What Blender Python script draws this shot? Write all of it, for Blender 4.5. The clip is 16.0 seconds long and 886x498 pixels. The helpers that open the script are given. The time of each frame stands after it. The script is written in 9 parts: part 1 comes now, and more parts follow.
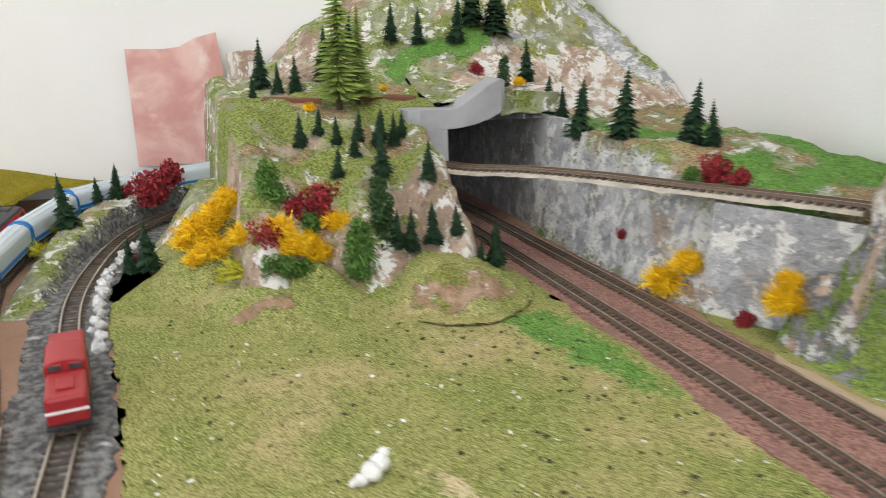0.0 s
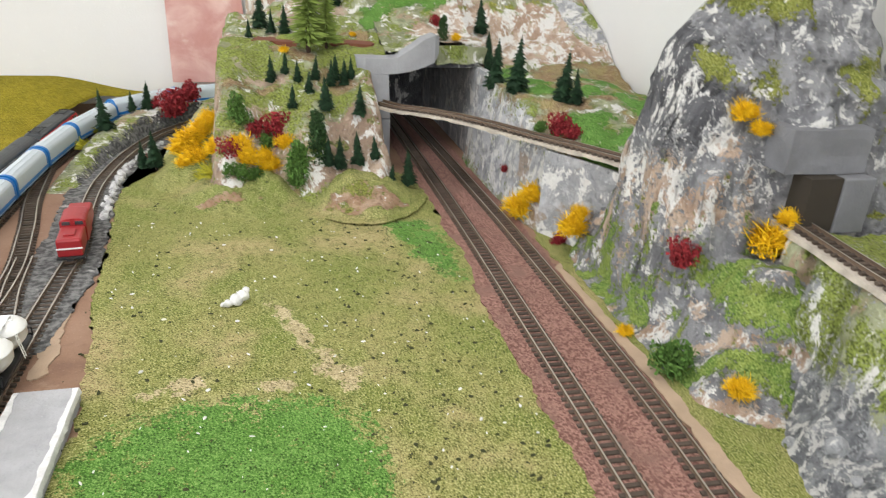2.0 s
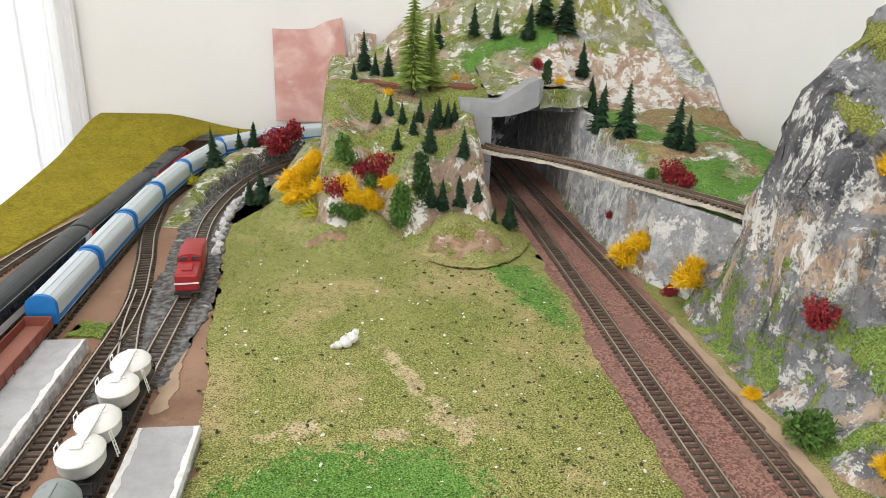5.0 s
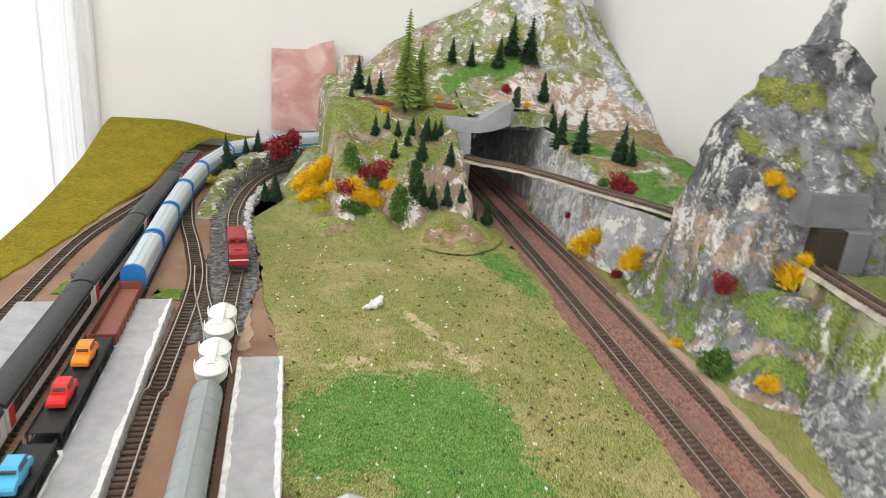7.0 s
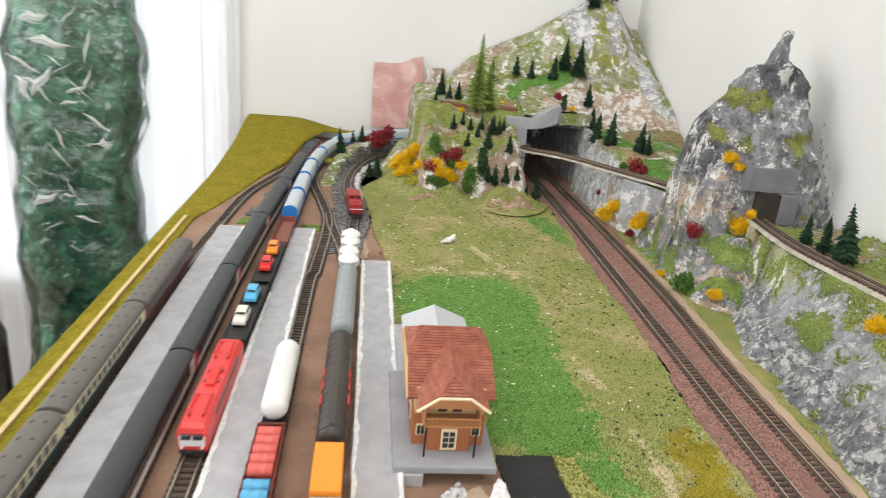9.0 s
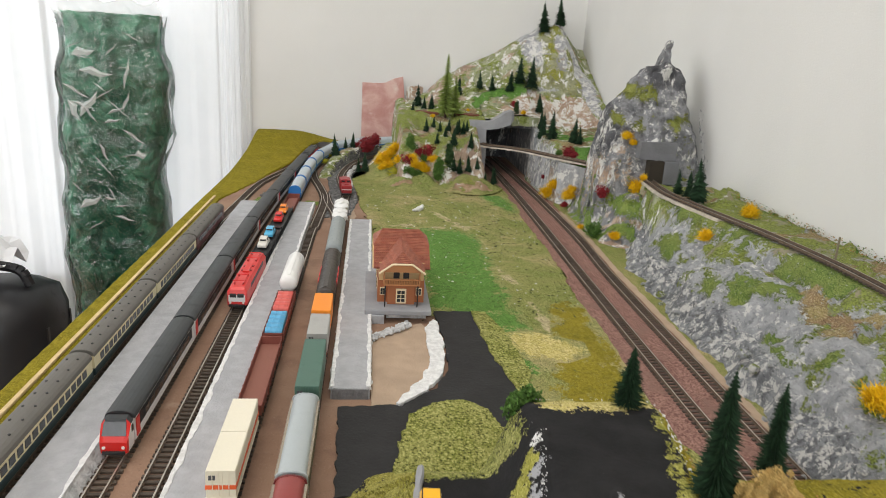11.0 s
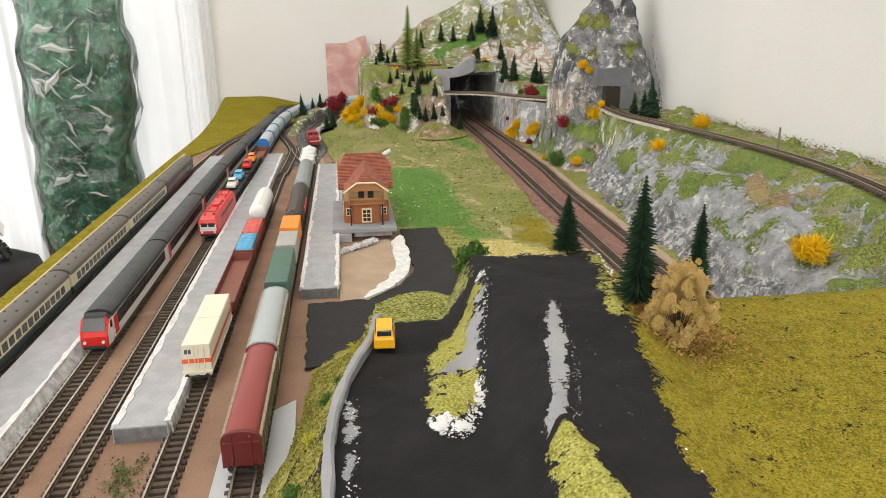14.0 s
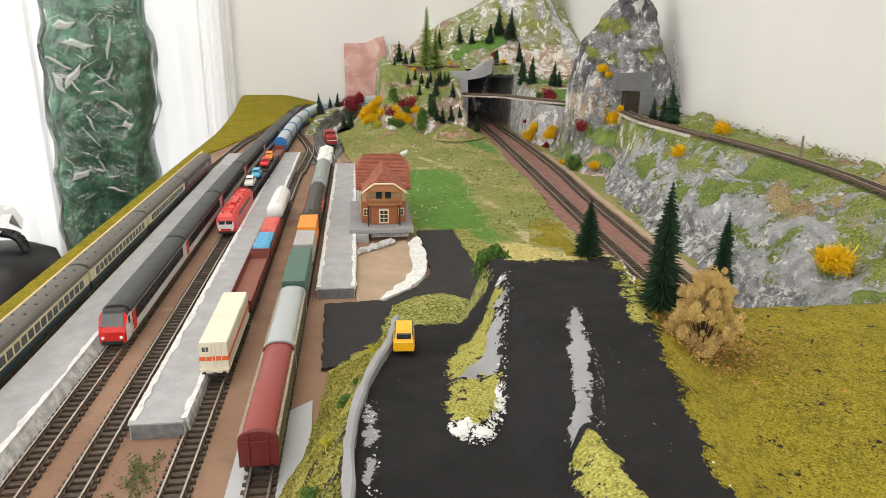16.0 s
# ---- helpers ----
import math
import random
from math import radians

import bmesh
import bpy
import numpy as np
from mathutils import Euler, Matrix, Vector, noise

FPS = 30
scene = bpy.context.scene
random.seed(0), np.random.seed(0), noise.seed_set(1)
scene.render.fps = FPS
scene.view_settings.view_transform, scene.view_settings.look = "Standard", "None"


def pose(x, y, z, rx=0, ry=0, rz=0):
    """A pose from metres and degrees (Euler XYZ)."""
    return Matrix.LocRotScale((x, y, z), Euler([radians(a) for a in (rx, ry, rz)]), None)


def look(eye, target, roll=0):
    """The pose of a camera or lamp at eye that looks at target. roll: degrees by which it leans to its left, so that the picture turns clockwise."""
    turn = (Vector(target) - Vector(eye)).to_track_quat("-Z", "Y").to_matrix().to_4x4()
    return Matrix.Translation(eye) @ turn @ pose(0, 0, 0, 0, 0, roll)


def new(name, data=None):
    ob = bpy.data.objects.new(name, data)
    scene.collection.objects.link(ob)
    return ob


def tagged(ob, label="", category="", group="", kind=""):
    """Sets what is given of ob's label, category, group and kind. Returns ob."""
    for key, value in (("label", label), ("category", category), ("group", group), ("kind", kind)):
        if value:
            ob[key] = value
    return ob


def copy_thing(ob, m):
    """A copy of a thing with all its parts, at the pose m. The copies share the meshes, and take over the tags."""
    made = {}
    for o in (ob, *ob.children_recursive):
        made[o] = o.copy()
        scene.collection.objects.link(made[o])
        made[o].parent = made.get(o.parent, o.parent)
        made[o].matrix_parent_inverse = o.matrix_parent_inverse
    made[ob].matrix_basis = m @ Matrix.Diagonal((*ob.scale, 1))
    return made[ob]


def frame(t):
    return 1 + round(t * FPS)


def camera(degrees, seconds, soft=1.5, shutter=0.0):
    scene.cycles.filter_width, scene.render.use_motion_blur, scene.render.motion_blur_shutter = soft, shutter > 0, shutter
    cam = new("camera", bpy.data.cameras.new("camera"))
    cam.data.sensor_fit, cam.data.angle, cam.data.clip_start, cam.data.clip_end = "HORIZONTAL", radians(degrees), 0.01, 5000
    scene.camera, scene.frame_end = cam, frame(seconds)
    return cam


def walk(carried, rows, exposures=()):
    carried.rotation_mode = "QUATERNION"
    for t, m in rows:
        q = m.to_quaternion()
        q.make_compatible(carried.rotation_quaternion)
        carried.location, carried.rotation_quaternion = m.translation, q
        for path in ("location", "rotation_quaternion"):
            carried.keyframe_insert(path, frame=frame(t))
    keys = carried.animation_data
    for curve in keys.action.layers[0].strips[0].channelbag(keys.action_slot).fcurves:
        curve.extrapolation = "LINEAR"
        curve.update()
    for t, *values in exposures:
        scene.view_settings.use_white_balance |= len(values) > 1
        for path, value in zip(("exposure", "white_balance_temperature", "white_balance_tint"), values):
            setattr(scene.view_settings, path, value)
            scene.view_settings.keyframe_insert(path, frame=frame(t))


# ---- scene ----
# A small N-gauge railway on a table in the corner of a room: tabletop at z = 0, back wall along x, right wall along y.
cam = camera(64.6, 16.0, 0.8, 0.35)
PATH = [
    (0, (0.042, -0.088, 0.163), (0.726, 1.7, -0.415), 0.1),
    (0.5, (0.113, -0.172, 0.166), (0.698, 1.635, -0.458), 0.0),
    (1, (0.16, -0.242, 0.166), (0.677, 1.546, -0.567), 0.5),
    (1.5, (0.149, -0.276, 0.207), (0.636, 1.464, -0.652), 0.8),
    (2, (0.126, -0.271, 0.217), (0.586, 1.502, -0.586), 2.9),
    (2.5, (0.122, -0.267, 0.206), (0.509, 1.561, -0.508), 3.2),
    (3, (0.125, -0.265, 0.206), (0.449, 1.577, -0.503), 2.6),
    (3.5, (0.123, -0.263, 0.208), (0.421, 1.583, -0.503), 2.6),
    (4, (0.118, -0.262, 0.211), (0.394, 1.586, -0.503), 2.6),
    (4.5, (0.113, -0.261, 0.217), (0.37, 1.59, -0.495), 3.1),
    (4.7, (0.109, -0.256, 0.218), (0.361, 1.593, -0.5), 2.2),
    (6.8, (0.043, -0.352, 0.24), (0.443, 1.492, -0.423), 6.4),
    (7, (0.031, -0.38, 0.245), (0.462, 1.452, -0.433), 5.2),
    (7.5, (0.011, -0.428, 0.238), (0.498, 1.389, -0.44), 4.3),
    (8, (0.01, -0.445, 0.248), (0.549, 1.364, -0.412), 5.9),
    (8.5, (0.014, -0.517, 0.255), (0.538, 1.3, -0.394), 6.6),
    (9, (-0.002, -0.637, 0.267), (0.229, 1.236, -0.395), 5.3),
    (9.2, (-0.004, -0.675, 0.273), (0.194, 1.207, -0.374), 5.5),
    (11.3, (0.026, -0.911, 0.242), (0.254, 0.996, -0.315), 2.8),
    (11.5, (0.028, -0.918, 0.235), (0.263, 0.991, -0.315), 2.3),
    (12, (0.034, -0.931, 0.227), (0.278, 0.976, -0.327), 1.8),
    (12.5, (0.034, -0.937, 0.219), (0.288, 0.972, -0.319), 1.3),
    (13, (0.037, -0.94, 0.207), (0.287, 0.969, -0.332), 0.8),
    (13.5, (0.04, -0.941, 0.202), (0.302, 0.951, -0.391), 0.0),
    (14, (0.039, -0.941, 0.201), (0.299, 0.942, -0.422), -0.3),
    (14.5, (0.037, -0.941, 0.202), (0.294, 0.94, -0.427), -0.4),
    (15, (0.035, -0.939, 0.202), (0.289, 0.944, -0.424), -0.3),
    (15.5, (0.036, -0.939, 0.202), (0.282, 0.945, -0.423), -0.1),
    (16, (0.035, -0.938, 0.201), (0.261, 0.95, -0.418), 0.6),
]
walk(cam, [(t, look(eye, target, roll)) for t, eye, target, roll in PATH], [(0, 0.52, 6400, 10), (1.5, 0.62, 6400, 10), (3.5, 0.56, 6550, 10), (7.0, 0.46, 6500, 10), (9.2, 0.46, 6500, 10), (11.4, -0.01, 6600, 10), (12.8, -0.01, 6700, 10), (13.6, 0.22, 6850, 10), (16, 0.28, 6850, 10)])

# ---------------------------------------------------------------- world and light
world = bpy.data.worlds.new("world")
scene.world = world
world.use_nodes = True
wn = world.node_tree.nodes
sky = wn.new("ShaderNodeTexSky")
sky.sky_type, sky.sun_disc = "NISHITA", False
sky.sun_elevation, sky.sun_rotation = radians(40), radians(60)
world.node_tree.links.new(sky.outputs[0], wn["Background"].inputs[0])
wn["Background"].inputs[1].default_value = 0.1


def window_light(name, m, w, h, power, colour):
    lamp = bpy.data.lights.new(name, "AREA")
    lamp.shape, lamp.size, lamp.size_y, lamp.energy, lamp.color = "RECTANGLE", w, h, power, colour
    ob = new(name, lamp)
    ob.matrix_world = m
    return ob


FLOOR, CEIL = -0.78, 1.72
window_light("window_light_left", look((-1.62, -0.1, 0.55), (-0.1, 0.25, 0.0)), 1.45, 1.5, 15.5, (1.0, 0.985, 0.965))
window_light("window_light_rear", look((-0.1, -2.36, 0.75), (0.1, 0, 0.0)), 1.7, 1.3, 21, (1.0, 0.985, 0.965))
window_light("ceiling_light", look((-0.3, -0.5, CEIL - 0.02), (-0.3, -0.5, 0)), 1.0, 1.0, 13, (1.0, 0.98, 0.95))
window_light("window_light_back", look((-0.58, 0.80, 0.45), (-0.58, 0.0, 0.45)), 0.60, 1.5, 4.2, (0.97, 0.99, 1.0))

# ---------------------------------------------------------------- materials


class Mat:
    """A node material under construction: noise-driven colour mixes into one Principled shader."""

    def __init__(self, name, rough=0.7, metal=0.0, spec=0.4):
        self.m = bpy.data.materials.new(name)
        self.m.use_nodes = True
        self.t = self.m.node_tree
        self.b = self.t.nodes["Principled BSDF"]
        self.b.inputs["Roughness"].default_value = rough
        self.b.inputs["Metallic"].default_value = metal
        self.b.inputs["Specular IOR Level"].default_value = spec
        self.co = self.t.nodes.new("ShaderNodeTexCoord").outputs["Object"]

    def geo(self):
        """World place, so that the pattern has one true size on everything."""
        return self.t.nodes.new("ShaderNodeNewGeometry").outputs["Position"]

    def noise(self, size, detail=4.0, rough=0.55, co=None, seed=0.0, warp=0.0):
        n = self.t.nodes.new("ShaderNodeTexNoise")
        n.noise_dimensions = "4D"
        n.inputs["W"].default_value = seed
        n.inputs["Scale"].default_value = 1.0 / size
        n.inputs["Detail"].default_value = detail
        n.inputs["Roughness"].default_value = rough
        n.inputs["Distortion"].default_value = warp
        self.t.links.new(co if co else self.geo(), n.inputs["Vector"])
        return n.outputs["Fac"]

    def voronoi(self, size, seed=0.0, feature="F1", out="Distance"):
        n = self.t.nodes.new("ShaderNodeTexVoronoi")
        n.voronoi_dimensions, n.feature = "4D", feature
        n.inputs["W"].default_value = seed
        n.inputs["Scale"].default_value = 1.0 / size
        self.t.links.new(self.geo(), n.inputs["Vector"])
        return n.outputs[out]

    def stretched(self, v):
        n = self.t.nodes.new("ShaderNodeVectorMath")
        n.operation = "MULTIPLY"
        n.inputs[1].default_value = v
        self.t.links.new(self.geo(), n.inputs[0])
        return n.outputs[0]

    def ramp(self, fac, a, b):
        n = self.t.nodes.new("ShaderNodeMapRange")
        n.interpolation_type = "SMOOTHSTEP"
        n.inputs["From Min"].default_value, n.inputs["From Max"].default_value = a, b
        self.t.links.new(fac, n.inputs["Value"])
        return n.outputs["Result"]

    def attr(self, name):
        n = self.t.nodes.new("ShaderNodeAttribute")
        n.attribute_name = name
        return n.outputs["Fac"]

    def mix(self, fac, a, b, kind="MIX"):
        n = self.t.nodes.new("ShaderNodeMix")
        n.data_type, n.blend_type = "RGBA", kind
        for sock, v in ((n.inputs["Factor"], fac), (n.inputs["A"], a), (n.inputs["B"], b)):
            if isinstance(v, (int, float)):
                sock.default_value = v
            elif isinstance(v, tuple):
                sock.default_value = (*v, 1)
            else:
                self.t.links.new(v, sock)
        return n.outputs["Result"]

    def math(self, op, a, b=0.0):
        n = self.t.nodes.new("ShaderNodeMath")
        n.operation = op
        for sock, v in ((n.inputs[0], a), (n.inputs[1], b)):
            if isinstance(v, (int, float)):
                sock.default_value = v
            else:
                self.t.links.new(v, sock)
        return n.outputs[0]

    def vary(self, colour, amount=0.25):
        """Each object, or each loose island of one mesh, a little lighter or darker."""
        o = self.t.nodes.new("ShaderNodeObjectInfo").outputs["Random"]
        f = self.math("MULTIPLY_ADD", o, amount * 2)
        f.node.inputs[2].default_value = 1 - amount
        g = self.t.nodes.new("ShaderNodeCombineColor")
        for k in range(3):
            self.t.links.new(f, g.inputs[k])
        return self.mix(1.0, colour, g.outputs[0], "MULTIPLY")

    def colour(self, c):
        if isinstance(c, tuple):
            self.b.inputs["Base Color"].default_value = (*c, 1)
        else:
            self.t.links.new(c, self.b.inputs["Base Color"])
        return self

    def bump(self, fac, height, strength=1.0):
        n = self.t.nodes.new("ShaderNodeBump")
        n.inputs["Distance"].default_value, n.inputs["Strength"].default_value = height, strength
        self.t.links.new(fac, n.inputs["Height"])
        self.t.links.new(n.outputs[0], self.b.inputs["Normal"])
        return self

    def rough(self, fac, a, b):
        n = self.t.nodes.new("ShaderNodeMapRange")
        n.inputs["To Min"].default_value, n.inputs["To Max"].default_value = a, b
        self.t.links.new(fac, n.inputs["Value"])
        self.t.links.new(n.outputs[0], self.b.inputs["Roughness"])
        return self


def painted(name, c, rough=0.45, wear=0.18, dirt=(0.10, 0.08, 0.06), metal=0.0):
    """Moulded or painted plastic with slight dust and mottling."""
    m = Mat(name, rough, metal)
    grime = m.ramp(m.noise(0.012, 5), 0.5, 0.85)
    fine = m.noise(0.0012, 3, seed=2.0)
    base = m.mix(m.math("MULTIPLY", grime, wear), c, dirt)
    lo, hi = tuple(v * 0.88 for v in c), tuple(min(1, v * 1.1) for v in c)
    base = m.mix(0.5, base, m.mix(fine, lo, hi))
    m.colour(base).bump(fine, 0.00008, 0.6).rough(grime, rough, min(1, rough + 0.25))
    return m.m


RECIPES = {}


def surface(name, rough, spec, recipe, **kw):
    """A material from a recipe that gives colour, height and depth of relief; kept, so that sheets can blend several."""
    m = Mat(name, rough, spec=spec)
    c, h, deep = recipe(m, **kw)
    m.colour(c).bump(h, deep)
    RECIPES[m.m.name] = lambda mm: recipe(mm, **kw)
    return m.m


def blended(name, mats):
    """One material that goes from the first surface to the others where the sheet's weights say so, with ragged borders."""
    m = Mat(name, 0.88, spec=0.2)
    c, h, deep = RECIPES[mats[0].name](m)
    h = m.math("MULTIPLY", h, deep / 0.002)
    rag = m.math("ADD", m.math("MULTIPLY", m.noise(0.0030, 4, 0.78, seed=31.0), 3.4), m.math("MULTIPLY", m.noise(0.013, 4, 0.6, seed=33.0), 2.2))
    for k, mat in enumerate(mats[1:], 1):
        c2, h2, d2 = RECIPES[mat.name](m)
        w = m.attr("k%d" % k)
        f = m.ramp(m.math("ADD", w, m.math("MULTIPLY", m.math("SUBTRACT", rag, 2.8), m.ramp(w, 0.0, 0.25))), 0.46, 0.54)
        c = m.mix(f, c, c2)
        h2 = m.math("MULTIPLY", h2, d2 / 0.002)
        h = m.math("ADD", m.math("MULTIPLY", h, m.math("SUBTRACT", 1.0, f)), m.math("MULTIPLY", h2, f))
    return m.colour(c).bump(h, 0.002).m


def turf_recipe(m, cols, grain=0.0010, patch=0.05, specks=True, tan=0.0, bumpy=0.0012, deep=0.22):
    """Scattered model grass: dyed flakes of three tones over patches."""
    big = m.ramp(m.noise(patch, 4, 0.6, warp=0.3), 0.35, 0.65)
    c = m.mix(big, cols[0], cols[1])
    if tan:
        c = m.mix(m.math("MULTIPLY", m.ramp(m.noise(patch * 1.6, 4, 0.6, seed=7.0), 0.5, 0.68), tan), c, cols[3])
    fl = m.noise(grain, 2, 0.7, seed=3.0)
    mot = m.noise(0.006, 4, 0.65, seed=9.0)
    c = m.mix(m.math("MULTIPLY", m.ramp(mot, 0.52, 0.36), 0.55), c, tuple(v * 0.5 for v in cols[0]))
    c = m.mix(m.ramp(fl, 0.51, 0.64), c, cols[2])
    c = m.mix(m.ramp(fl, 0.48, 0.34), c, tuple(v * deep for v in cols[0]))
    if specks:
        d = m.voronoi(0.010, seed=1.0)
        c = m.mix(m.ramp(d, 0.15, 0.08), c, (0.05, 0.06, 0.02))
        w = m.voronoi(0.034, seed=5.0)
        c = m.mix(m.ramp(w, 0.06, 0.035), c, (0.72, 0.70, 0.62))
    return c, fl, bumpy


def turf(name, cols, **kw):
    return surface(name, 0.95, 0.1, turf_recipe, cols=cols, **kw)


GRASS_LIGHT = turf("meadow_turf", ((0.19, 0.232, 0.055), (0.285, 0.28, 0.095), (0.50, 0.48, 0.215), (0.45, 0.355, 0.185)), tan=0.9)
GRASS_DEEP = turf("deep_green_turf", ((0.085, 0.21, 0.03), (0.12, 0.26, 0.05), (0.24, 0.40, 0.11), (0.3, 0.3, 0.1)), patch=0.03, specks=False)
GRASS_MAT = turf("olive_grass_mat", ((0.22, 0.185, 0.0125), (0.29, 0.238, 0.02), (0.37, 0.305, 0.045), (0.3, 0.25, 0.05)), grain=0.0009, patch=0.03, specks=False, deep=0.5)
STRAW = turf("dry_straw_scatter", ((0.47, 0.40, 0.11), (0.57, 0.48, 0.18), (0.70, 0.60, 0.30), (0.4, 0.3, 0.1)), grain=0.0015, patch=0.02, specks=False, deep=0.5)
GRASS_YELLOW = turf("yellow_green_turf", ((0.30, 0.29, 0.05), (0.38, 0.36, 0.09), (0.5, 0.47, 0.16), (0.4, 0.3, 0.1)), patch=0.02, specks=False, deep=0.5, bumpy=0.0006)


def board_mat():
    m = Mat("brown_painted_board", 0.85)
    c = m.mix(m.ramp(m.noise(0.06, 4), 0.35, 0.7), (0.25, 0.145, 0.095), (0.32, 0.20, 0.135))
    c = m.mix(m.math("MULTIPLY", m.ramp(m.noise(0.02, 5, seed=2), 0.58, 0.75), 0.6), c, (0.40, 0.29, 0.21))
    c = m.mix(m.math("MULTIPLY", m.ramp(m.noise(0.05, 5, 0.7, seed=6), 0.52, 0.64), 0.5), c, (0.17, 0.095, 0.066))
    fine = m.noise(0.0012, 4, seed=4)
    c = m.mix(m.math("MULTIPLY", m.ramp(fine, 0.58, 0.70), 0.35), c, (0.42, 0.31, 0.23))
    c = m.mix(m.math("MULTIPLY", m.ramp(fine, 0.40, 0.30), 0.4), c, (0.11, 0.07, 0.05))
    return m.colour(c).bump(fine, 0.0003).m


def ballast_mat():
    m = Mat("reddish_ballast", 0.95)
    g = m.voronoi(0.0012, out="Color")
    sep = m.t.nodes.new("ShaderNodeSeparateColor")
    m.t.links.new(g, sep.inputs[0])
    c = m.mix(m.ramp(sep.outputs[0], 0.1, 0.9), (0.15, 0.07, 0.055), (0.34, 0.19, 0.155))
    c = m.mix(m.ramp(m.noise(0.03, 3), 0.5, 0.7), c, (0.22, 0.125, 0.10))
    return m.colour(c).bump(m.voronoi(0.0012), 0.0006).m


def gravel_recipe(m):
    c = m.mix(m.ramp(m.noise(0.004, 4), 0.35, 0.7), (0.055, 0.055, 0.055), (0.22, 0.22, 0.215))
    c = m.mix(m.ramp(m.noise(0.012, 4, seed=3), 0.6, 0.75), c, (0.5, 0.49, 0.47))
    return c, m.noise(0.002, 3), 0.0008


def brushed_recipe(m, base, alt, white=0.3, pits=0.5, flock=None, amount=0.0, second=None, share=0.5, k=1.0, lie=0.45):
    """Carved plaster: two washes of paint in downward smears, dark pits, white dry-brushing and clinging flock."""
    co = m.stretched((1.0, 1.0, lie))
    dim = lambda c, f: tuple(min(1.0, v * f) for v in c)
    c = m.mix(m.ramp(m.noise(0.026 * k, 5, 0.6, co, 1.0, 0.7), 0.42, 0.60), base, alt)
    if second:
        c = m.mix(m.ramp(m.noise(0.042, 5, 0.62, co, 5.0, 0.8), 0.66 - 0.25 * share, 0.72 - 0.25 * share), c, second)
    mid = m.noise(0.008 * k, 6, 0.66, seed=4.0, warp=0.5)
    c = m.mix(m.math("MULTIPLY", m.ramp(mid, 0.46, 0.36), pits), c, dim(base, 0.42))
    c = m.mix(m.math("MULTIPLY", m.ramp(mid, 0.55, 0.66), 0.55), c, dim(alt, 1.3))
    if flock:
        grain = m.noise(0.0013, 3, 0.6, seed=3.0)
        fc = m.mix(m.ramp(grain, 0.38, 0.62), dim(flock, 0.5), dim(flock, 1.5))
        mask = m.ramp(m.noise(0.028, 6, 0.68, seed=13.0, warp=0.4), 0.66 - 0.3 * amount, 0.71 - 0.3 * amount)
        c = m.mix(m.math("MULTIPLY", mask, m.ramp(m.noise(0.0024, 4, 0.6, seed=29.0), 0.32, 0.46)), c, fc)
    smear = m.noise(0.019 * k, 8, 0.76, co, 19.0, 0.35)
    c = m.mix(m.math("MULTIPLY", m.ramp(smear, 0.66 - 0.2 * white, 0.695 - 0.2 * white), 0.94), c, (0.78, 0.77, 0.74))
    speck = m.noise(0.0017, 4, 0.7, seed=23.0)
    c = m.mix(m.math("MULTIPLY", m.ramp(speck, 0.63, 0.68), min(1.0, 1.6 * white)), c, (0.74, 0.73, 0.70))
    c = m.mix(m.math("MULTIPLY", m.ramp(speck, 0.37, 0.31), 0.8), c, dim(base, 0.3))
    h = m.math("ADD", mid, m.math("ADD", m.math("MULTIPLY", smear, 0.6), m.math("MULTIPLY", speck, 0.25)))
    return c, h, 0.006


def brushed(name, **kw):
    return surface(name, 0.88, 0.25, brushed_recipe, **kw)


OLIVE = (0.23, 0.245, 0.05)
ROCK = brushed("grey_painted_rock", base=(0.20, 0.202, 0.215), alt=(0.33, 0.332, 0.345), white=0.58, flock=OLIVE, amount=0.2, k=0.7, lie=1.0)
ROCK_PALE = brushed("pale_grey_cliff", base=(0.36, 0.365, 0.385), alt=(0.56, 0.565, 0.585), white=0.80, second=(0.44, 0.36, 0.30), share=0.25, k=0.8, lie=0.8)
ROCK_TAN = brushed("tan_and_white_rock", base=(0.40, 0.275, 0.20), alt=(0.55, 0.43, 0.335), white=0.82, pits=0.35, flock=OLIVE, amount=0.2)
ROCK_PINK = brushed("pinkish_hill_rock", base=(0.33, 0.235, 0.175), alt=(0.50, 0.385, 0.30), white=0.62, pits=0.6, flock=(0.17, 0.20, 0.05), amount=0.3)
ROCK_GREEN = brushed("green_grey_hillside", base=(0.26, 0.28, 0.165), alt=(0.40, 0.42, 0.27), white=0.62, pits=0.5, flock=(0.21, 0.255, 0.06), amount=0.55, second=(0.39, 0.30, 0.21), share=0.45)
ROCK_MOSS = brushed("olive_moss_over_rock", base=(0.24, 0.245, 0.13), alt=(0.36, 0.36, 0.22), white=0.66, flock=(0.27, 0.275, 0.05), amount=0.55, second=(0.32, 0.32, 0.33), share=0.5)
ROCK_SLOPE = brushed("bluish_grey_rock_slope", base=(0.35, 0.36, 0.375), alt=(0.50, 0.51, 0.525), white=0.54, pits=0.5, flock=(0.19, 0.23, 0.05), amount=0.40, k=0.5, lie=0.8)
ROCK_FOOT = brushed("dark_flecked_rock_foot", base=(0.20, 0.208, 0.22), alt=(0.36, 0.37, 0.385), white=0.72, pits=0.8, k=0.38, lie=0.8)
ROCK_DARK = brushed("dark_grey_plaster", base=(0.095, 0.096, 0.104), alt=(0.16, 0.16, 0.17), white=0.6)


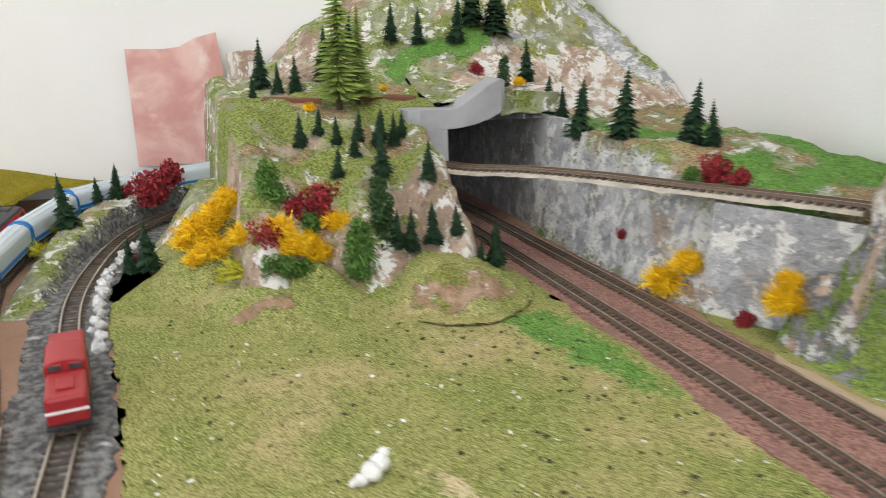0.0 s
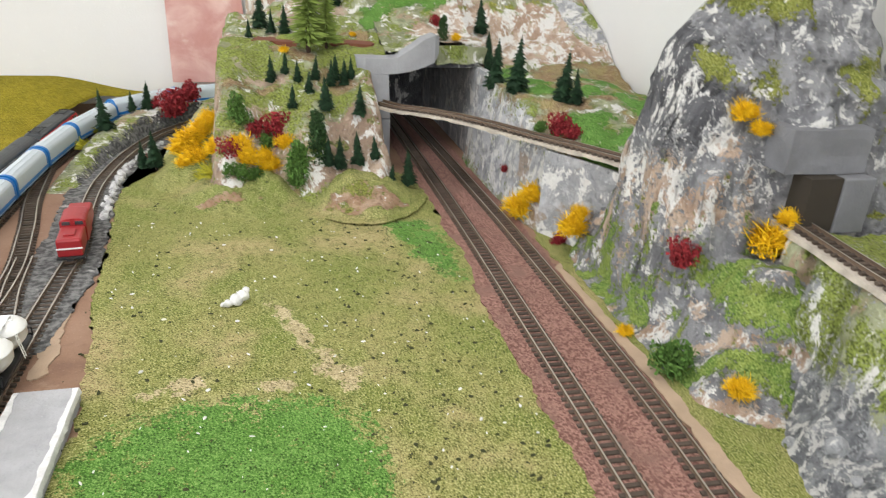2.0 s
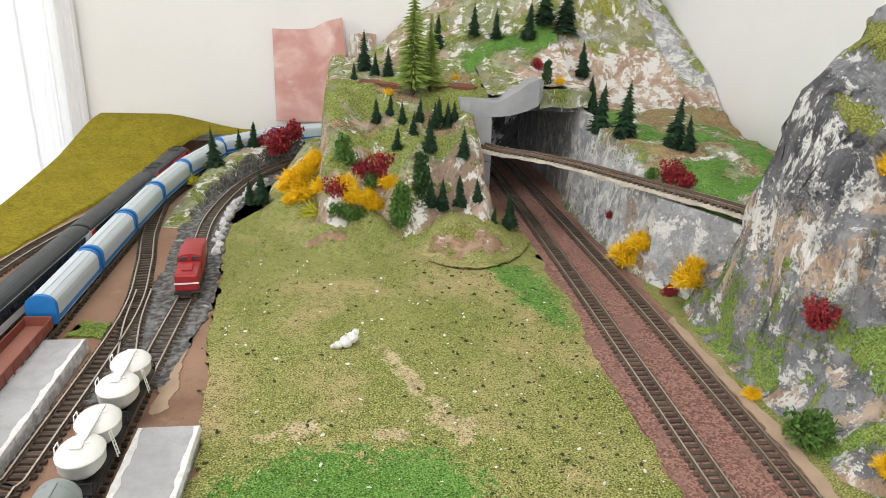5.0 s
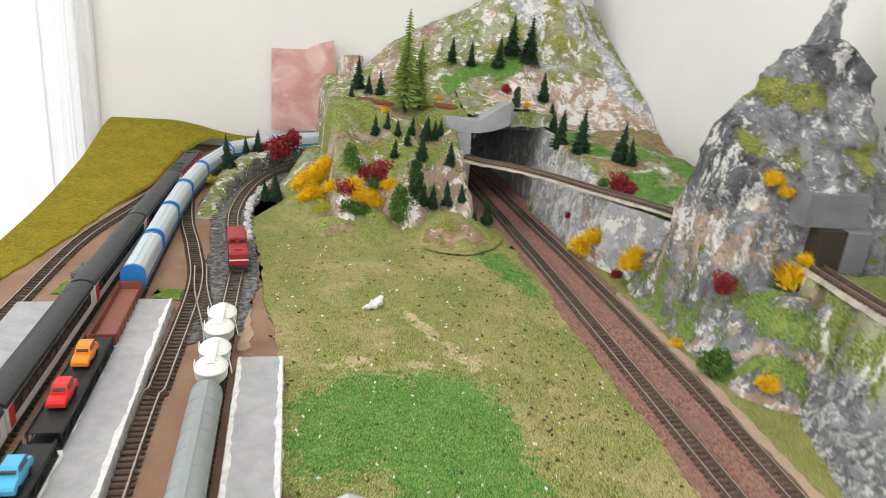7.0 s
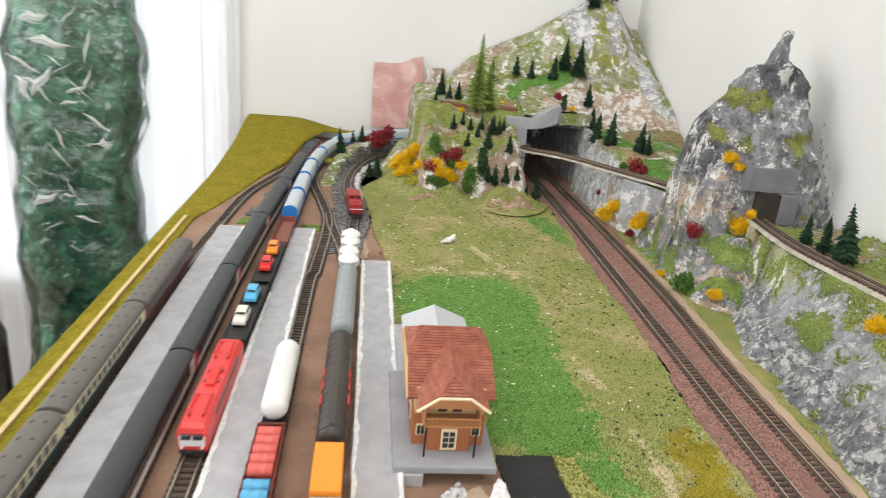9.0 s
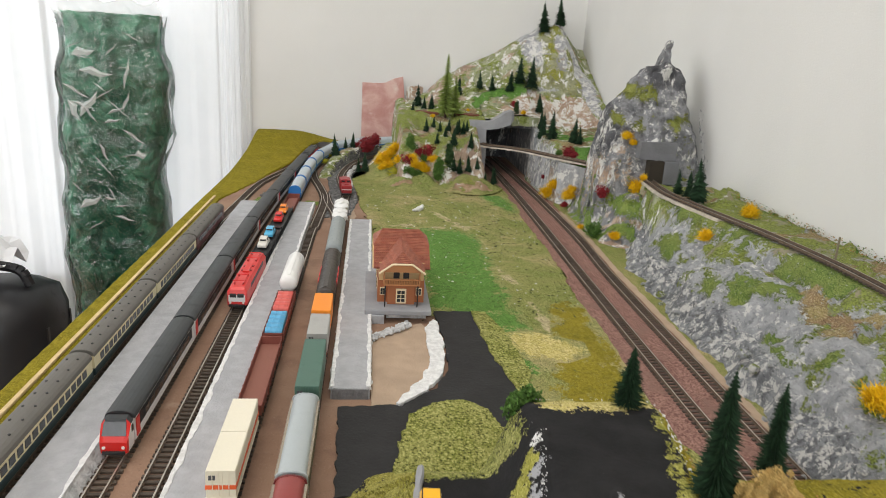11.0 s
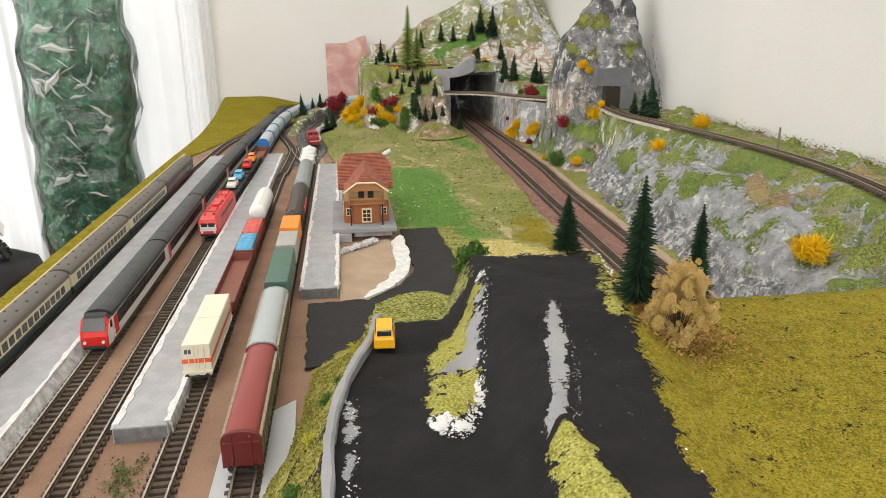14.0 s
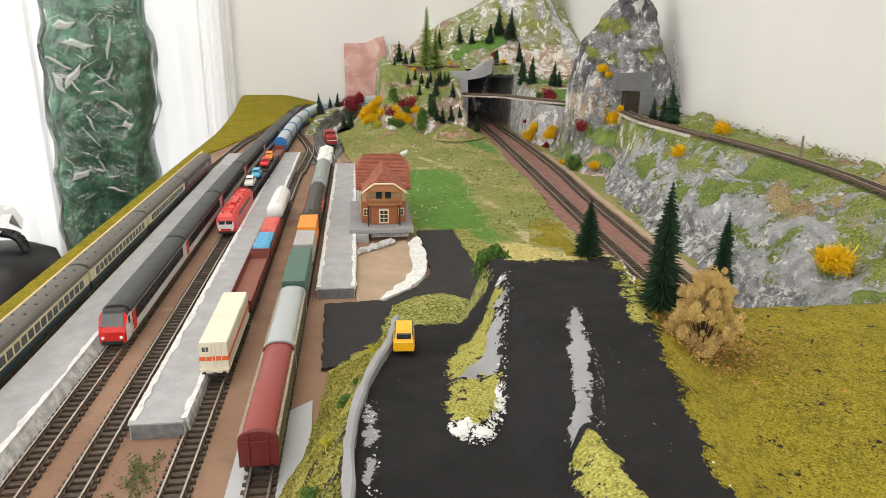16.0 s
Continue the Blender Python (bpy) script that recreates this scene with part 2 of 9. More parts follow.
def plaster_recipe(m, c, amount=0.2, size=0.03, lump=0.0006, scuff=0.0):
    n = m.noise(size, 5, 0.6, warp=0.3)
    f = m.noise(0.002, 4, seed=3)
    col = m.mix(m.ramp(n, 0.3, 0.7), tuple(v * (1 - amount) for v in c), tuple(min(1, v * (1 + amount * 0.6)) for v in c))
    col = m.mix(m.ramp(f, 0.62, 0.8), col, tuple(min(1, v * 1.25) for v in c))
    if scuff:
        s = m.math("MULTIPLY", m.ramp(m.noise(0.0045, 5, 0.75, seed=17.0), 0.685, 0.72), scuff)
        col = m.mix(s, col, (0.6, 0.6, 0.59))
    return col, f, lump


def plain_plaster(name, c, amount=0.2, size=0.03, rough=0.8, lump=0.0006, scuff=0.0):
    return surface(name, rough, 0.35, plaster_recipe, c=c, amount=amount, size=size, lump=lump, scuff=scuff)


BOARD, BALLAST, GRAVEL = board_mat(), ballast_mat(), surface("dark_grey_gravel", 0.9, 0.3, gravel_recipe)
PLATFORM_GREY = plain_plaster("grey_platform_paint", (0.40, 0.405, 0.42), 0.14, 0.012, rough=0.7, lump=0.0007, scuff=0.5)
PLATFORM_SIDE = plain_plaster("rough_grey_white_plaster_edge", (0.56, 0.56, 0.56), 0.35, 0.006, lump=0.0014)
WHITE_PAINT = plain_plaster("white_brushed_paint", (0.74, 0.74, 0.73), 0.18, 0.005, lump=0.0010)
CONCRETE = plain_plaster("light_grey_concrete_paint", (0.31, 0.315, 0.33), 0.14, rough=0.7, lump=0.0005)
ASPHALT = plain_plaster("black_road_paint", (0.0165, 0.016, 0.0165), 0.3, 0.02, rough=0.62, lump=0.0004, scuff=0.7)
SAND = plain_plaster("bare_sandy_board", (0.42, 0.31, 0.22), 0.12, 0.02)
PLYWOOD = plain_plaster("pale_plywood", (0.55, 0.42, 0.28), 0.15, 0.01)
WALL_PAINT = plain_plaster("off_white_wall_paint", (0.70, 0.695, 0.68), 0.03, 0.2, rough=0.9, lump=0.0003)
PINK_BOARD = None


def pink_mat():
    m = Mat("pink_smeared_plaster_sheet", 0.9)
    c = m.mix(m.ramp(m.noise(0.05, 4, warp=0.6), 0.35, 0.65), (0.50, 0.26, 0.23), (0.66, 0.44, 0.40))
    c = m.mix(m.ramp(m.noise(0.03, 5, seed=6), 0.55, 0.75), c, (0.72, 0.60, 0.55))
    return m.colour(c).bump(m.noise(0.004, 4), 0.0006).m


PINK_BOARD = pink_mat()


def sleeper_mat():
    m = Mat("dark_brown_sleeper_plastic", 0.7)
    f = m.noise(0.0008, 3)
    return m.colour(m.vary(m.mix(f, (0.045, 0.033, 0.025), (0.12, 0.092, 0.07)), 0.3)).bump(f, 0.0001).m


SLEEPER = sleeper_mat()
RAIL_SIDE = painted("rusty_brown_rail_side", (0.14, 0.095, 0.065), 0.6)
RAIL_TOP = painted("bright_rail_head", (0.44, 0.40, 0.345), 0.32, metal=0.7)

# ---------------------------------------------------------------- mesh helpers


def part(name, bm, mat, parent=None, label=""):
    """Links a bmesh as one mesh object, under a thing or a part."""
    me = bpy.data.meshes.new(name)
    bm.normal_update()
    bm.to_mesh(me)
    bm.free()
    for m in mat if isinstance(mat, (list, tuple)) else [mat]:
        me.materials.append(m)
    ob = new(name, me)
    if parent:
        ob.parent = parent
    if label:
        ob["label"] = label
    return ob


def thing(name, label, category, m=None, group="", kind=""):
    ob = new(name)
    ob.empty_display_size = 0.01
    if m is not None:
        ob.matrix_world = m
    return tagged(ob, label, category, group, kind)


def smooth(ob, on=True):
    ob.data.polygons.foreach_set("use_smooth", [on] * len(ob.data.polygons))
    return ob


def box(bm, x0, x1, y0, y1, z0, z1, mi=0, bevel=0.0):
    v = [bm.verts.new((x, y, z)) for z in (z0, z1) for y in (y0, y1) for x in (x0, x1)]
    fs = [bm.faces.new([v[i] for i in f]) for f in ((0, 2, 3, 1), (4, 5, 7, 6), (0, 1, 5, 4), (2, 6, 7, 3), (0, 4, 6, 2), (1, 3, 7, 5))]
    for f in fs:
        f.material_index = mi
    if bevel:
        edges = list({e for f in fs for e in f.edges})
        bmesh.ops.bevel(bm, geom=edges, offset=bevel, segments=2, affect="EDGES", profile=0.5)
    return fs


def boxed(x0, x1, y0, y1, z0, z1, bevel=0.0):
    bm = bmesh.new()
    box(bm, x0, x1, y0, y1, z0, z1, 0, bevel)
    return bm


def loft(bm, rings, closed=True, caps=True, mi=0):
    """Skin over rings of points, each ring with the same count."""
    vs = [[bm.verts.new(p) for p in r] for r in rings]
    n = len(vs[0])
    for a, b in zip(vs, vs[1:]):
        for i in range(n if closed else n - 1):
            j = (i + 1) % n
            bm.faces.new((a[i], a[j], b[j], b[i])).material_index = mi
    if caps and closed:
        bm.faces.new(vs[0][::-1]).material_index = mi
        bm.faces.new(vs[-1]).material_index = mi
    return vs


def tube(bm, p, q, r, n=8, r2=None, mi=0):
    p, q = Vector(p), Vector(q)
    d = (q - p).normalized()
    a = d.orthogonal().normalized()
    b = d.cross(a)
    ring = lambda c, rr: [c + rr * (math.cos(2 * math.pi * k / n) * a + math.sin(2 * math.pi * k / n) * b) for k in range(n)]
    loft(bm, [ring(p, r), ring(q, r if r2 is None else r2)], mi=mi)


def smooth_line(pts, step):
    """Catmull-Rom through the points, resampled at even steps."""
    P = [Vector(p) for p in pts]
    P = [2 * P[0] - P[1]] + P + [2 * P[-1] - P[-2]]
    out = []
    for i in range(1, len(P) - 2):
        a, b, c, d = P[i - 1 : i + 3]
        for k in range(24):
            t = k / 24
            out.append(0.5 * (2 * b + (c - a) * t + (2 * a - 5 * b + 4 * c - d) * t * t + (3 * b - a - 3 * c + d) * t ** 3))
    out.append(P[-2])
    res, left = [out[0].copy()], step
    for a, b in zip(out, out[1:]):
        seg, done = (b - a).length, 0.0
        while seg - done >= left:
            done += left
            res.append(a.lerp(b, done / seg))
            left = step
        left -= seg - done
    return res


def frames_of(line):
    res = []
    for i, p in enumerate(line):
        d = line[min(i + 1, len(line) - 1)] - line[max(i - 1, 0)]
        d.normalize()
        side = Vector((d.y, -d.x, 0)).normalized()
        res.append((p, d, side))
    return res


def interp(x, pts):
    return float(np.interp(x, [p[0] for p in pts], [p[1] for p in pts]))


def sstep(a, b, x):
    t = min(1.0, max(0.0, (x - a) / (b - a)))
    return t * t * (3 - 2 * t)


def rough_at(x, y, size, amp, z=0.0):
    return amp * noise.fractal(Vector((x / size, y / size, z)), 1.0, 2.1, 4, noise_basis="PERLIN_ORIGINAL")


def in_poly(x, y, poly):
    c = False
    for (x0, y0), (x1, y1) in zip(poly, poly[1:] + poly[:1]):
        if (y0 > y) != (y1 > y) and x < (x1 - x0) * (y - y0) / (y1 - y0) + x0:
            c = not c
    return c


def field(name, x0, x1, y0, y1, step, zf, mats, pick=None, keep=None, parent=None, label="", blur=2):
    """A sheet of ground over a rectangle: height from zf, material from pick."""
    nx, ny = int(round((x1 - x0) / step)) + 1, int(round((y1 - y0) / step)) + 1
    bm, grid = bmesh.new(), []
    for j in range(ny):
        y = y0 + (y1 - y0) * j / (ny - 1)
        grid.append([])
        for i in range(nx):
            x = x0 + (x1 - x0) * i / (nx - 1)
            p = zf(x, y)
            grid[-1].append(bm.verts.new(p if isinstance(p, tuple) else (x, y, p)))
    for j in range(ny - 1):
        for i in range(nx - 1):
            q = (grid[j][i], grid[j][i + 1], grid[j + 1][i + 1], grid[j + 1][i])
            c = sum((v.co for v in q), Vector()) / 4
            if keep and not keep(c.x, c.y):
                continue
            f = bm.faces.new(q)
            f.smooth = True
            if pick:
                f.normal_update()
                f.material_index = pick(c, f.normal)
    for v in [v for v in bm.verts if not v.link_faces]:
        bm.verts.remove(v)
    if len(mats) < 2:
        return part(name, bm, mats, parent, label)
    weights = [[sum(f.material_index == k for f in v.link_faces) / len(v.link_faces) for v in bm.verts] for k in range(1, len(mats))]
    bm.verts.index_update()
    around = [[e.other_vert(v).index for e in v.link_edges] for v in bm.verts]
    for _ in range(blur):
        weights = [[0.4 * w[i] + 0.6 * sum(w[j] for j in near) / len(near) for i, near in enumerate(around)] for w in weights]
    for f in bm.faces:
        f.material_index = 0
    ob = part(name, bm, [blended(name + "_surface", mats)], parent, label)
    for k, w in enumerate(weights, 1):
        ob.data.attributes.new("k%d" % k, "FLOAT", "POINT").data.foreach_set("value", w)
    return ob


def patch(name, outline, z0, z1, mat, wobble=0.0, seed=0, parent=None, step=0.0022, label="", drape=None):
    """A flat sheet with a ragged outline and some thickness."""
    pts = []
    n = len(outline)
    for k in range(n):
        a, b = Vector(outline[k]), Vector(outline[(k + 1) % n])
        m = max(1, int((b - a).length / step))
        for i in range(m):
            p = a.lerp(b, i / m)
            w = Vector((rough_at(p.x, p.y, 0.012, wobble, seed), rough_at(p.x, p.y, 0.012, wobble, seed + 9.5)))
            w += Vector((rough_at(p.x, p.y, 0.003, wobble * 0.35, seed), rough_at(p.x, p.y, 0.003, wobble * 0.35, seed + 4.5)))
            pts.append(p + w)
    bm = bmesh.new()
    ground = drape or (lambda x, y: 0.0)
    top = [bm.verts.new((p.x, p.y, z1 + ground(p.x, p.y))) for p in pts]
    bot = [bm.verts.new((p.x, p.y, z0 + ground(p.x, p.y))) for p in pts]
    bm.faces.new(top)
    for i in range(len(pts)):
        j = (i + 1) % len(pts)
        bm.faces.new((bot[i], bot[j], top[j], top[i]))
    bmesh.ops.triangulate(bm, faces=[f for f in bm.faces if len(f.verts) > 4])
    bmesh.ops.recalc_face_normals(bm, faces=bm.faces)
    return part(name, bm, mat, parent, label)


def soft_patch(name, outline, base, mat, ground, step=0.003, grow=0.009, wobble=0.004, seed=0, parent=None, label="", rise=0.0, blur=2):
    """A thin sheet of scatter whose ragged rim fades into the surface round it."""
    xs, ys = [p[0] for p in outline], [p[1] for p in outline]

    def away(x, y):
        best = 1.0
        for (ax, ay), (bx, by) in zip(outline, outline[1:] + outline[:1]):
            dx, dy = bx - ax, by - ay
            t = min(1, max(0, ((x - ax) * dx + (y - ay) * dy) / (dx * dx + dy * dy)))
            best = min(best, math.hypot(ax + t * dx - x, ay + t * dy - y))
        return -best if in_poly(x, y, outline) else best
    w = lambda x, y: rough_at(x, y, 0.012, wobble, seed) + rough_at(x, y, 0.004, wobble * 0.4, seed + 3)
    up = (lambda x, y: rise * sstep(0.003, -0.003, away(x, y))) if rise else (lambda x, y: 0.0)
    return field(name, min(xs) - grow, max(xs) + grow, min(ys) - grow, max(ys) + grow, step, lambda x, y: ground(x, y) + up(x, y) - 0.0010 * sstep(grow * 0.25, grow * 0.75, away(x, y)), [base, mat], lambda c, n: 1 if away(c.x, c.y) + w(c.x, c.y) < 0 else 0, lambda x, y: away(x, y) < grow * 0.8, parent, label, blur)


# ---------------------------------------------------------------- the room
BACK, RIGHT, LEFT, REAR = 0.735, 0.503, -1.7, -2.4


def room():
    T = 0.1
    b = lambda name, *a: tagged(part(name, boxed(*a), WALL_PAINT), kind="structure")
    for name, x0, x1, z0, z1 in (("wall_back", -0.27, RIGHT + T, FLOOR, CEIL), ("wall_back_left", LEFT - T, -0.89, FLOOR, CEIL), ("wall_back_low", -0.89, -0.27, FLOOR, -0.32), ("wall_back_high", -0.89, -0.27, 1.22, CEIL)):
        tagged(b(name, x0, x1, BACK, BACK + T, z0, z1), "off-white painted plaster wall behind the table", "wall")
    tagged(b("wall_right", RIGHT, RIGHT + T, REAR, BACK, FLOOR, CEIL), "off-white painted plaster wall beside the layout", "wall")
    for name, x0, x1, y0, y1, z0, z1 in (
        ("wall_left_low", LEFT - T, LEFT, REAR, BACK, FLOOR, -0.2), ("wall_left_high", LEFT - T, LEFT, REAR, BACK, 1.3, CEIL),
        ("wall_left_far", LEFT - T, LEFT, 0.65, BACK, -0.2, 1.3), ("wall_left_near", LEFT - T, LEFT, REAR, -0.85, -0.2, 1.3),
        ("wall_rear_low", LEFT, RIGHT, REAR - T, REAR, FLOOR, 0.1), ("wall_rear_high", LEFT, RIGHT, REAR - T, REAR, 1.4, CEIL),
        ("wall_rear_left", LEFT, -0.95, REAR - T, REAR, 0.1, 1.4), ("wall_rear_right", 0.75 - 0.25, RIGHT, REAR - T, REAR, 0.1, 1.4)):
        tagged(b(name, x0, x1, y0, y1, z0, z1), "off-white painted room wall with window opening", "wall")
    tagged(part("ceiling", boxed(LEFT - T, RIGHT + T, REAR - T, BACK + T, CEIL, CEIL + T), WALL_PAINT), "plain white room ceiling", "ceiling", kind="structure")
    tagged(part("floor", boxed(LEFT - T, RIGHT + T, REAR - T, BACK + T, FLOOR - T, FLOOR), PLYWOOD), "plain light wooden room floor", "floor", kind="structure")


room()
# ---------------------------------------------------------------- the table and its ground


def table():
    t = thing("table", "sturdy wooden table carrying the whole model railway", "table")
    part("tabletop", boxed(-0.226, RIGHT - 0.002, -1.15, BACK - 0.002, -0.03, -0.0005), PLYWOOD, t)
    for x in (-0.19, 0.45):
        for y in (-1.1, 0.68):
            part("leg", boxed(x - 0.03, x + 0.03, y - 0.03, y + 0.03, FLOOR, -0.03, 0.004), PLYWOOD, t)
    tagged(part("ground", boxed(-0.2255, RIGHT - 0.003, -1.14, BACK - 0.003, -0.0004, 0.0), BOARD), "brown painted baseboard under the station tracks", "ground", kind="structure")


table()


def lawns():
    g = lambda ob, label, cat="grass": tagged(ob, label, cat, kind="structure")
    flat = lambda h: lambda x, y: h + rough_at(x, y, 0.02, 0.0003)
    meadow = [(0.012, 0.15), (0.022, 0.10), (0.033, 0.0), (0.034, -0.066), (0.085, -0.07), (0.085, -0.27), (0.125, -0.275), (0.13, -0.42), (0.125, -0.56), (0.215, -0.58), (0.232, -0.42),
              (0.24, -0.25), (0.249, -0.15), (0.256, 0.0), (0.254, 0.08), (0.257, 0.2), (0.264, 0.33), (0.2, 0.36), (0.0, 0.43), (-0.006, 0.36), (0.004, 0.26), (0.008, 0.2)]
    g(patch("meadow", meadow, 0.0, 0.0012, GRASS_LIGHT, 0.004, 1), "pale green and tan scattered meadow grass")
    g(soft_patch("dark_lawn", [(0.034, -0.068), (0.035, 0.0), (0.06, 0.024), (0.10, 0.032), (0.155, 0.022), (0.168, -0.03), (0.166, -0.08), (0.165, -0.2), (0.168, -0.30), (0.163, -0.39), (0.150, -0.41), (0.146, -0.33), (0.140, -0.28), (0.088, -0.265), (0.086, -0.075)], GRASS_LIGHT, GRASS_DEEP, flat(0.0017), 0.003, 0.020, 0.022, 2, blur=9), "patch of deep green scattered grass")
    g(soft_patch("green_corner", [(0.214, 0.268), (0.25, 0.262), (0.256, 0.20), (0.252, 0.150), (0.238, 0.170), (0.220, 0.220)], GRASS_LIGHT, GRASS_DEEP, flat(0.0016), 0.003, 0.013, 0.014, 3, blur=6), "bright green grass corner beside the main line")
    g(soft_patch("yellow_lawn", [(0.212, -0.25), (0.236, -0.232), (0.237, -0.30), (0.231, -0.42), (0.222, -0.577), (0.150, -0.577), (0.165, -0.45), (0.198, -0.31)], GRASS_LIGHT, GRASS_MAT, flat(0.0016), 0.003, 0.013, 0.014, 4, blur=6), "yellowish grass strip beside the main line")
    g(soft_patch("straw_band", [(0.152, -0.322), (0.170, -0.318), (0.192, -0.330), (0.212, -0.340), (0.210, -0.362), (0.190, -0.374), (0.160, -0.370), (0.152, -0.35)], GRASS_LIGHT, STRAW, flat(0.0021), 0.003, 0.012, 0.012, 9, blur=6), "yellow straw scatter at the foot of the road bank")
    g(patch("ballast_bed", [(0.232, -0.75), (0.24, -0.25), (0.25, -0.15), (0.255, 0.05), (0.257, 0.2), (0.264, 0.7), (0.325, 0.7), (0.328, 0.2), (0.322, 0.0), (0.314, -0.15), (0.308, -0.75)], 0.0, 0.0008, BALLAST, 0.003, 5), "reddish stone ballast under the double track", "ballast")
    g(patch("verge", [(0.310, -0.75), (0.314, -0.4), (0.322, -0.1), (0.330, 0.06), (0.330, 0.2), (0.338, 0.27), (0.40, 0.2), (0.42, -0.75)], 0.0, 0.001, GRASS_LIGHT, 0.003, 6), "narrow grass verge below the rocks")
    g(patch("sand_strip", [(0.3045, -0.75), (0.308, -0.4), (0.3135, -0.15), (0.322, 0.02), (0.324, 0.16), (0.330, 0.17), (0.331, 0.03), (0.323, -0.12), (0.316, -0.4), (0.311, -0.75)], 0.0, 0.0015, SAND, 0.002, 61), "bare sandy strip beside the main line", "ground")
    g(patch("edge_mat", [(-0.225, -1.13), (-0.225, 0.2), (-0.2, 0.2), (-0.2, -1.13)], 0.0, 0.003, GRASS_MAT, 0.0005, 7), "olive grass mat strip along the table edge", "grass mat")

    def z_sheet(x, y):
        return 0.002 + 0.02 * sstep(0.35, 0.72, y) * sstep(-0.03, -0.15, x) + 0.014 * sstep(0.55, 0.72, y)
    rim = [(0.15, -0.205), (0.30, -0.170), (0.40, -0.152), (0.49, -0.125), (0.6, -0.112), (0.69, -0.08), (0.715, -0.01), (0.732, 0.06)]

    def sheet(u, y):
        x = -0.2255 + u * (interp(y, rim) + rough_at(0.4, y, 0.02, 0.003) + 0.2255)
        return (x, y, z_sheet(x, y) - 0.0025 * sstep(0.97, 1.0, u))
    g(field("grass_mat_sheet", 0.0, 1.0, 0.15, BACK - 0.003, 0.008, sheet, [GRASS_MAT]), "olive grass mat rising to the wall corner", "grass mat")


lawns()


# ---------------------------------------------------------------- tracks
SLEEPER_ME = None


def track(name, pts, label, ties=True, pitch=0.0054):
    t = thing(name, label, "railway track", group="railway tracks")
    line = smooth_line(pts, 0.004)
    fr = frames_of(line)
    for s in (-1, 1):
        bm = bmesh.new()
        rings = []
        for p, d, side in fr:
            c = p + side * (s * 0.0049)
            rings.append([c + side * w + Vector((0, 0, h)) for w, h in ((-0.0008, 0.0017), (0.0008, 0.0017), (0.0003, 0.0021), (0.0003, 0.0031), (0.0005, 0.0033), (0.0005, 0.0038), (-0.0005, 0.0038), (-0.0005, 0.0033), (-0.0003, 0.0031), (-0.0003, 0.0021))])
        vs = loft(bm, rings)
        for f in bm.faces:
            if all(v.co.z - 0.0037 > min(p.z for p, _, _ in fr) for v in f.verts) and f.normal_update() is None and abs(f.normal.z) > 0.9:
                f.material_index = 1
        part("rail", bm, [RAIL_SIDE, RAIL_TOP], t)
    global SLEEPER_ME
    if SLEEPER_ME is None:
        bm = boxed(-0.0078, 0.0078, -0.0012, 0.0012, 0.0003, 0.0018)
        for c in (-0.0049, 0.0049):
            box(bm, c - 0.0012, c + 0.0012, -0.0007, 0.0007, 0.0018, 0.0022)
        SLEEPER_ME = bpy.data.meshes.new("sleeper")
        bm.to_mesh(SLEEPER_ME)
        bm.free()
        SLEEPER_ME.materials.append(SLEEPER)
    LATER.append((t, smooth_line(pts, pitch)))
    return t


LATER = []


def lay_sleepers():
    for t, line in LATER:
        rest = []
        for k, (p, d, side) in enumerate(frames_of(line)):
            m = Matrix.Translation(p) @ Matrix(((side.x, d.x, 0), (side.y, d.y, 0), (0, 0, 1))).to_4x4() @ pose(0, 0, 0, math.degrees(math.asin(d.z)), 0, random.uniform(-1.5, 1.5))
            if p.y < -0.75 or k >= 300:
                rest.append(m)
                continue
            ob = new("sleeper", SLEEPER_ME)
            ob.parent = t
            ob.matrix_basis = m
        if rest:
            bm = bmesh.new()
            for m in rest:
                b = boxed(-0.0078, 0.0078, -0.0012, 0.0012, 0.0003, 0.0018)
                b.transform(m)
                me = bpy.data.meshes.new("tmp")
                b.to_mesh(me)
                bm.from_mesh(me)
                bpy.data.meshes.remove(me)
                b.free()
            tagged(part("sleeper_row", bm, SLEEPER, t), kind="stuff")


T0, T1, T2, T3, T4 = -0.1755, -0.122, -0.094, -0.051, -0.014
Z0 = 0.0
track("siding_track", [(T0, -1.1, 0), (T0, -0.3, 0), (T0 + 0.002, 0.0, 0), (-0.168, 0.15, 0), (-0.159, 0.29, 0), (-0.135, 0.40, 0), (-0.113, 0.49, 0.001)], "siding track with steel rails on brown sleepers")
track("station_track", [(T1, -1.1, 0), (T1, -0.3, 0), (-0.120, 0.0, 0), (-0.112, 0.25, 0), (-0.099, 0.48, 0.001), (-0.086, 0.58, 0.005), (-0.055, 0.65, 0.010), (0.0, 0.69, 0.014), (0.08, 0.70, 0.018)], "station track curving away behind the hill")
track("station_track", [(T2, -1.1, 0), (T2, -0.3, 0), (-0.089, 0.0, 0), (-0.087, 0.25, 0), (-0.084, 0.40, 0.0), (-0.075, 0.50, 0.001), (-0.055, 0.57, 0.005), (-0.02, 0.62, 0.010), (0.06, 0.65, 0.014)], "station track between platforms, curving behind the hill")
track("loop_track", [(T3, -1.1, 0), (T3, -0.1, 0), (-0.047, 0.03, 0), (-0.044, 0.18, 0), (-0.056, 0.27, 0), (-0.072, 0.35, 0), (-0.084, 0.45, 0.0003)], "loop track joining the station tracks at a turnout")
track("goods_track", [(T4, -1.1, 0), (T4, 0.08, 0), (-0.012, 0.22, 0), (-0.024, 0.32, 0), (-0.027, 0.40, 0), (-0.014, 0.49, 0.002), (0.012, 0.56, 0.004), (0.06, 0.615, 0.006), (0.12, 0.63, 0.006)], "goods track curving into the hill cutting")
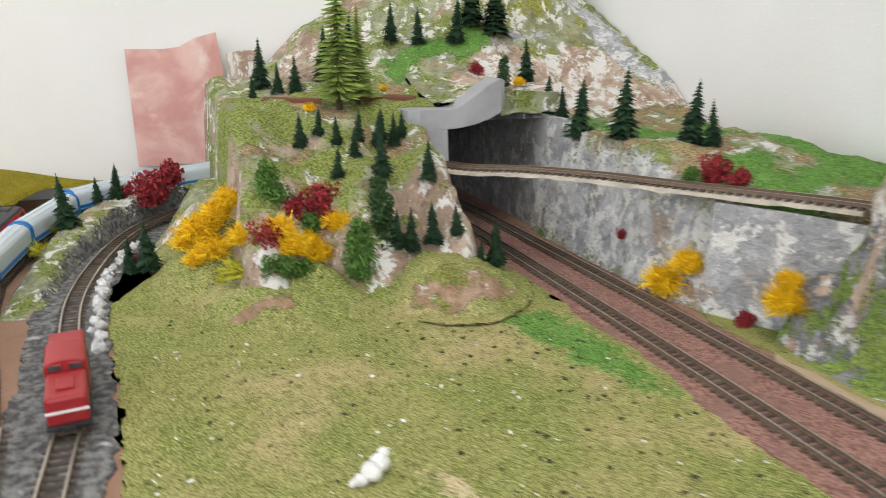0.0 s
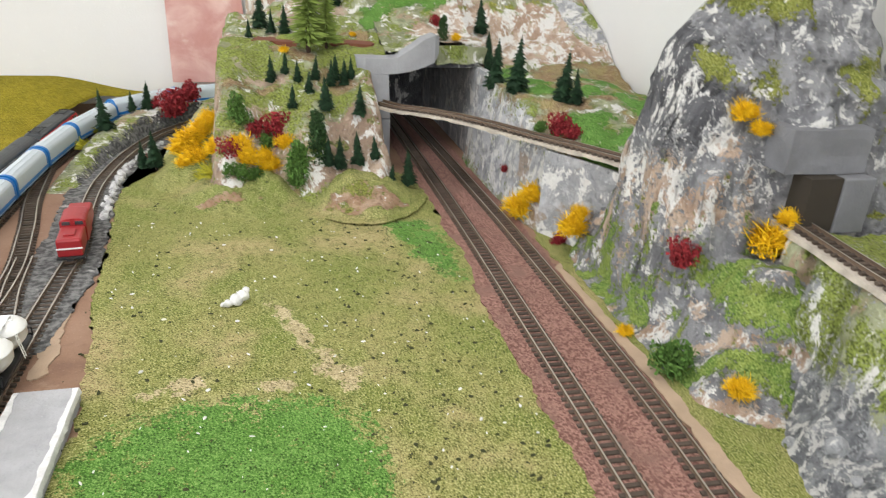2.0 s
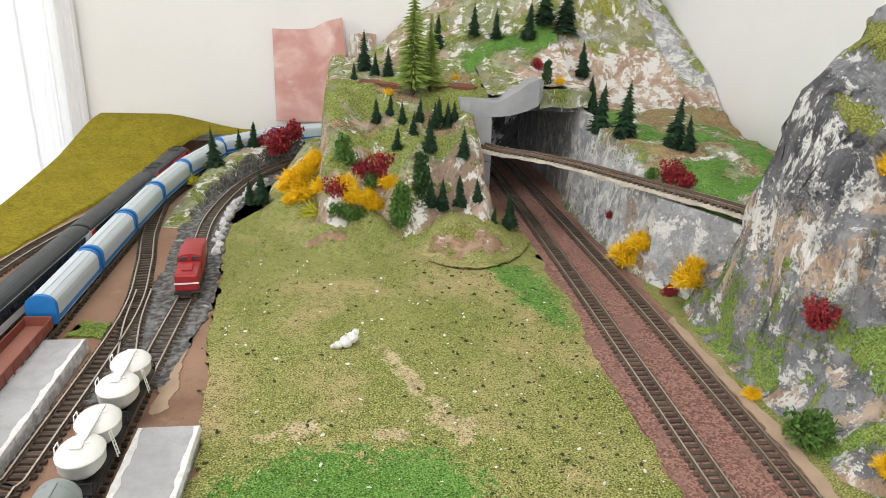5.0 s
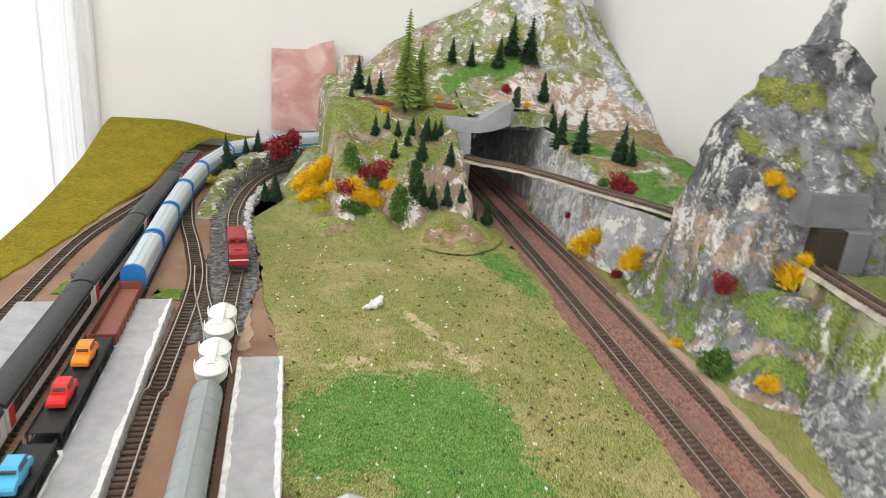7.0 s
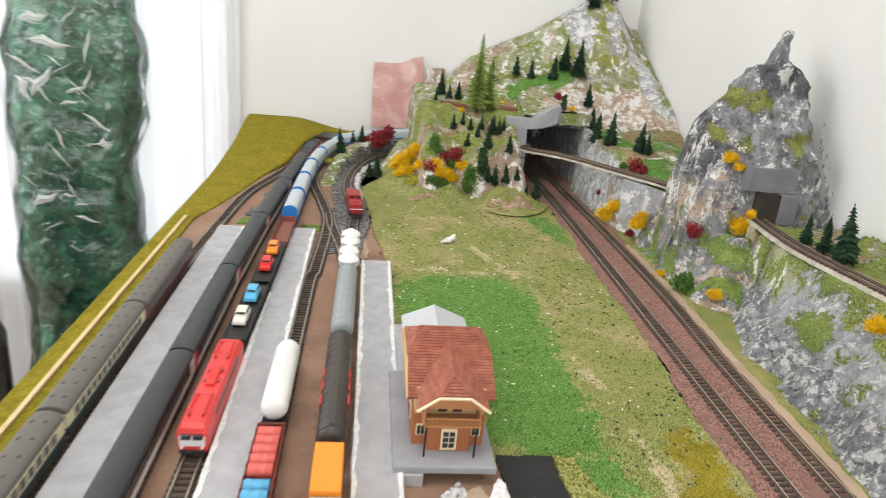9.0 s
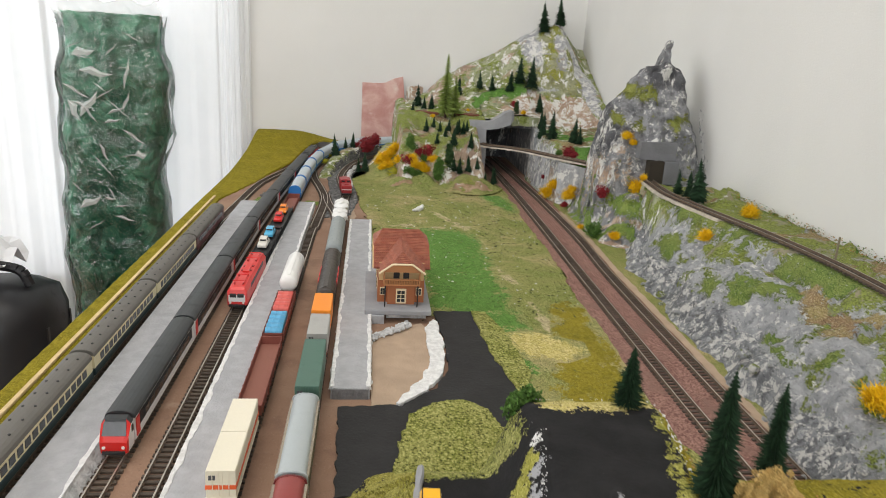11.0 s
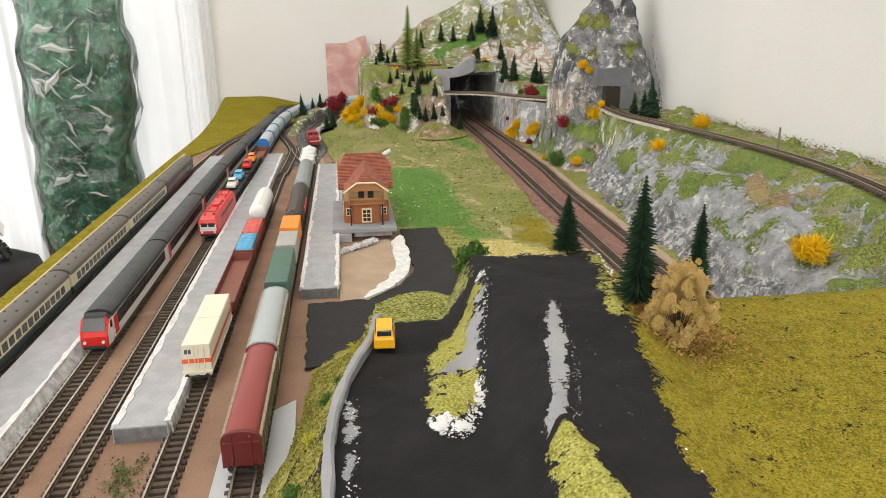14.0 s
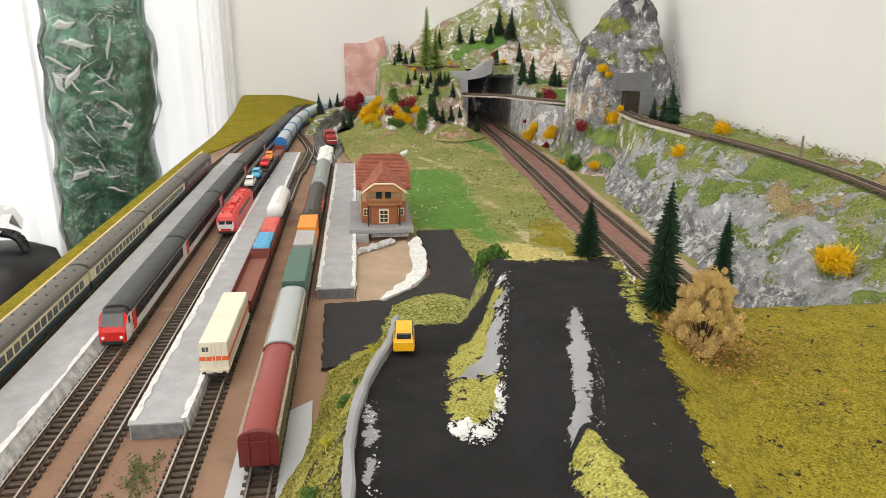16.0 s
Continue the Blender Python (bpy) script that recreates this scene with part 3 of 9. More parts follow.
track("link_track", [(-0.0445, 0.225, 0), (-0.038, 0.17, 0), (-0.024, 0.10, 0), (-0.0145, 0.03, 0)], "turnout link between loop and goods track")
track("main_line_track", [(0.258, -1.1, 0), (0.262, -0.7, 0), (0.265, -0.4, 0), (0.270, -0.15, 0), (0.276, 0.1, 0), (0.279, 0.3, 0), (0.279, 0.68, 0)], "main line track running into the tunnel")
track("main_line_track", [(0.290, -1.1, 0), (0.295, -0.7, 0), (0.299, -0.4, 0), (0.304, -0.15, 0), (0.312, 0.0, 0), (0.314, 0.2, 0), (0.312, 0.35, 0), (0.305, 0.68, 0)], "main line track below the rock wall")
UPPER = [(0.231, 0.412, 0.068), (0.247, 0.387, 0.0685), (0.274, 0.355, 0.071), (0.304, 0.309, 0.073), (0.334, 0.255, 0.074), (0.362, 0.205, 0.0755), (0.380, 0.162, 0.077), (0.40, 0.10, 0.078), (0.415, 0.045, 0.079)]
UPPER2 = [(0.415, 0.06, 0.079), (0.402, -0.05, 0.080), (0.408, -0.116, 0.080), (0.418, -0.185, 0.080), (0.428, -0.24, 0.080), (0.436, -0.352, 0.080), (0.43, -0.45, 0.080), (0.405, -0.55, 0.080), (0.36, -0.66, 0.080)]
track("upper_track", UPPER, "upper line track on a pale plywood bridge")
track("upper_track", UPPER2, "upper line track along the rocky hillside")


# ---------------------------------------------------------------- platforms
def platform(x0, x1, y0, y1, label, right=True, left=True, h=0.0085):
    p = thing("platform", label, "platform", group="station platforms")
    n = int((y1 - y0) / 0.006)
    bm = bmesh.new()
    rings = []
    for k in range(n + 1):
        y = y0 + (y1 - y0) * k / n
        wl, wr = abs(rough_at(1.0, y, 0.01, 0.0022, x0)), abs(rough_at(2.0, y, 0.01, 0.0022, x1))
        rings.append([(x0 - 0.0004 - wl * 0.3, y, 0.0), (x1 + 0.0004 + wr * 0.3, y, 0.0), (x1, y, h - 0.0008), (x1 - 0.0008, y, h), (x0 + 0.0008, y, h), (x0, y, h - 0.0008)])
    loft(bm, rings)
    part("slab", bm, PLATFORM_GREY, p)
    # Thin end sheet, darker than the slab to show the end unlit.
    part("end_face", boxed(x0 + 0.0006, x1 - 0.0006, y0 - 0.0007, y0 - 0.00005, 0.0, h - 0.0006), END_SHADE, p, "rough end face darkened for its unlit side")
    for on, x, s in ((left, x0, -1), (right, x1, 1)):
        if not on:
            continue
        low = h * 0.72 if on == 1 else 0.0004
        bm, rings = bmesh.new(), []
        for k in range(n * 2 + 1):
            y = y0 + 0.003 + (y1 - y0 - 0.004) * k / (n * 2)
            a = 0.0021 + rough_at(x, y, 0.012, 0.0020, 3.3)
            b = abs(rough_at(x, y, 0.008, 0.0016, 7.7))
            rings.append([(x - s * a, y, h), (x - s * a, y, h + 0.0005), (x + s * (0.0006 + b * 0.4), y, h + 0.0007), (x + s * (0.0012 + b * 0.6), y, h * 0.82), (x + s * (0.0012 + b + (0.0034 if x < -0.1 else 0.0)), y, low), (x, y, low)])
        loft(bm, rings)
        bmesh.ops.recalc_face_normals(bm, faces=bm.faces)
        for f in bm.faces:
            f.material_index = 1 if on == 2 and f.normal.z < 0.5 else 0
        part("white_edge", bm, [WHITE_PAINT, PLATFORM_SIDE], p, "rough white plaster edge")
    return p


# Platform grey with the shade of the end faces mixed in.
END_SHADE = plain_plaster("end_shade_grey", (0.19, 0.19, 0.195), 0.3, 0.006, lump=0.001)
platform(-0.163, -0.1345, -0.95, 0.138, "long grey station platform with rough white edge", 2, 0)
platform(-0.083, -0.0565, -0.618, 0.142, "long grey island platform with white rough edges", 2, 1)
platform(0.0, 0.0275, -0.439, 0.048, "grey goods platform beside the station building", 1, 1)
tagged(part("platform_apron", boxed(0.0288, 0.0405, -0.300, -0.10, 0.0, 0.0082, 0.0004), PLATFORM_GREY), "grey apron between goods platform and station", "platform")


# ---------------------------------------------------------------- hills
BACK_RIDGE = [(0.07, 0.112), (0.12, 0.118), (0.147, 0.137), (0.185, 0.172), (0.213, 0.19), (0.263, 0.214), (0.30, 0.232), (0.341, 0.258), (0.393, 0.292), (0.45, 0.302), (0.475, 0.285), (0.503, 0.245)]
RIGHT_EDGE = [(0.10, 0.08), (0.34, 0.08), (0.40, 0.082), (0.432, 0.086), (0.459, 0.102), (0.499, 0.131), (0.556, 0.157), (0.632, 0.192), (0.704, 0.231), (0.735, 0.252)]


def mountain_z(x, y, low):
    """The big corner mountain over a shelf of height low: a ridge on the back wall that falls to the room's front."""
    wall = interp(x, BACK_RIDGE)
    f = sstep(0.455, 0.72, y)
    z = low + max(0.0, wall - low) * (0.55 * f + 0.45 * f * f)
    edge = interp(y, RIGHT_EDGE)
    return z + (edge - z) * sstep(0.425, 0.503, x) + (rough_at(x, y, 0.05, 0.006, 3.0) + rough_at(x, y, 0.016, 0.004, 5.0)) * f * sstep(0.735, 0.70, y)


def z_left_hill(x, y):
    lean = 0.010 * math.sin(x * 90) + rough_at(x, 0.7, 0.03, 0.012)
    yy = y + lean
    low = interp(yy, [(0.318, 0.0), (0.335, 0.012), (0.352, 0.036), (0.372, 0.058), (0.39, 0.070), (0.42, 0.084), (0.445, 0.102), (0.47, 0.110), (0.55, 0.114), (0.735, 0.116)])
    z = mountain_z(x, y, low) if y > 0.45 else low
    z *= sstep(0.068, 0.080, x + rough_at(0.3, y, 0.03, 0.004))
    if y < 0.452:
        z *= 1 - 0.97 * sstep(0.224, 0.237, x + rough_at(0.8, y, 0.02, 0.005))
    # the pale rock nose beside the tunnel mouth
    z += 0.016 * math.exp(-(((x - 0.210) / 0.016) ** 2 + ((y - 0.385) / 0.025) ** 2))
    return max(-0.002, z + (rough_at(x, y, 0.035, 0.006) + rough_at(x, y, 0.01, 0.002)) * min(1, z / 0.02))


BRIDGE = [(p[0], p[1]) for p in UPPER]


def side_of_bridge(x, y):
    """Distance beyond the bridge's track, positive on the wall's side."""
    best, s = 9.0, 0
    for (x0, y0), (x1, y1) in zip(BRIDGE, BRIDGE[1:]):
        dx, dy = x1 - x0, y1 - y0
        t = min(1, max(0, ((x - x0) * dx + (y - y0) * dy) / (dx * dx + dy * dy)))
        px, py = x0 + t * dx - x, y0 + t * dy - y
        d = math.hypot(px, py)
        if d < best:
            best, s = d, (dx * -py - dy * -px)
    return best if s > 0 else -best


def cliff_gap(x, y):
    """Distance behind the cliff that rises beside the main line."""
    return min(side_of_bridge(x, y) + 0.004, x - interp(y, [(0.1, 0.37), (0.2, 0.345), (0.27, 0.334), (0.36, 0.333), (0.46, 0.332)]))


def z_ledge(x, y):
    d = cliff_gap(x, y) + rough_at(x, y, 0.02, 0.003)
    low = 0.080 + 0.014 * sstep(0.015, 0.05, side_of_bridge(x, y)) * sstep(0.2, 0.3, y) + 0.006 * sstep(0.38, 0.46, x)
    base = mountain_z(x, y, low) + rough_at(x, y, 0.03, 0.004) + rough_at(x, y, 0.009, 0.0018)
    near = 0.0655
    z = near + (base - near) * sstep(0.009, 0.022, side_of_bridge(x, y))
    return -0.002 + (z + 0.002) * sstep(-0.007, 0.010, d)


def mountain_zone(c, n):
    """Which paint lies where on the corner mountain: 0 pale green wash, 1 tan cliff, 2 bright turf, 3 olive moss, 4 grey rock."""
    x = c.x + rough_at(c.x, c.z, 0.04, 0.014, 4.0) + rough_at(c.x, c.z, 0.012, 0.005, 9.0)
    z = c.z + rough_at(c.x, c.z, 0.04, 0.012, 7.0) + rough_at(c.x, c.z, 0.012, 0.005, 2.0)
    r = rough_at(c.x, c.y, 0.05, 1.0, 5.0) + rough_at(c.x, c.y, 0.02, 0.3, 2.0)
    if 0.235 < x < 0.352 and abs(z - 0.138 - (x - 0.254) * 0.35) < 0.0095:
        return 2
    if x > 0.452 + (0.22 - z) * 0.30 and z > 0.118:
        return 4 if x < 0.474 + (0.22 - z) * 0.30 else 0
    if 0.346 < x < 0.388 and z > 0.20:
        return 4 if z > 0.212 else 1
    if 0.305 < x < 0.475 and 0.098 < z < 0.162 + 0.06 * (0.36 - x):
        return 1 if r > -0.42 else 3
    if x > 0.365 and z > 0.15:
        return 3 if r > -0.38 else 4
    if x < 0.188 and z > 0.124:
        return 1 if r > -0.2 else 0
    return 1 if r > 0.33 else 3 if r < -0.42 else 0


def hills():
    left = thing("tunnel_hill", "plaster hill with grass, tan rock and tunnel mouth", "hill")

    def pick(c, n):
        if c.y < 0.44 and n.z < 0.72 + rough_at(c.x, c.y, 0.02, 0.3):
            return 1
        if c.y > 0.53:
            return (0, 1, 4, 5, 0)[mountain_zone(c, n)]
        return 2 if rough_at(c.x, c.y, 0.04, 1.0, 3.0) > 0.25 else 3
    field("slope", 0.062, 0.2445, 0.30, 0.732, 0.004, z_left_hill, [ROCK_GREEN, ROCK_PINK, EARTH, SHELF_GRASS, GRASS_DEEP, ROCK_MOSS], pick, None, left)
    field("tunnel_roof", 0.2445, 0.345, 0.442, 0.732, 0.0045, lambda x, y: max(mountain_z(x, y, 0.113), 0.112 + 0.012 * sstep(0.25, 0.30, x)) + rough_at(x, y, 0.02, 0.003), [ROCK_GREEN, ROCK_TAN, GRASS_DEEP, ROCK_MOSS, ROCK], mountain_zone, None, left)
    def lobe(x, y):
        wob = rough_at(x, y, 0.03, 0.16) + rough_at(x, y, 0.008, 0.05)
        return min(((x - 0.206) / 0.058) ** 2 + ((y - 0.335) / 0.076) ** 2, ((x - 0.105) / 0.072) ** 2 + ((y - 0.362) / 0.078) ** 2) + wob

    def mound(x, y):
        q = lobe(x, y)
        return 0.0004 + 0.0215 * sstep(1.05, 0.08, math.sqrt(max(q, 0.0))) + rough_at(x, y, 0.02, 0.0015) * sstep(1.0, 0.7, q)
    bare = lambda c, n: 1 if ((c.x - 0.203) / 0.034) ** 2 + ((c.y - 0.298) / 0.020) ** 2 + rough_at(c.x, c.y, 0.012, 0.7) < 0.75 or ((c.x - 0.088) / 0.03) ** 2 + ((c.y - 0.315) / 0.007) ** 2 + rough_at(c.x, c.y, 0.01, 0.6) < 0.6 else 0
    field("mound", 0.045, 0.268, 0.250, 0.42, 0.0026, mound, [GRASS_LIGHT, BARE_EARTH], bare, lambda x, y: lobe(x, y) < 1.3, left, "low grassy mound with bare pinkish earth and a cracked lip")
    for pts in ([(0.166, 0.277), (0.180, 0.266), (0.204, 0.260), (0.222, 0.266), (0.240, 0.282), (0.256, 0.308), (0.262, 0.325)],):
        bm, rings = bmesh.new(), []
        line = frames_of(smooth_line([(x, y, 0) for x, y in pts], 0.002))
        for k, (p, d, side) in enumerate(line):
            u = min(1.0, 4 * min(k, len(line) - 1 - k) / len(line) + 0.05)
            out = side * (0.0022 * u + rough_at(p.x, p.y, 0.005, 0.0022, 4.0))
            z = 0.0036 + rough_at(p.x, p.y, 0.012, 0.0009, 8.0)
            rings.append([p - side * 0.007 + Vector((0, 0, 0.0020)), p - side * 0.007 + Vector((0, 0, 0.0042)), p + out + Vector((0, 0, z)), p + out * 0.96 + Vector((0, 0, z - 0.0009))])
        loft(bm, rings)
        bmesh.ops.recalc_face_normals(bm, faces=bm.faces)
        part("turf_lip", bm, GRASS_LIGHT, left, "curled broken edge of the turf sheet")
    right = thing("corner_mountain", "painted plaster mountain filling the room corner", "mountain")

    def pick_l(c, n):
        if n.z < 0.6 and c.z < 0.095 and cliff_gap(c.x, c.y) < 0.014:
            return 2
        if c.z < 0.11 and c.y < 0.46:
            r = rough_at(c.x, c.y, 0.05, 1.0, 8.0)
            return 3 if r > 0.12 or c.x > 0.42 and c.y < 0.3 else (4 if r < -0.05 else 0)
        return (0, 1, 3, 5, 2)[mountain_zone(c, n)]
    field("slope", 0.262, 0.5015, 0.13, 0.732, 0.004, z_ledge, [ROCK_GREEN, ROCK_TAN, ROCK_PALE, GRASS_DEEP, EARTH, ROCK_MOSS], pick_l, lambda x, y: cliff_gap(x, y) > -0.014 and not (x < 0.336 and y > 0.442), right)
    tun = thing("tunnel_mouth", "grey concrete tunnel mouth with dark inside", "tunnel")
    part("lintel", lintel(), CONCRETE, tun, "bent light grey concrete lintel")
    bm = bmesh.new()
    loft(bm, [[(x0, 0.4265, z), (x1, 0.4265, z), (x1, 0.442, z), (x0, 0.442, z)] for x0, x1, z in ((0.2285, 0.2445, 0.050), (0.226, 0.2440, 0.062), (0.2225, 0.2430, 0.080), (0.2200, 0.2425, 0.094))])
    part("pillar", bm, CONCRETE, tun)
    part("footing", boxed(0.2315, 0.2450, 0.4275, 0.4395, 0, 0.0495, 0.0012), CONCRETE, tun)
    # Lining colours carry the tunnel's shade: dark all round, lighter on the lit right wall.
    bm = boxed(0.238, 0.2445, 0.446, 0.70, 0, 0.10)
    part("side_lining", bm, ROCK_DARK, tun, "tunnel lining coloured dark for the shade inside")
    part("side_lining", boxed(0.3365, 0.343, 0.40, 0.70, 0, 0.10), RETAIN, tun, "tunnel wall in lighter grey as the lit side")
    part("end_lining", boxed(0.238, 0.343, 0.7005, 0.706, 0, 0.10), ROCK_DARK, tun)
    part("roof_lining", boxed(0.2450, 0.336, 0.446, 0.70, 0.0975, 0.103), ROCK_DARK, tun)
    bm = boxed(0.292, 0.345, 0.434, 0.445, 0.104, 0.120)
    bmesh.ops.subdivide_edges(bm, edges=list(bm.edges), cuts=7, use_grid_fill=True)
    for v in bm.verts:
        v.co += noise.noise_vector(v.co * 70) * 0.004
    part("brow", bm, ROCK_GREEN, tun, "mossy rock brow over the tunnel mouth")
    br = thing("track_bridge", "pale plywood track bridge over the main line", "bridge")
    bm, rings = bmesh.new(), []
    for p, d, side in frames_of(smooth_line(UPPER[:7], 0.008)):
        w = 0.0105 + abs(rough_at(p.x, p.y, 0.02, 0.001))
        rings.append([p + side * sx * w + Vector((0, 0, h)) for sx, h in ((-1, -0.0016 - abs(rough_at(p.x, p.y, 0.012, 0.002))), (1, -0.0016 - abs(rough_at(p.y, p.x, 0.012, 0.002))), (1, 0.0002), (-1, 0.0002))])
    loft(bm, rings)
    part("deck", bm, DECK_EDGE, br)
    deck = thing("track_shelf", "pale plywood shelf under the upper track", "shelf")
    bm, rings = bmesh.new(), []
    for p, d, side in frames_of(smooth_line([(x, y, z) for x, y, z in UPPER2[:4]], 0.008)):
        rings.append([p + side * sx + Vector((0, 0, hh)) for sx, hh in ((-0.009, -0.0022 - abs(rough_at(p.x, p.y, 0.012, 0.002))), (0.0112, -0.0022 - abs(rough_at(p.x, p.y, 0.012, 0.002))), (0.0105, 0.0002), (-0.009, 0.0002))])
    loft(bm, rings)
    part("shelf", bm, DECK_EDGE, deck)
    bm, rings = bmesh.new(), []
    for p, d, side in frames_of(smooth_line([(0.343, 0.235, 0), (0.362, 0.200, 0), (0.374, 0.172, 0), (0.384, 0.145, 0)], 0.006)):
        rings.append([p + side * 0.006 + Vector((0, 0, 0)), p + side * 0.009, p + side * 0.009 + Vector((0, 0, 0.0705)), p + side * 0.006 + Vector((0, 0, 0.0705))])
    loft(bm, rings)
    part("retaining_wall", bm, RETAIN, br, "smeared grey plaster retaining wall")


def lintel():
    bm = bmesh.new()
    rings = []
    for x, y, z0, z1 in ((0.212, 0.434, 0.098, 0.1085), (0.2195, 0.427, 0.0942, 0.1095), (0.243, 0.426, 0.0942, 0.109), (0.251, 0.425, 0.0948, 0.1105), (0.265, 0.425, 0.0970, 0.119), (0.278, 0.426, 0.101, 0.128), (0.289, 0.428, 0.1055, 0.132), (0.294, 0.433, 0.113, 0.130)):
        rings.append([(x, y, z0), (x, y + 0.022, z0), (x, y + 0.024, z1), (x, y, z1)])
    loft(bm, rings)
    bmesh.ops.recalc_face_normals(bm, faces=bm.faces)
    return bm


BARE_EARTH = brushed("bare_pinkish_earth", base=(0.40, 0.25, 0.16), alt=(0.52, 0.37, 0.26), white=0.45, flock=(0.24, 0.26, 0.06), amount=0.42, k=0.6)
EARTH = turf("scattered_brown_earth", ((0.27, 0.17, 0.095), (0.30, 0.25, 0.10), (0.50, 0.42, 0.28), (0.3, 0.3, 0.1)), patch=0.02, specks=False)
SHELF_GRASS = brushed("grassy_shelf", base=(0.26, 0.27, 0.15), alt=(0.34, 0.30, 0.22), white=0.25, flock=(0.22, 0.26, 0.06), amount=0.9)
DECK_EDGE = plain_plaster("plywood_smeared_with_plaster", (0.47, 0.42, 0.355), 0.3, 0.012, scuff=0.8)
RETAIN = brushed("smeared_grey_retaining_wall", base=(0.36, 0.365, 0.38), alt=(0.52, 0.525, 0.54), white=0.72, second=(0.40, 0.33, 0.27), share=0.3, lie=0.9)
hills()


def right_mountain():
    crest = [(0.342, 0.0), (0.351, 0.09), (0.355, 0.125), (0.360, 0.155), (0.364, 0.17), (0.383, 0.192), (0.409, 0.222), (0.418, 0.231), (0.452, 0.238), (0.467, 0.230), (0.474, 0.214), (0.480, 0.18), (0.488, 0.163), (0.4955, 0.15), (0.5015, 0.12)]

    def z(x, y):
        top = interp(x, crest)
        front = interp(x, [(0.33, 0.07), (0.36, 0.045), (0.40, 0.035), (0.42, 0.03), (0.503, 0.03)]) + rough_at(x, 0.2, 0.03, 0.008)
        f = 0.62 * sstep(front - 0.004, front + 0.022, y) + 0.38 * sstep(front + 0.015, 0.115, y)
        f *= 1 - 0.75 * sstep(0.125, 0.165, y)
        low = 0.062 * sstep(0.332, 0.385, x - 0.25 * max(0.0, -y)) * sstep(-0.04, 0.01, y) * (1 - sstep(0.14, 0.18, y))
        v = max(low, top * f)
        return v + (rough_at(x, y, 0.03, 0.005) + rough_at(x, y, 0.009, 0.0025)) * min(1, v / 0.02) if v > 0.0006 else -0.003

    def pick(c, n):
        wx, wz = c.x + rough_at(c.x, c.z, 0.03, 0.012, 4.0), c.z + rough_at(c.x, c.z, 0.03, 0.012, 8.0) + rough_at(c.x, c.z, 0.008, 0.004, 2.0)
        r = rough_at(c.x + c.y, c.z, 0.02, 1.0, 6.0)
        if wz < 0.068 and c.x < 0.395 or c.z < 0.03:
            return 5 if r > 0.02 else (1 if r < -0.22 else 0)
        if 0.332 < wx < 0.394 and 0.066 < wz < 0.117:
            return 1 if r > -0.22 else 0
        for x0, x1, z0, z1 in ((0.366, 0.408, 0.150, 0.164), (0.382, 0.425, 0.186, 0.208), (0.434, 0.49, 0.153, 0.163), (0.408, 0.472, 0.129, 0.136), (0.35, 0.362, 0.07, 0.10)):
            if x0 < wx < x1 and z0 < wz < z1:
                return 4
        return 3 if wx < 0.372 and c.z > 0.105 or wz > 0.207 and c.x > 0.415 else 0
    m = thing("rock_mountain", "steep grey painted rock mountain with moss patches", "mountain")
    def shift(x, y):
        h = z(x, y)
        if not 0.335 < x < 0.495:
            return (x, y, h)
        k = min(1, max(0, h) / 0.03)
        q = Vector((x * 55, y * 55, h * 75))
        crag = noise.noise(q) - 0.8 * abs(noise.noise(q * 2.3)) - 0.5 * abs(noise.noise(q * 5.1))
        layer = (h / 0.021 + 0.6 * noise.noise(Vector((x * 22, y * 22, 2.0)))) % 1.0
        y += 0.0042 * (layer - 0.5) * k * sstep(0.10, 0.13, h)
        return (x + rough_at(y, h, 0.02, 0.004) - 0.0022 * crag * k, y + (rough_at(x, h, 0.02, 0.006, 3.0) - 0.0045 * crag) * k, h + 0.0015 * crag * k)
    field("rock", 0.325, 0.5015, -0.06, 0.18, 0.0022, shift, [ROCK, ROCK_TAN, ROCK_GREEN, ROCK_DARK, MOSS, HILL_MOSS], pick, None, m)
    bm = bmesh.new()
    loft(bm, [[(0.447 + sx, 0.125 + sy, 0.228 + 0.0) for sx, sy in ((-0.012, 0.0), (0.012, 0.0), (0.010, 0.02), (-0.010, 0.02))], [(0.448 + sx, 0.125 + sy, 0.244) for sx, sy in ((-0.008, 0.0), (0.007, 0.0), (0.007, 0.012), (-0.008, 0.012))], [(0.451 + sx, 0.128 + sy, 0.256) for sx, sy in ((-0.006, 0.0), (0.005, 0.0), (0.005, 0.01), (-0.006, 0.01))], [(0.456 + sx, 0.130 + sy, 0.270) for sx, sy in ((-0.004, 0.0), (0.003, 0.0), (0.003, 0.007), (-0.004, 0.007))]])
    bmesh.ops.subdivide_edges(bm, edges=list(bm.edges), cuts=3, use_grid_fill=True)
    for v in bm.verts:
        v.co += noise.noise_vector(v.co * 160) * 0.0022
    part("spire", bm, ROCK, m, "white-flecked rock spire")
    bm = boxed(0.396, 0.448, 0.040, 0.06, 0.109, 0.134)
    bmesh.ops.subdivide_edges(bm, edges=list(bm.edges), cuts=4, use_grid_fill=True)
    for v in bm.verts:
        v.co += noise.noise_vector(v.co * 60) * 0.0015
    part("portal_lintel", bm, PORTAL_GREY, m, "flat grey slab over the track opening")
    part("portal_cheek", boxed(0.430, 0.4505, 0.032, 0.055, 0.076, 0.1085, 0.001), PORTAL_GREY, m)
    # Solid dark block in place of a hole; its colour is the shade inside.
    part("portal_opening", boxed(0.409, 0.4295, 0.033, 0.050, 0.078, 0.1085), VOID, m, "dark block standing in for the shaded track opening")


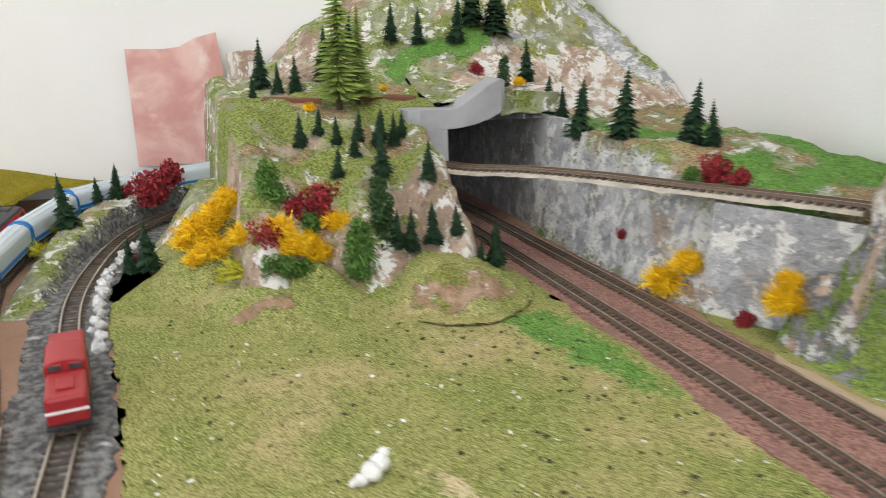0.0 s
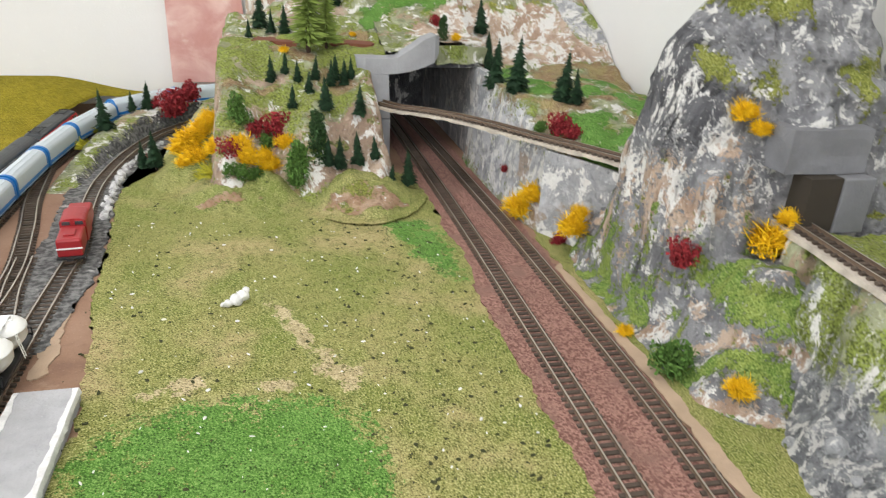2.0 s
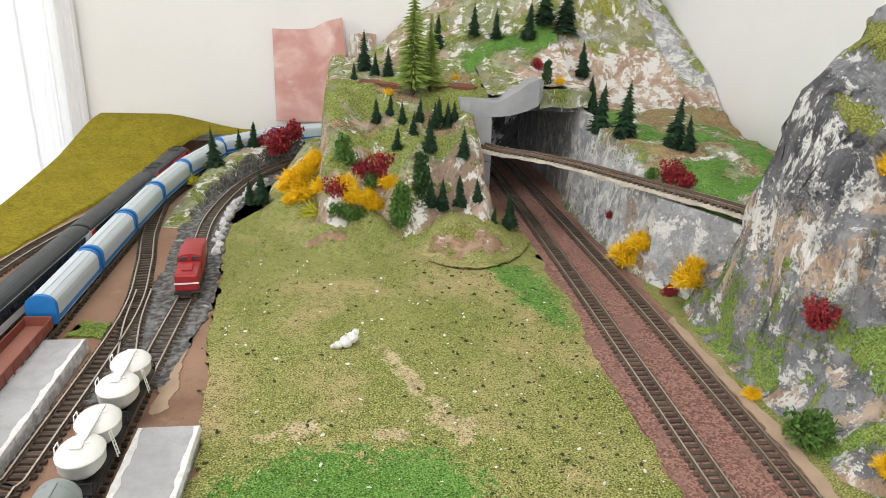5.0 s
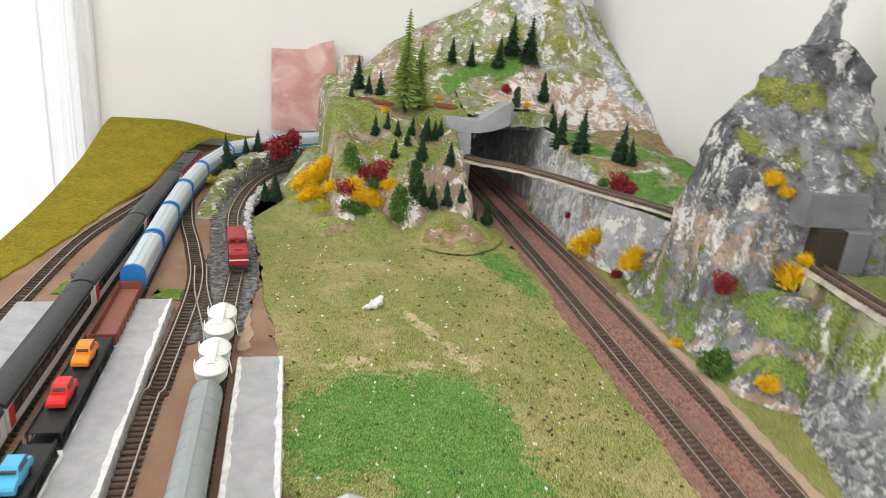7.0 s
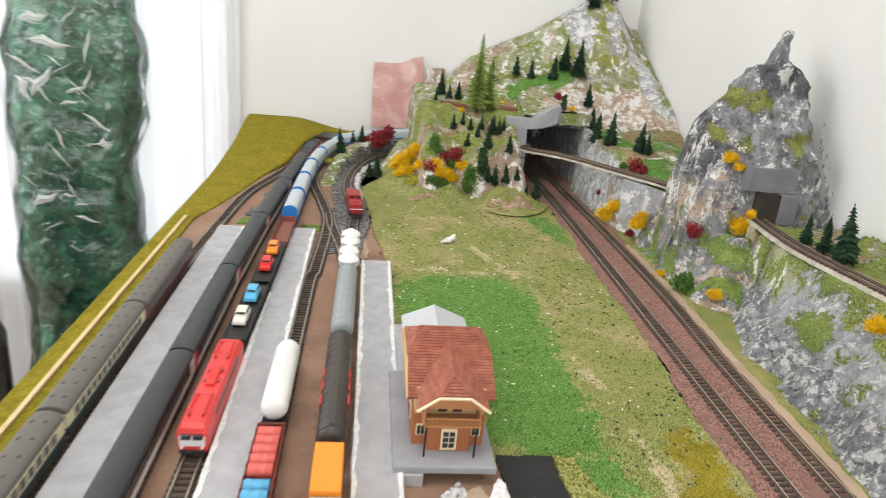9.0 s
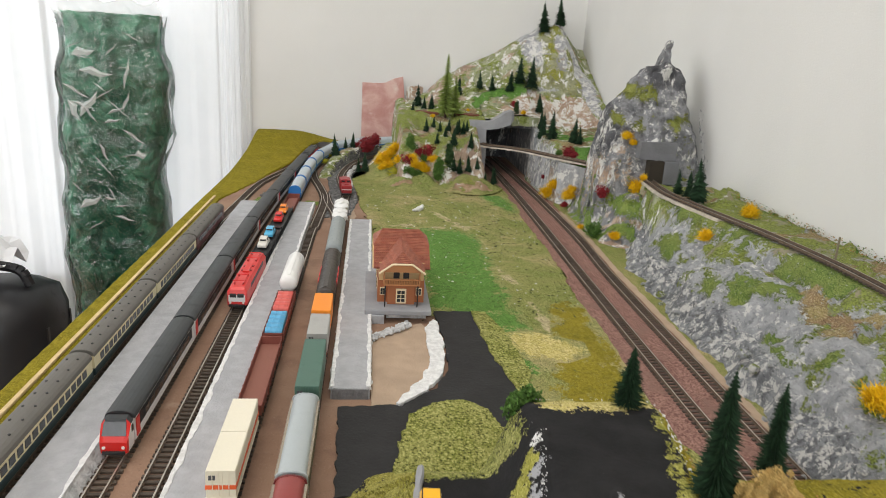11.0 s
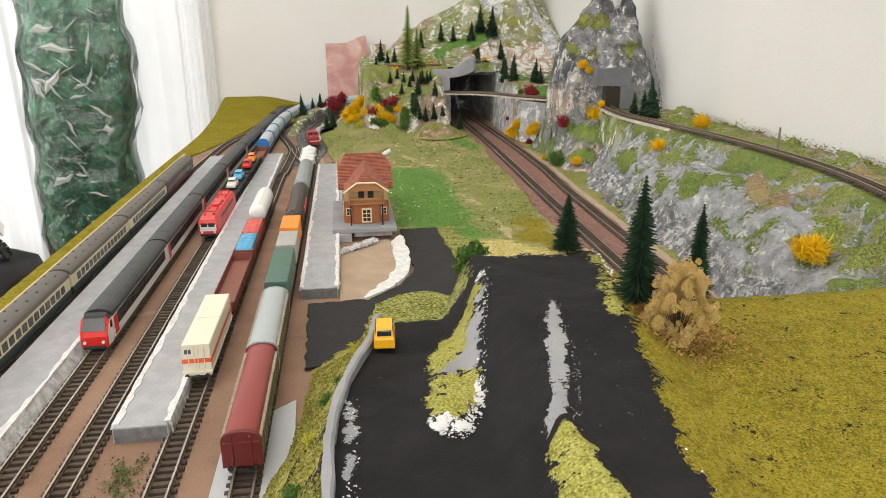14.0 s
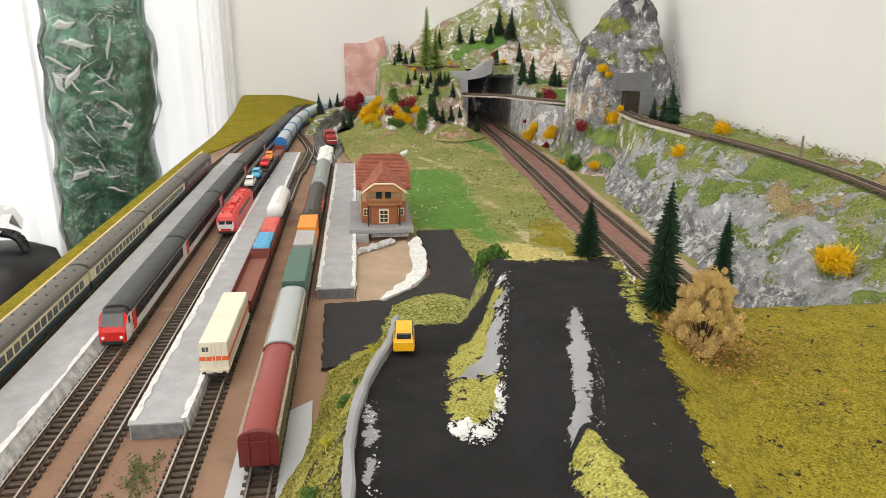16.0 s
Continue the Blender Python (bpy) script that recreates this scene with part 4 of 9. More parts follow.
MOSS = turf("mountain_moss", ((0.16, 0.185, 0.035), (0.23, 0.24, 0.06), (0.36, 0.37, 0.13), (0.3, 0.3, 0.1)), grain=0.0009, patch=0.012, specks=False, deep=0.4)
HILL_MOSS = turf("green_flock", ((0.12, 0.21, 0.04), (0.22, 0.27, 0.06), (0.32, 0.39, 0.13), (0.3, 0.3, 0.1)), grain=0.0009, patch=0.016, specks=False, deep=0.35)
PORTAL_GREY = plain_plaster("mid_grey_paint", (0.17, 0.173, 0.185), 0.14, 0.02)
# Near-black brown for the shade in the track opening.
VOID = painted("opening_shade_brown", (0.035, 0.028, 0.02), 0.9)
right_mountain()

FOOT = [(-0.75, 0.285), (-0.6, 0.292), (-0.5, 0.303), (-0.45, 0.316), (-0.19, 0.332), (-0.1, 0.341), (-0.03, 0.365), (0.05, 0.385)]


def z_right_hill(x, y):
    f = interp(y, FOOT) + rough_at(0.1, y, 0.04, 0.010)
    v = interp(x - f, [(-0.01, -0.002), (0.0, 0.0), (0.012, 0.022), (0.03, 0.040), (0.055, 0.056), (0.09, 0.068), (0.13, 0.074), (0.2, 0.077)])
    tr = 0.0785
    tx = interp(-y, [(-p[1], p[0]) for p in UPPER2])
    d = abs(x - tx)
    v = v + (rough_at(x, y, 0.055, 0.015) + rough_at(x, y, 0.018, 0.005) - 0.003 * abs(noise.noise(Vector((x * 90, y * 90, 1.0))))) * min(1, max(0, v) / 0.02)
    if x > tx:
        v = max(v, tr - 0.002)
    return v + (tr - v) * (1 - sstep(0.008, 0.028, d)) if v > 0.03 else v


def right_hill():
    def pick(c, n):
        r = rough_at(c.x, c.y, 0.05, 1.0, 2.0) + rough_at(c.x, c.y, 0.015, 0.35, 6.0)
        tx = interp(-c.y, [(-p[1], p[0]) for p in UPPER2])
        x, y = c.x + rough_at(c.x, c.y, 0.025, 0.014, 1.0), c.y + rough_at(c.x, c.y, 0.03, 0.02, 3.0)
        if c.z < 0.026 + 0.012 * r:
            return 5
        if c.x > tx + 0.006:
            return 4 if r > -0.2 else 2
        if c.y > -0.085:
            return 3 if r > -0.25 else 0
        if tx - x < 0.024 + 0.014 * r:
            return 1 if r > -0.05 else 4
        for px, py, rx, ry in TURF_SPOTS:
            if ((x - px) / rx) ** 2 + ((y - py) / ry) ** 2 < 1:
                return 1
        if ((x - 0.400 - (y + 0.39) * 0.3) / 0.020) ** 2 + ((y + 0.39) / 0.065) ** 2 < 1:
            return 2 if r > -0.15 else 4
        if y < -0.44 and x > interp(y, [(-0.60, 0.335), (-0.54, 0.353), (-0.49, 0.366), (-0.44, 0.395)]):
            return 4
        if y > -0.30 and c.z > 0.048 and r > -0.02:
            return 4
        return 0
    def craggy(x, y):
        z = z_right_hill(x, y)
        if z < 0.004 or x > 0.49:
            return (x, y, z)
        tx = interp(-y, [(-p[1], p[0]) for p in UPPER2])
        k = min(1, z / 0.02) * sstep(0.014, 0.03, abs(x - tx))
        q = Vector((x * 60, y * 60, z * 60))
        crag = noise.noise(q) - 0.9 * abs(noise.noise(q * 2.2)) - 0.6 * abs(noise.noise(q * 5.3))
        return (x - 0.0035 * crag * k, y + 0.002 * crag * k, z + 0.0022 * crag * k)
    h = thing("rocky_hillside", "grey rock hillside with grass patches beside the wall", "hill")
    field("slope", 0.27, 0.5015, -0.75, 0.03, 0.0034, craggy, [ROCK_SLOPE, HILL_GREEN, EARTH, ROCK_GREEN, SHELF_GRASS, ROCK_FOOT], pick, lambda x, y: x > interp(y, FOOT) - 0.02, h)
    rnd = random.Random(9)
    for k in range(26):
        y = -0.60 + 0.56 * k / 25 + rnd.uniform(-0.008, 0.008)
        x = interp(y, FOOT) + rnd.uniform(-0.001, 0.016)
        r = rnd.uniform(0.0018, 0.0048)
        bm = bmesh.new()
        bmesh.ops.create_icosphere(bm, subdivisions=2, radius=r, matrix=Matrix.Diagonal((1.3, 1.0, 0.8, 1)))
        for v in bm.verts:
            v.co += noise.noise_vector(v.co * 220 + Vector((k, 0, 0))) * r * 0.45
        rock = part("rock", bm, ROCK_SLOPE, h)
        rock.matrix_basis = pose(x, y, max(0.0012, z_right_hill(x, y)) + r * 0.1, rnd.uniform(0, 30), 0, rnd.uniform(0, 360))


TURF_SPOTS = ((0.372, -0.322, 0.017, 0.020), (0.386, -0.352, 0.018, 0.013), (0.358, -0.388, 0.011, 0.013), (0.352, -0.405, 0.008, 0.014), (0.366, -0.432, 0.010, 0.010), (0.350, -0.470, 0.009, 0.014), (0.337, -0.437, 0.007, 0.012), (0.353, -0.286, 0.007, 0.014), (0.374, -0.148, 0.010, 0.022), (0.345, -0.575, 0.013, 0.014))
HILL_GREEN = turf("hill_turf", ((0.115, 0.18, 0.038), (0.18, 0.225, 0.055), (0.30, 0.34, 0.12), (0.3, 0.3, 0.1)), patch=0.02, specks=False)
right_hill()


# ---------------------------------------------------------------- roads
def z_bank(x, y):
    """The raised ground near the table's front: a lane on the left, the high road, and a grass sheet on the right."""
    left = interp(y, [(-1.2, 0.072), (-0.78, 0.066), (-0.62, 0.056), (-0.605, 0.052), (-0.56, 0.02), (-0.53, 0.002)])
    high = interp(y, [(-1.2, 0.074), (-0.80, 0.077), (-0.66, 0.083), (-0.59, 0.081), (-0.578, 0.076), (-0.565, 0.03), (-0.55, 0.0)])
    k = sstep(0.082, 0.106, x)
    v = left * (1 - k) + high * k
    edge = interp(y, ROAD_EDGE)
    m = interp(y, [(-1.2, 0.068), (-0.64, 0.066), (-0.628, 0.064), (-0.618, 0.03), (-0.60, 0.0)])
    v = v + (m - v) * sstep(edge - 0.004, edge + 0.03, x)
    # side slope towards the goods track
    lx = interp(y, KERB)
    v *= min(1.0, max(0.0, (x - lx + 0.043) / 0.041)) if x < lx else 1.0
    return v


ROAD_EDGE = [(-1.2, 0.12), (-0.85, 0.128), (-0.772, 0.136), (-0.724, 0.146), (-0.654, 0.160), (-0.60, 0.172), (-0.573, 0.172)]
KERB = [(-1.2, 0.034), (-0.78, 0.029), (-0.73, 0.029), (-0.70, 0.032), (-0.667, 0.039), (-0.643, 0.046), (-0.60, 0.052), (-0.53, 0.055)]


def roads():
    h = thing("road_embankment", "raised embankment carrying the black road", "embankment")

    def pick(c, n):
        x, y = c.x, c.y
        r = rough_at(x, y, 0.012, 0.003) + rough_at(x, y, 0.004, 0.0012)
        if x < interp(y, KERB) - 0.001:
            return 6 if rough_at(x, y, 0.03, 1.0, 3.0) > -0.35 else 5
        if x > interp(y, ROAD_EDGE) + r:
            return 4 if y > -0.60 and r > -0.001 else 1 if y < -0.635 or x > 0.20 else 2
        if y > -0.596 + 2.5 * r and x > 0.11:
            return 7
        if y > -0.68 and x > interp(y, ROAD_EDGE) - 0.006 + 2 * r:
            return 2
        if y > -0.612 + r * 2 and x < 0.098:
            return 5
        return 0
    field("surface", -0.006, 0.4995, -1.13, -0.525, 0.003, lambda x, y: z_bank(x, y) + rough_at(x, y, 0.012, 0.0008), [ASPHALT, GRASS_MAT, GRASS_YELLOW, WHITE_PAINT, SAND, VERGE_GRASS, BANK_TURF, STRAW], pick, lambda x, y: z_bank(x, y) > 0.0008, h)
    bed = lambda x, y: z_bank(x, y) + rough_at(x, y, 0.012, 0.0008) + 0.0006
    soft = lambda name, pts, mat, lab, k, rise=0.0, base=None, lift=0.0, wob=0.003: soft_patch(name, pts, base or ASPHALT, mat, lambda x, y: bed(x, y) + lift, 0.0015, 0.006, wob, k, h, lab, rise, 1)
    ISLE = [(0.106, -0.616), (0.1, -0.64), (0.0945, -0.665), (0.0895, -0.69), (0.084, -0.712), (0.076, -0.73), (0.068, -0.727), (0.0645, -0.712), (0.067, -0.692), (0.0705, -0.668), (0.077, -0.65), (0.088, -0.638), (0.098, -0.623)]
    ISLE_LINE = [(a[0] + (b[0] - a[0]) * k / 12, a[1] + (b[1] - a[1]) * k / 12) for a, b in zip(ISLE, ISLE[1:] + ISLE[:1]) for k in range(12)]

    def inside(x, y):
        d = min(math.hypot(x - a, y - b) for a, b in ISLE_LINE)
        return d if in_poly(x, y, ISLE) else -d

    def isle(c, n):
        x, y = c.x + rough_at(c.x, c.y, 0.01, 0.003, 2.0), c.y + rough_at(c.x, c.y, 0.01, 0.003, 7.0)
        d, r = inside(x, y), rough_at(c.x, c.y, 0.006, 1.0)
        if y < -0.719 and d < 0.0032 + 0.003 * r or d < 0.0016 and x > interp(y, [(-0.73, 0.077), (-0.62, 0.099)]) and r > -0.05:
            return 3 if d > -0.0012 else 0
        if d < 0:
            return 0
        if y < -0.686 + 0.006 * r:
            return 2
        edge = interp(y, [(-0.69, 0.070), (-0.675, 0.076), (-0.662, 0.087), (-0.645, 0.093), (-0.62, 0.103)])
        return 2 if x < edge + 0.003 * r else 1
    field("island", 0.057, 0.113, -0.738, -0.608, 0.0018, lambda x, y: bed(x, y) + 0.0024 * sstep(0.0, 0.005, inside(x, y)) - 0.0012 * sstep(0.0015, 0.0055, -inside(x, y)), [ASPHALT, CONCRETE, GRASS_YELLOW, WHITE_PAINT], isle, lambda x, y: inside(x, y) > -0.006, h, "grey plaster island with yellow-green grass and crumbly white rim", 1)
    soft("lane_line", [(0.1255, -0.664), (0.1262, -0.676), (0.1200, -0.70), (0.1135, -0.722), (0.1060, -0.746), (0.0995, -0.760), (0.0965, -0.757), (0.1030, -0.738), (0.1092, -0.717), (0.1155, -0.69), (0.1220, -0.670)], CONCRETE, "worn pale grey paint streak", 55, 0.0, wob=0.0012)
    soft("road_grass", [(0.095, -0.764), (0.104, -0.752), (0.107, -0.768), (0.110, -0.79), (0.114, -0.84), (0.088, -0.84), (0.091, -0.79)], GRASS_YELLOW, "yellow-green grass wedge in the road", 57, 0.0022, None, 0.0004)
    soft("paint_smear", [(0.0335, -0.70), (0.0365, -0.702), (0.038, -0.728), (0.0355, -0.734)], CONCRETE, "pale smear beside the parapet", 58, 0.0)
    soft("paint_smear", [(0.0335, -0.738), (0.037, -0.736), (0.036, -0.752), (0.033, -0.754)], CONCRETE, "pale smear beside the parapet", 59, 0.0)
    soft("roadside_gravel", [(0.160, -0.668), (0.167, -0.640), (0.171, -0.61), (0.176, -0.585), (0.184, -0.60), (0.178, -0.64), (0.170, -0.672)], VERGE_GRASS, "sparse grass at the road edge", 60, 0.001, GRASS_MAT)
    bm, rings = bmesh.new(), []
    for p, d, side in frames_of(smooth_line([(x, y, 0) for y, x in KERB[:7]], 0.005)):
        z = z_bank(p.x + 0.004, p.y)
        w = 0.0018 + rough_at(p.x, p.y, 0.01, 0.0006)
        rings.append([Vector((p.x - w - 0.0006, p.y, z - 0.012)), Vector((p.x + w, p.y, z - 0.012)), Vector((p.x + w, p.y, z + 0.0038)), Vector((p.x + w - 0.001, p.y, z + 0.0048)), Vector((p.x - w, p.y, z + 0.0044))])
    loft(bm, rings)
    bmesh.ops.recalc_face_normals(bm, faces=bm.faces)
    tagged(part("road_wall", bm, CONCRETE), "low light grey parapet wall along the lane", "parapet")
    tagged(patch("road", [(0.088, -0.272), (0.124, -0.272), (0.128, -0.36), (0.137, -0.415), (0.14, -0.46), (0.118, -0.50), (0.10, -0.525), (0.06, -0.54), (0.045, -0.553), (0.008, -0.556), (0.006, -0.455), (0.05, -0.452), (0.078, -0.425), (0.090, -0.395), (0.092, -0.33)], 0.001, 0.0028, ASPHALT, 0.002, 8), "black painted road leading to the station", "road", kind="structure")
    tagged(patch("traffic_island", [(0.042, -0.535), (0.048, -0.495), (0.056, -0.472), (0.070, -0.457), (0.085, -0.449), (0.101, -0.453), (0.113, -0.47), (0.119, -0.50), (0.119, -0.535), (0.06, -0.55), (0.043, -0.552)], 0.002, 0.0055, VERGE_GRASS, 0.004, 12), "island of coarse yellow-green grass in the road bend", "grass", kind="structure")
    tagged(patch("sand_yard", [(0.029, -0.452), (0.029, -0.325), (0.05, -0.315), (0.074, -0.30), (0.085, -0.325), (0.084, -0.385), (0.066, -0.42), (0.048, -0.45)], 0.0, 0.0018, SAND, 0.001, 13), "bare sandy yard in front of the station", "ground", kind="structure")
    tagged(patch("white_kerb", [(0.048, -0.453), (0.07, -0.432), (0.084, -0.405), (0.0895, -0.37), (0.0895, -0.30), (0.085, -0.295), (0.0765, -0.315), (0.0765, -0.385), (0.068, -0.412), (0.046, -0.45)], 0.001, 0.0042, WHITE_PAINT, 0.002, 14), "rough white plaster kerb round the yard", "kerb", kind="structure")
    tagged(patch("road_verge", [(0.124, -0.272), (0.138, -0.275), (0.15, -0.33), (0.155, -0.40), (0.14, -0.455), (0.137, -0.415), (0.128, -0.36)], 0.001, 0.004, VERGE_GRASS, 0.002, 15), "coarse light grass verge beside the road", "grass", kind="structure")


def plaster_crumbs():
    """White plaster crumbs along the island's rim, the streak and the road's edges."""
    rnd = random.Random(77)
    t = thing("plaster_crumbs", "loose white plaster crumbs on the black road", "crumbs", kind="stuff")
    bm = bmesh.new()
    runs = (([(0.0885, -0.695), (0.084, -0.714), (0.0765, -0.731), (0.070, -0.733), (0.0655, -0.724)], 110, 0.0016, 0.00036), ([(0.103, -0.630), (0.0975, -0.655), (0.0905, -0.69)], 60, 0.0009, 0.0003),
            ([(0.127, -0.668), (0.123, -0.69), (0.118, -0.72), (0.111, -0.745), (0.103, -0.76)], 110, 0.0013, 0.00018), ([(0.128, -0.70), (0.126, -0.74), (0.124, -0.77)], 16, 0.002, 0.00012),
            ([(0.161, -0.66), (0.167, -0.62), (0.172, -0.585), (0.16, -0.578), (0.13, -0.577), (0.11, -0.578)], 140, 0.003, 0.00045), ([(0.135, -0.775), (0.13, -0.83), (0.128, -0.88)], 40, 0.002, 0.0004), ([(0.036, -0.70), (0.037, -0.735), (0.035, -0.77), (0.037, -0.80)], 60, 0.002, 0.00035))
    for pts, n, wide, size in runs:
        line = smooth_line([(x, y, 0) for x, y in pts], 0.002)
        for k in range(n):
            p = rnd.choice(line)
            x, y = p.x + rnd.gauss(0, wide * 0.6), p.y + rnd.gauss(0, 0.002)
            r = size * rnd.uniform(0.35, 1.3)
            m = pose(x, y, z_bank(x, y) + 0.0012 + r * 0.15, rnd.uniform(0, 40), rnd.uniform(0, 40), rnd.uniform(0, 360)) @ Matrix.Diagonal((rnd.uniform(0.8, 1.8), 1, rnd.uniform(0.35, 0.8), 1))
            b = bmesh.ops.create_icosphere(bm, subdivisions=1, radius=r, matrix=m)
            for v in b["verts"]:
                v.co += noise.noise_vector(v.co * 900) * r * 0.5
    part("crumbs", bm, WHITE_PAINT, t)


VERGE_GRASS = turf("coarse_verge_turf", ((0.21, 0.23, 0.05), (0.29, 0.29, 0.09), (0.46, 0.44, 0.17), (0.4, 0.3, 0.1)), grain=0.0017, patch=0.02, specks=False, bumpy=0.002)
BANK_TURF = turf("olive_bank_turf", ((0.25, 0.235, 0.045), (0.33, 0.30, 0.07), (0.44, 0.40, 0.13), (0.3, 0.25, 0.1)), grain=0.0011, patch=0.03, specks=False, bumpy=0.0005, deep=0.45)
roads()
plaster_crumbs()

# ---------------------------------------------------------------- rolling stock
BLACK = painted("black_underframe_plastic", (0.018, 0.018, 0.019), 0.55, 0.3, (0.09, 0.07, 0.05))
ROOF_DARK = painted("slate_black_roof_plastic", (0.032, 0.036, 0.038), 0.45)
ROOF_GREY = painted("dark_grey_roof_plastic", (0.085, 0.088, 0.092), 0.5)
ROOF_BROWNGREY = painted("weathered_brown_grey_roof", (0.125, 0.118, 0.105), 0.6)
COACH_WHITE = painted("white_coach_side", (0.72, 0.72, 0.72), 0.35, 0.08)
COACH_CREAM = painted("cream_coach_side", (0.68, 0.61, 0.38), 0.4, 0.15)
COACH_TEAL = painted("dark_teal_coach_side", (0.02, 0.042, 0.045), 0.4, 0.15)
COACH_MAROON = painted("maroon_coach_side", (0.10, 0.022, 0.022), 0.4, 0.1)
LOCO_RED = painted("bright_red_loco_paint", (0.62, 0.022, 0.018), 0.32, 0.06)
LOCO_ORANGE_RED = painted("light_red_loco_paint", (0.66, 0.05, 0.045), 0.35, 0.08)
LOCO_DARK_RED = painted("dark_red_loco_paint", (0.30, 0.018, 0.022), 0.4, 0.1)
WAGON_BROWN = painted("oxide_brown_wagon", (0.21, 0.06, 0.042), 0.55, 0.15)
WAGON_FLOOR = painted("dusty_brown_wagon_floor", (0.27, 0.11, 0.08), 0.7, 0.25)
TANK_WHITE = painted("white_tank_plastic", (0.78, 0.78, 0.76), 0.35, 0.06)
TANK_GREY = painted("grey_tank_plastic", (0.27, 0.30, 0.30), 0.4, 0.1)
HOPPER_DARK = painted("dark_brown_hopper", (0.05, 0.042, 0.036), 0.4, 0.1)
VAN_SILVER = painted("silver_grey_van_roof", (0.42, 0.46, 0.47), 0.4, 0.1, metal=0.2)
VAN_SIDE = painted("weathered_olive_brown_side", (0.20, 0.17, 0.11), 0.6, 0.3)
VAN_RED_ROOF = painted("faded_red_van_roof", (0.27, 0.05, 0.045), 0.36, 0.25, (0.30, 0.17, 0.14))
CONT_GREEN = painted("green_container", (0.075, 0.15, 0.115), 0.5, 0.12)
CONT_ORANGE = painted("orange_container", (0.85, 0.27, 0.025), 0.45, 0.08)
CONT_GREY = painted("light_grey_container", (0.38, 0.38, 0.36), 0.5, 0.12)
CONT_CREAM = painted("cream_container", (0.76, 0.71, 0.57), 0.45, 0.06)
STRIPE_RED = painted("orange_red_stripe", (0.80, 0.13, 0.035), 0.45, 0.05)
BARREL_RED = painted("salmon_red_barrels", (0.62, 0.12, 0.10), 0.45, 0.08)
BARREL_BLUE = painted("light_blue_barrels", (0.10, 0.36, 0.58), 0.4, 0.08)
CAR_BLUE = painted("sky_blue_car_paint", (0.09, 0.42, 0.66), 0.3, 0.03)
CAR_WHITE = painted("cream_white_car_paint", (0.68, 0.66, 0.60), 0.3, 0.05)
CAR_ORANGE = painted("orange_car_paint", (0.85, 0.24, 0.02), 0.3, 0.03)
CAR_YELLOW = painted("yellow_car_paint", (0.83, 0.44, 0.02), 0.3, 0.03)
PALE_BLUE_GREY = painted("pale_blue_grey_wagon", (0.50, 0.56, 0.60), 0.35, 0.06)
BAND_BLUE = painted("strong_blue_band", (0.015, 0.16, 0.46), 0.4, 0.04)
LAMP_WHITE = painted("white_lamp_glass", (0.85, 0.84, 0.80), 0.2, 0.0)
STEEL = painted("dull_wheel_steel", (0.16, 0.15, 0.14), 0.45, 0.3, metal=0.6)


def glass_mat():
    m = Mat("dark_tinted_window", 0.12, spec=0.6)
    return m.colour(m.mix(m.noise(0.004, 2), (0.012, 0.014, 0.016), (0.05, 0.055, 0.06))).m


GLASS = glass_mat()
RAIL_Z = 0.0038


def on_track(line, s):
    """The pose at s metres along a smoothed centre line: y axis ahead."""
    i = int(s / 0.004)
    a, b = line[max(0, min(i, len(line) - 2))], line[max(1, min(i + 1, len(line) - 1))]
    return a.lerp(b, s / 0.004 - i), (b - a).normalized()


def seat(line, s0, s1):
    """The pose of a vehicle whose two ends stand at s0 and s1 along the line."""
    k = 0.16 * (s1 - s0)
    p, q = on_track(line, s0 + k)[0], on_track(line, s1 - k)[0]
    d = (q - p).normalized()
    side = Vector((d.y, -d.x, 0)).normalized()
    up = side.cross(d)
    c = (p + q) / 2 + Vector((0, 0, RAIL_Z))
    return Matrix((( side.x, d.x, up.x, c.x), (side.y, d.y, up.y, c.y), (side.z, d.z, up.z, c.z), (0, 0, 0, 1)))


def bogie(parent, y, wheelbase=0.015, axles=2):
    bm = boxed(-0.0062, 0.0062, y - wheelbase / 2 - 0.003, y + wheelbase / 2 + 0.003, 0.0022, 0.0052, 0.0005)
    part("bogie", bm, BLACK, parent)
    for k in range(axles):
        yy = y + wheelbase * (k / (axles - 1) - 0.5) if axles > 1 else y
        bm = bmesh.new()
        for s in (-1, 1):
            tube(bm, (s * 0.0040, yy, 0.0029), (s * 0.0053, yy, 0.0029), 0.0029, 14)
        tube(bm, (-0.004, yy, 0.0029), (0.004, yy, 0.0029), 0.0006, 6)
        part("wheelset", bm, STEEL, parent)


def couplings(parent, L):
    for s in (-1, 1):
        bm = boxed(-0.0012, 0.0012, min(s * L / 2, s * (L / 2 + 0.003)), max(s * L / 2, s * (L / 2 + 0.003)), 0.0035, 0.0052, 0.0003)
        box(bm, -0.0022, 0.0022, s * (L / 2 + 0.003) - 0.0006, s * (L / 2 + 0.003) + 0.0006, 0.0035, 0.0056)
        part("coupling", bm, BLACK, parent)


def profile_body(bm, L, prof, ends=0.0, mi=0):
    """A body drawn out along y from a closed cross-section; ends: how far the end faces round off."""
    rings = []
    for y, k in ((-L / 2, 0.965 if ends else 1), (-L / 2 + max(ends, 1e-4), 1), (L / 2 - max(ends, 1e-4), 1), (L / 2, 0.965 if ends else 1)):
        rings.append([(x * k, y, z if k == 1 else z * 0.995) for x, z in prof])
    loft(bm, rings, mi=mi)


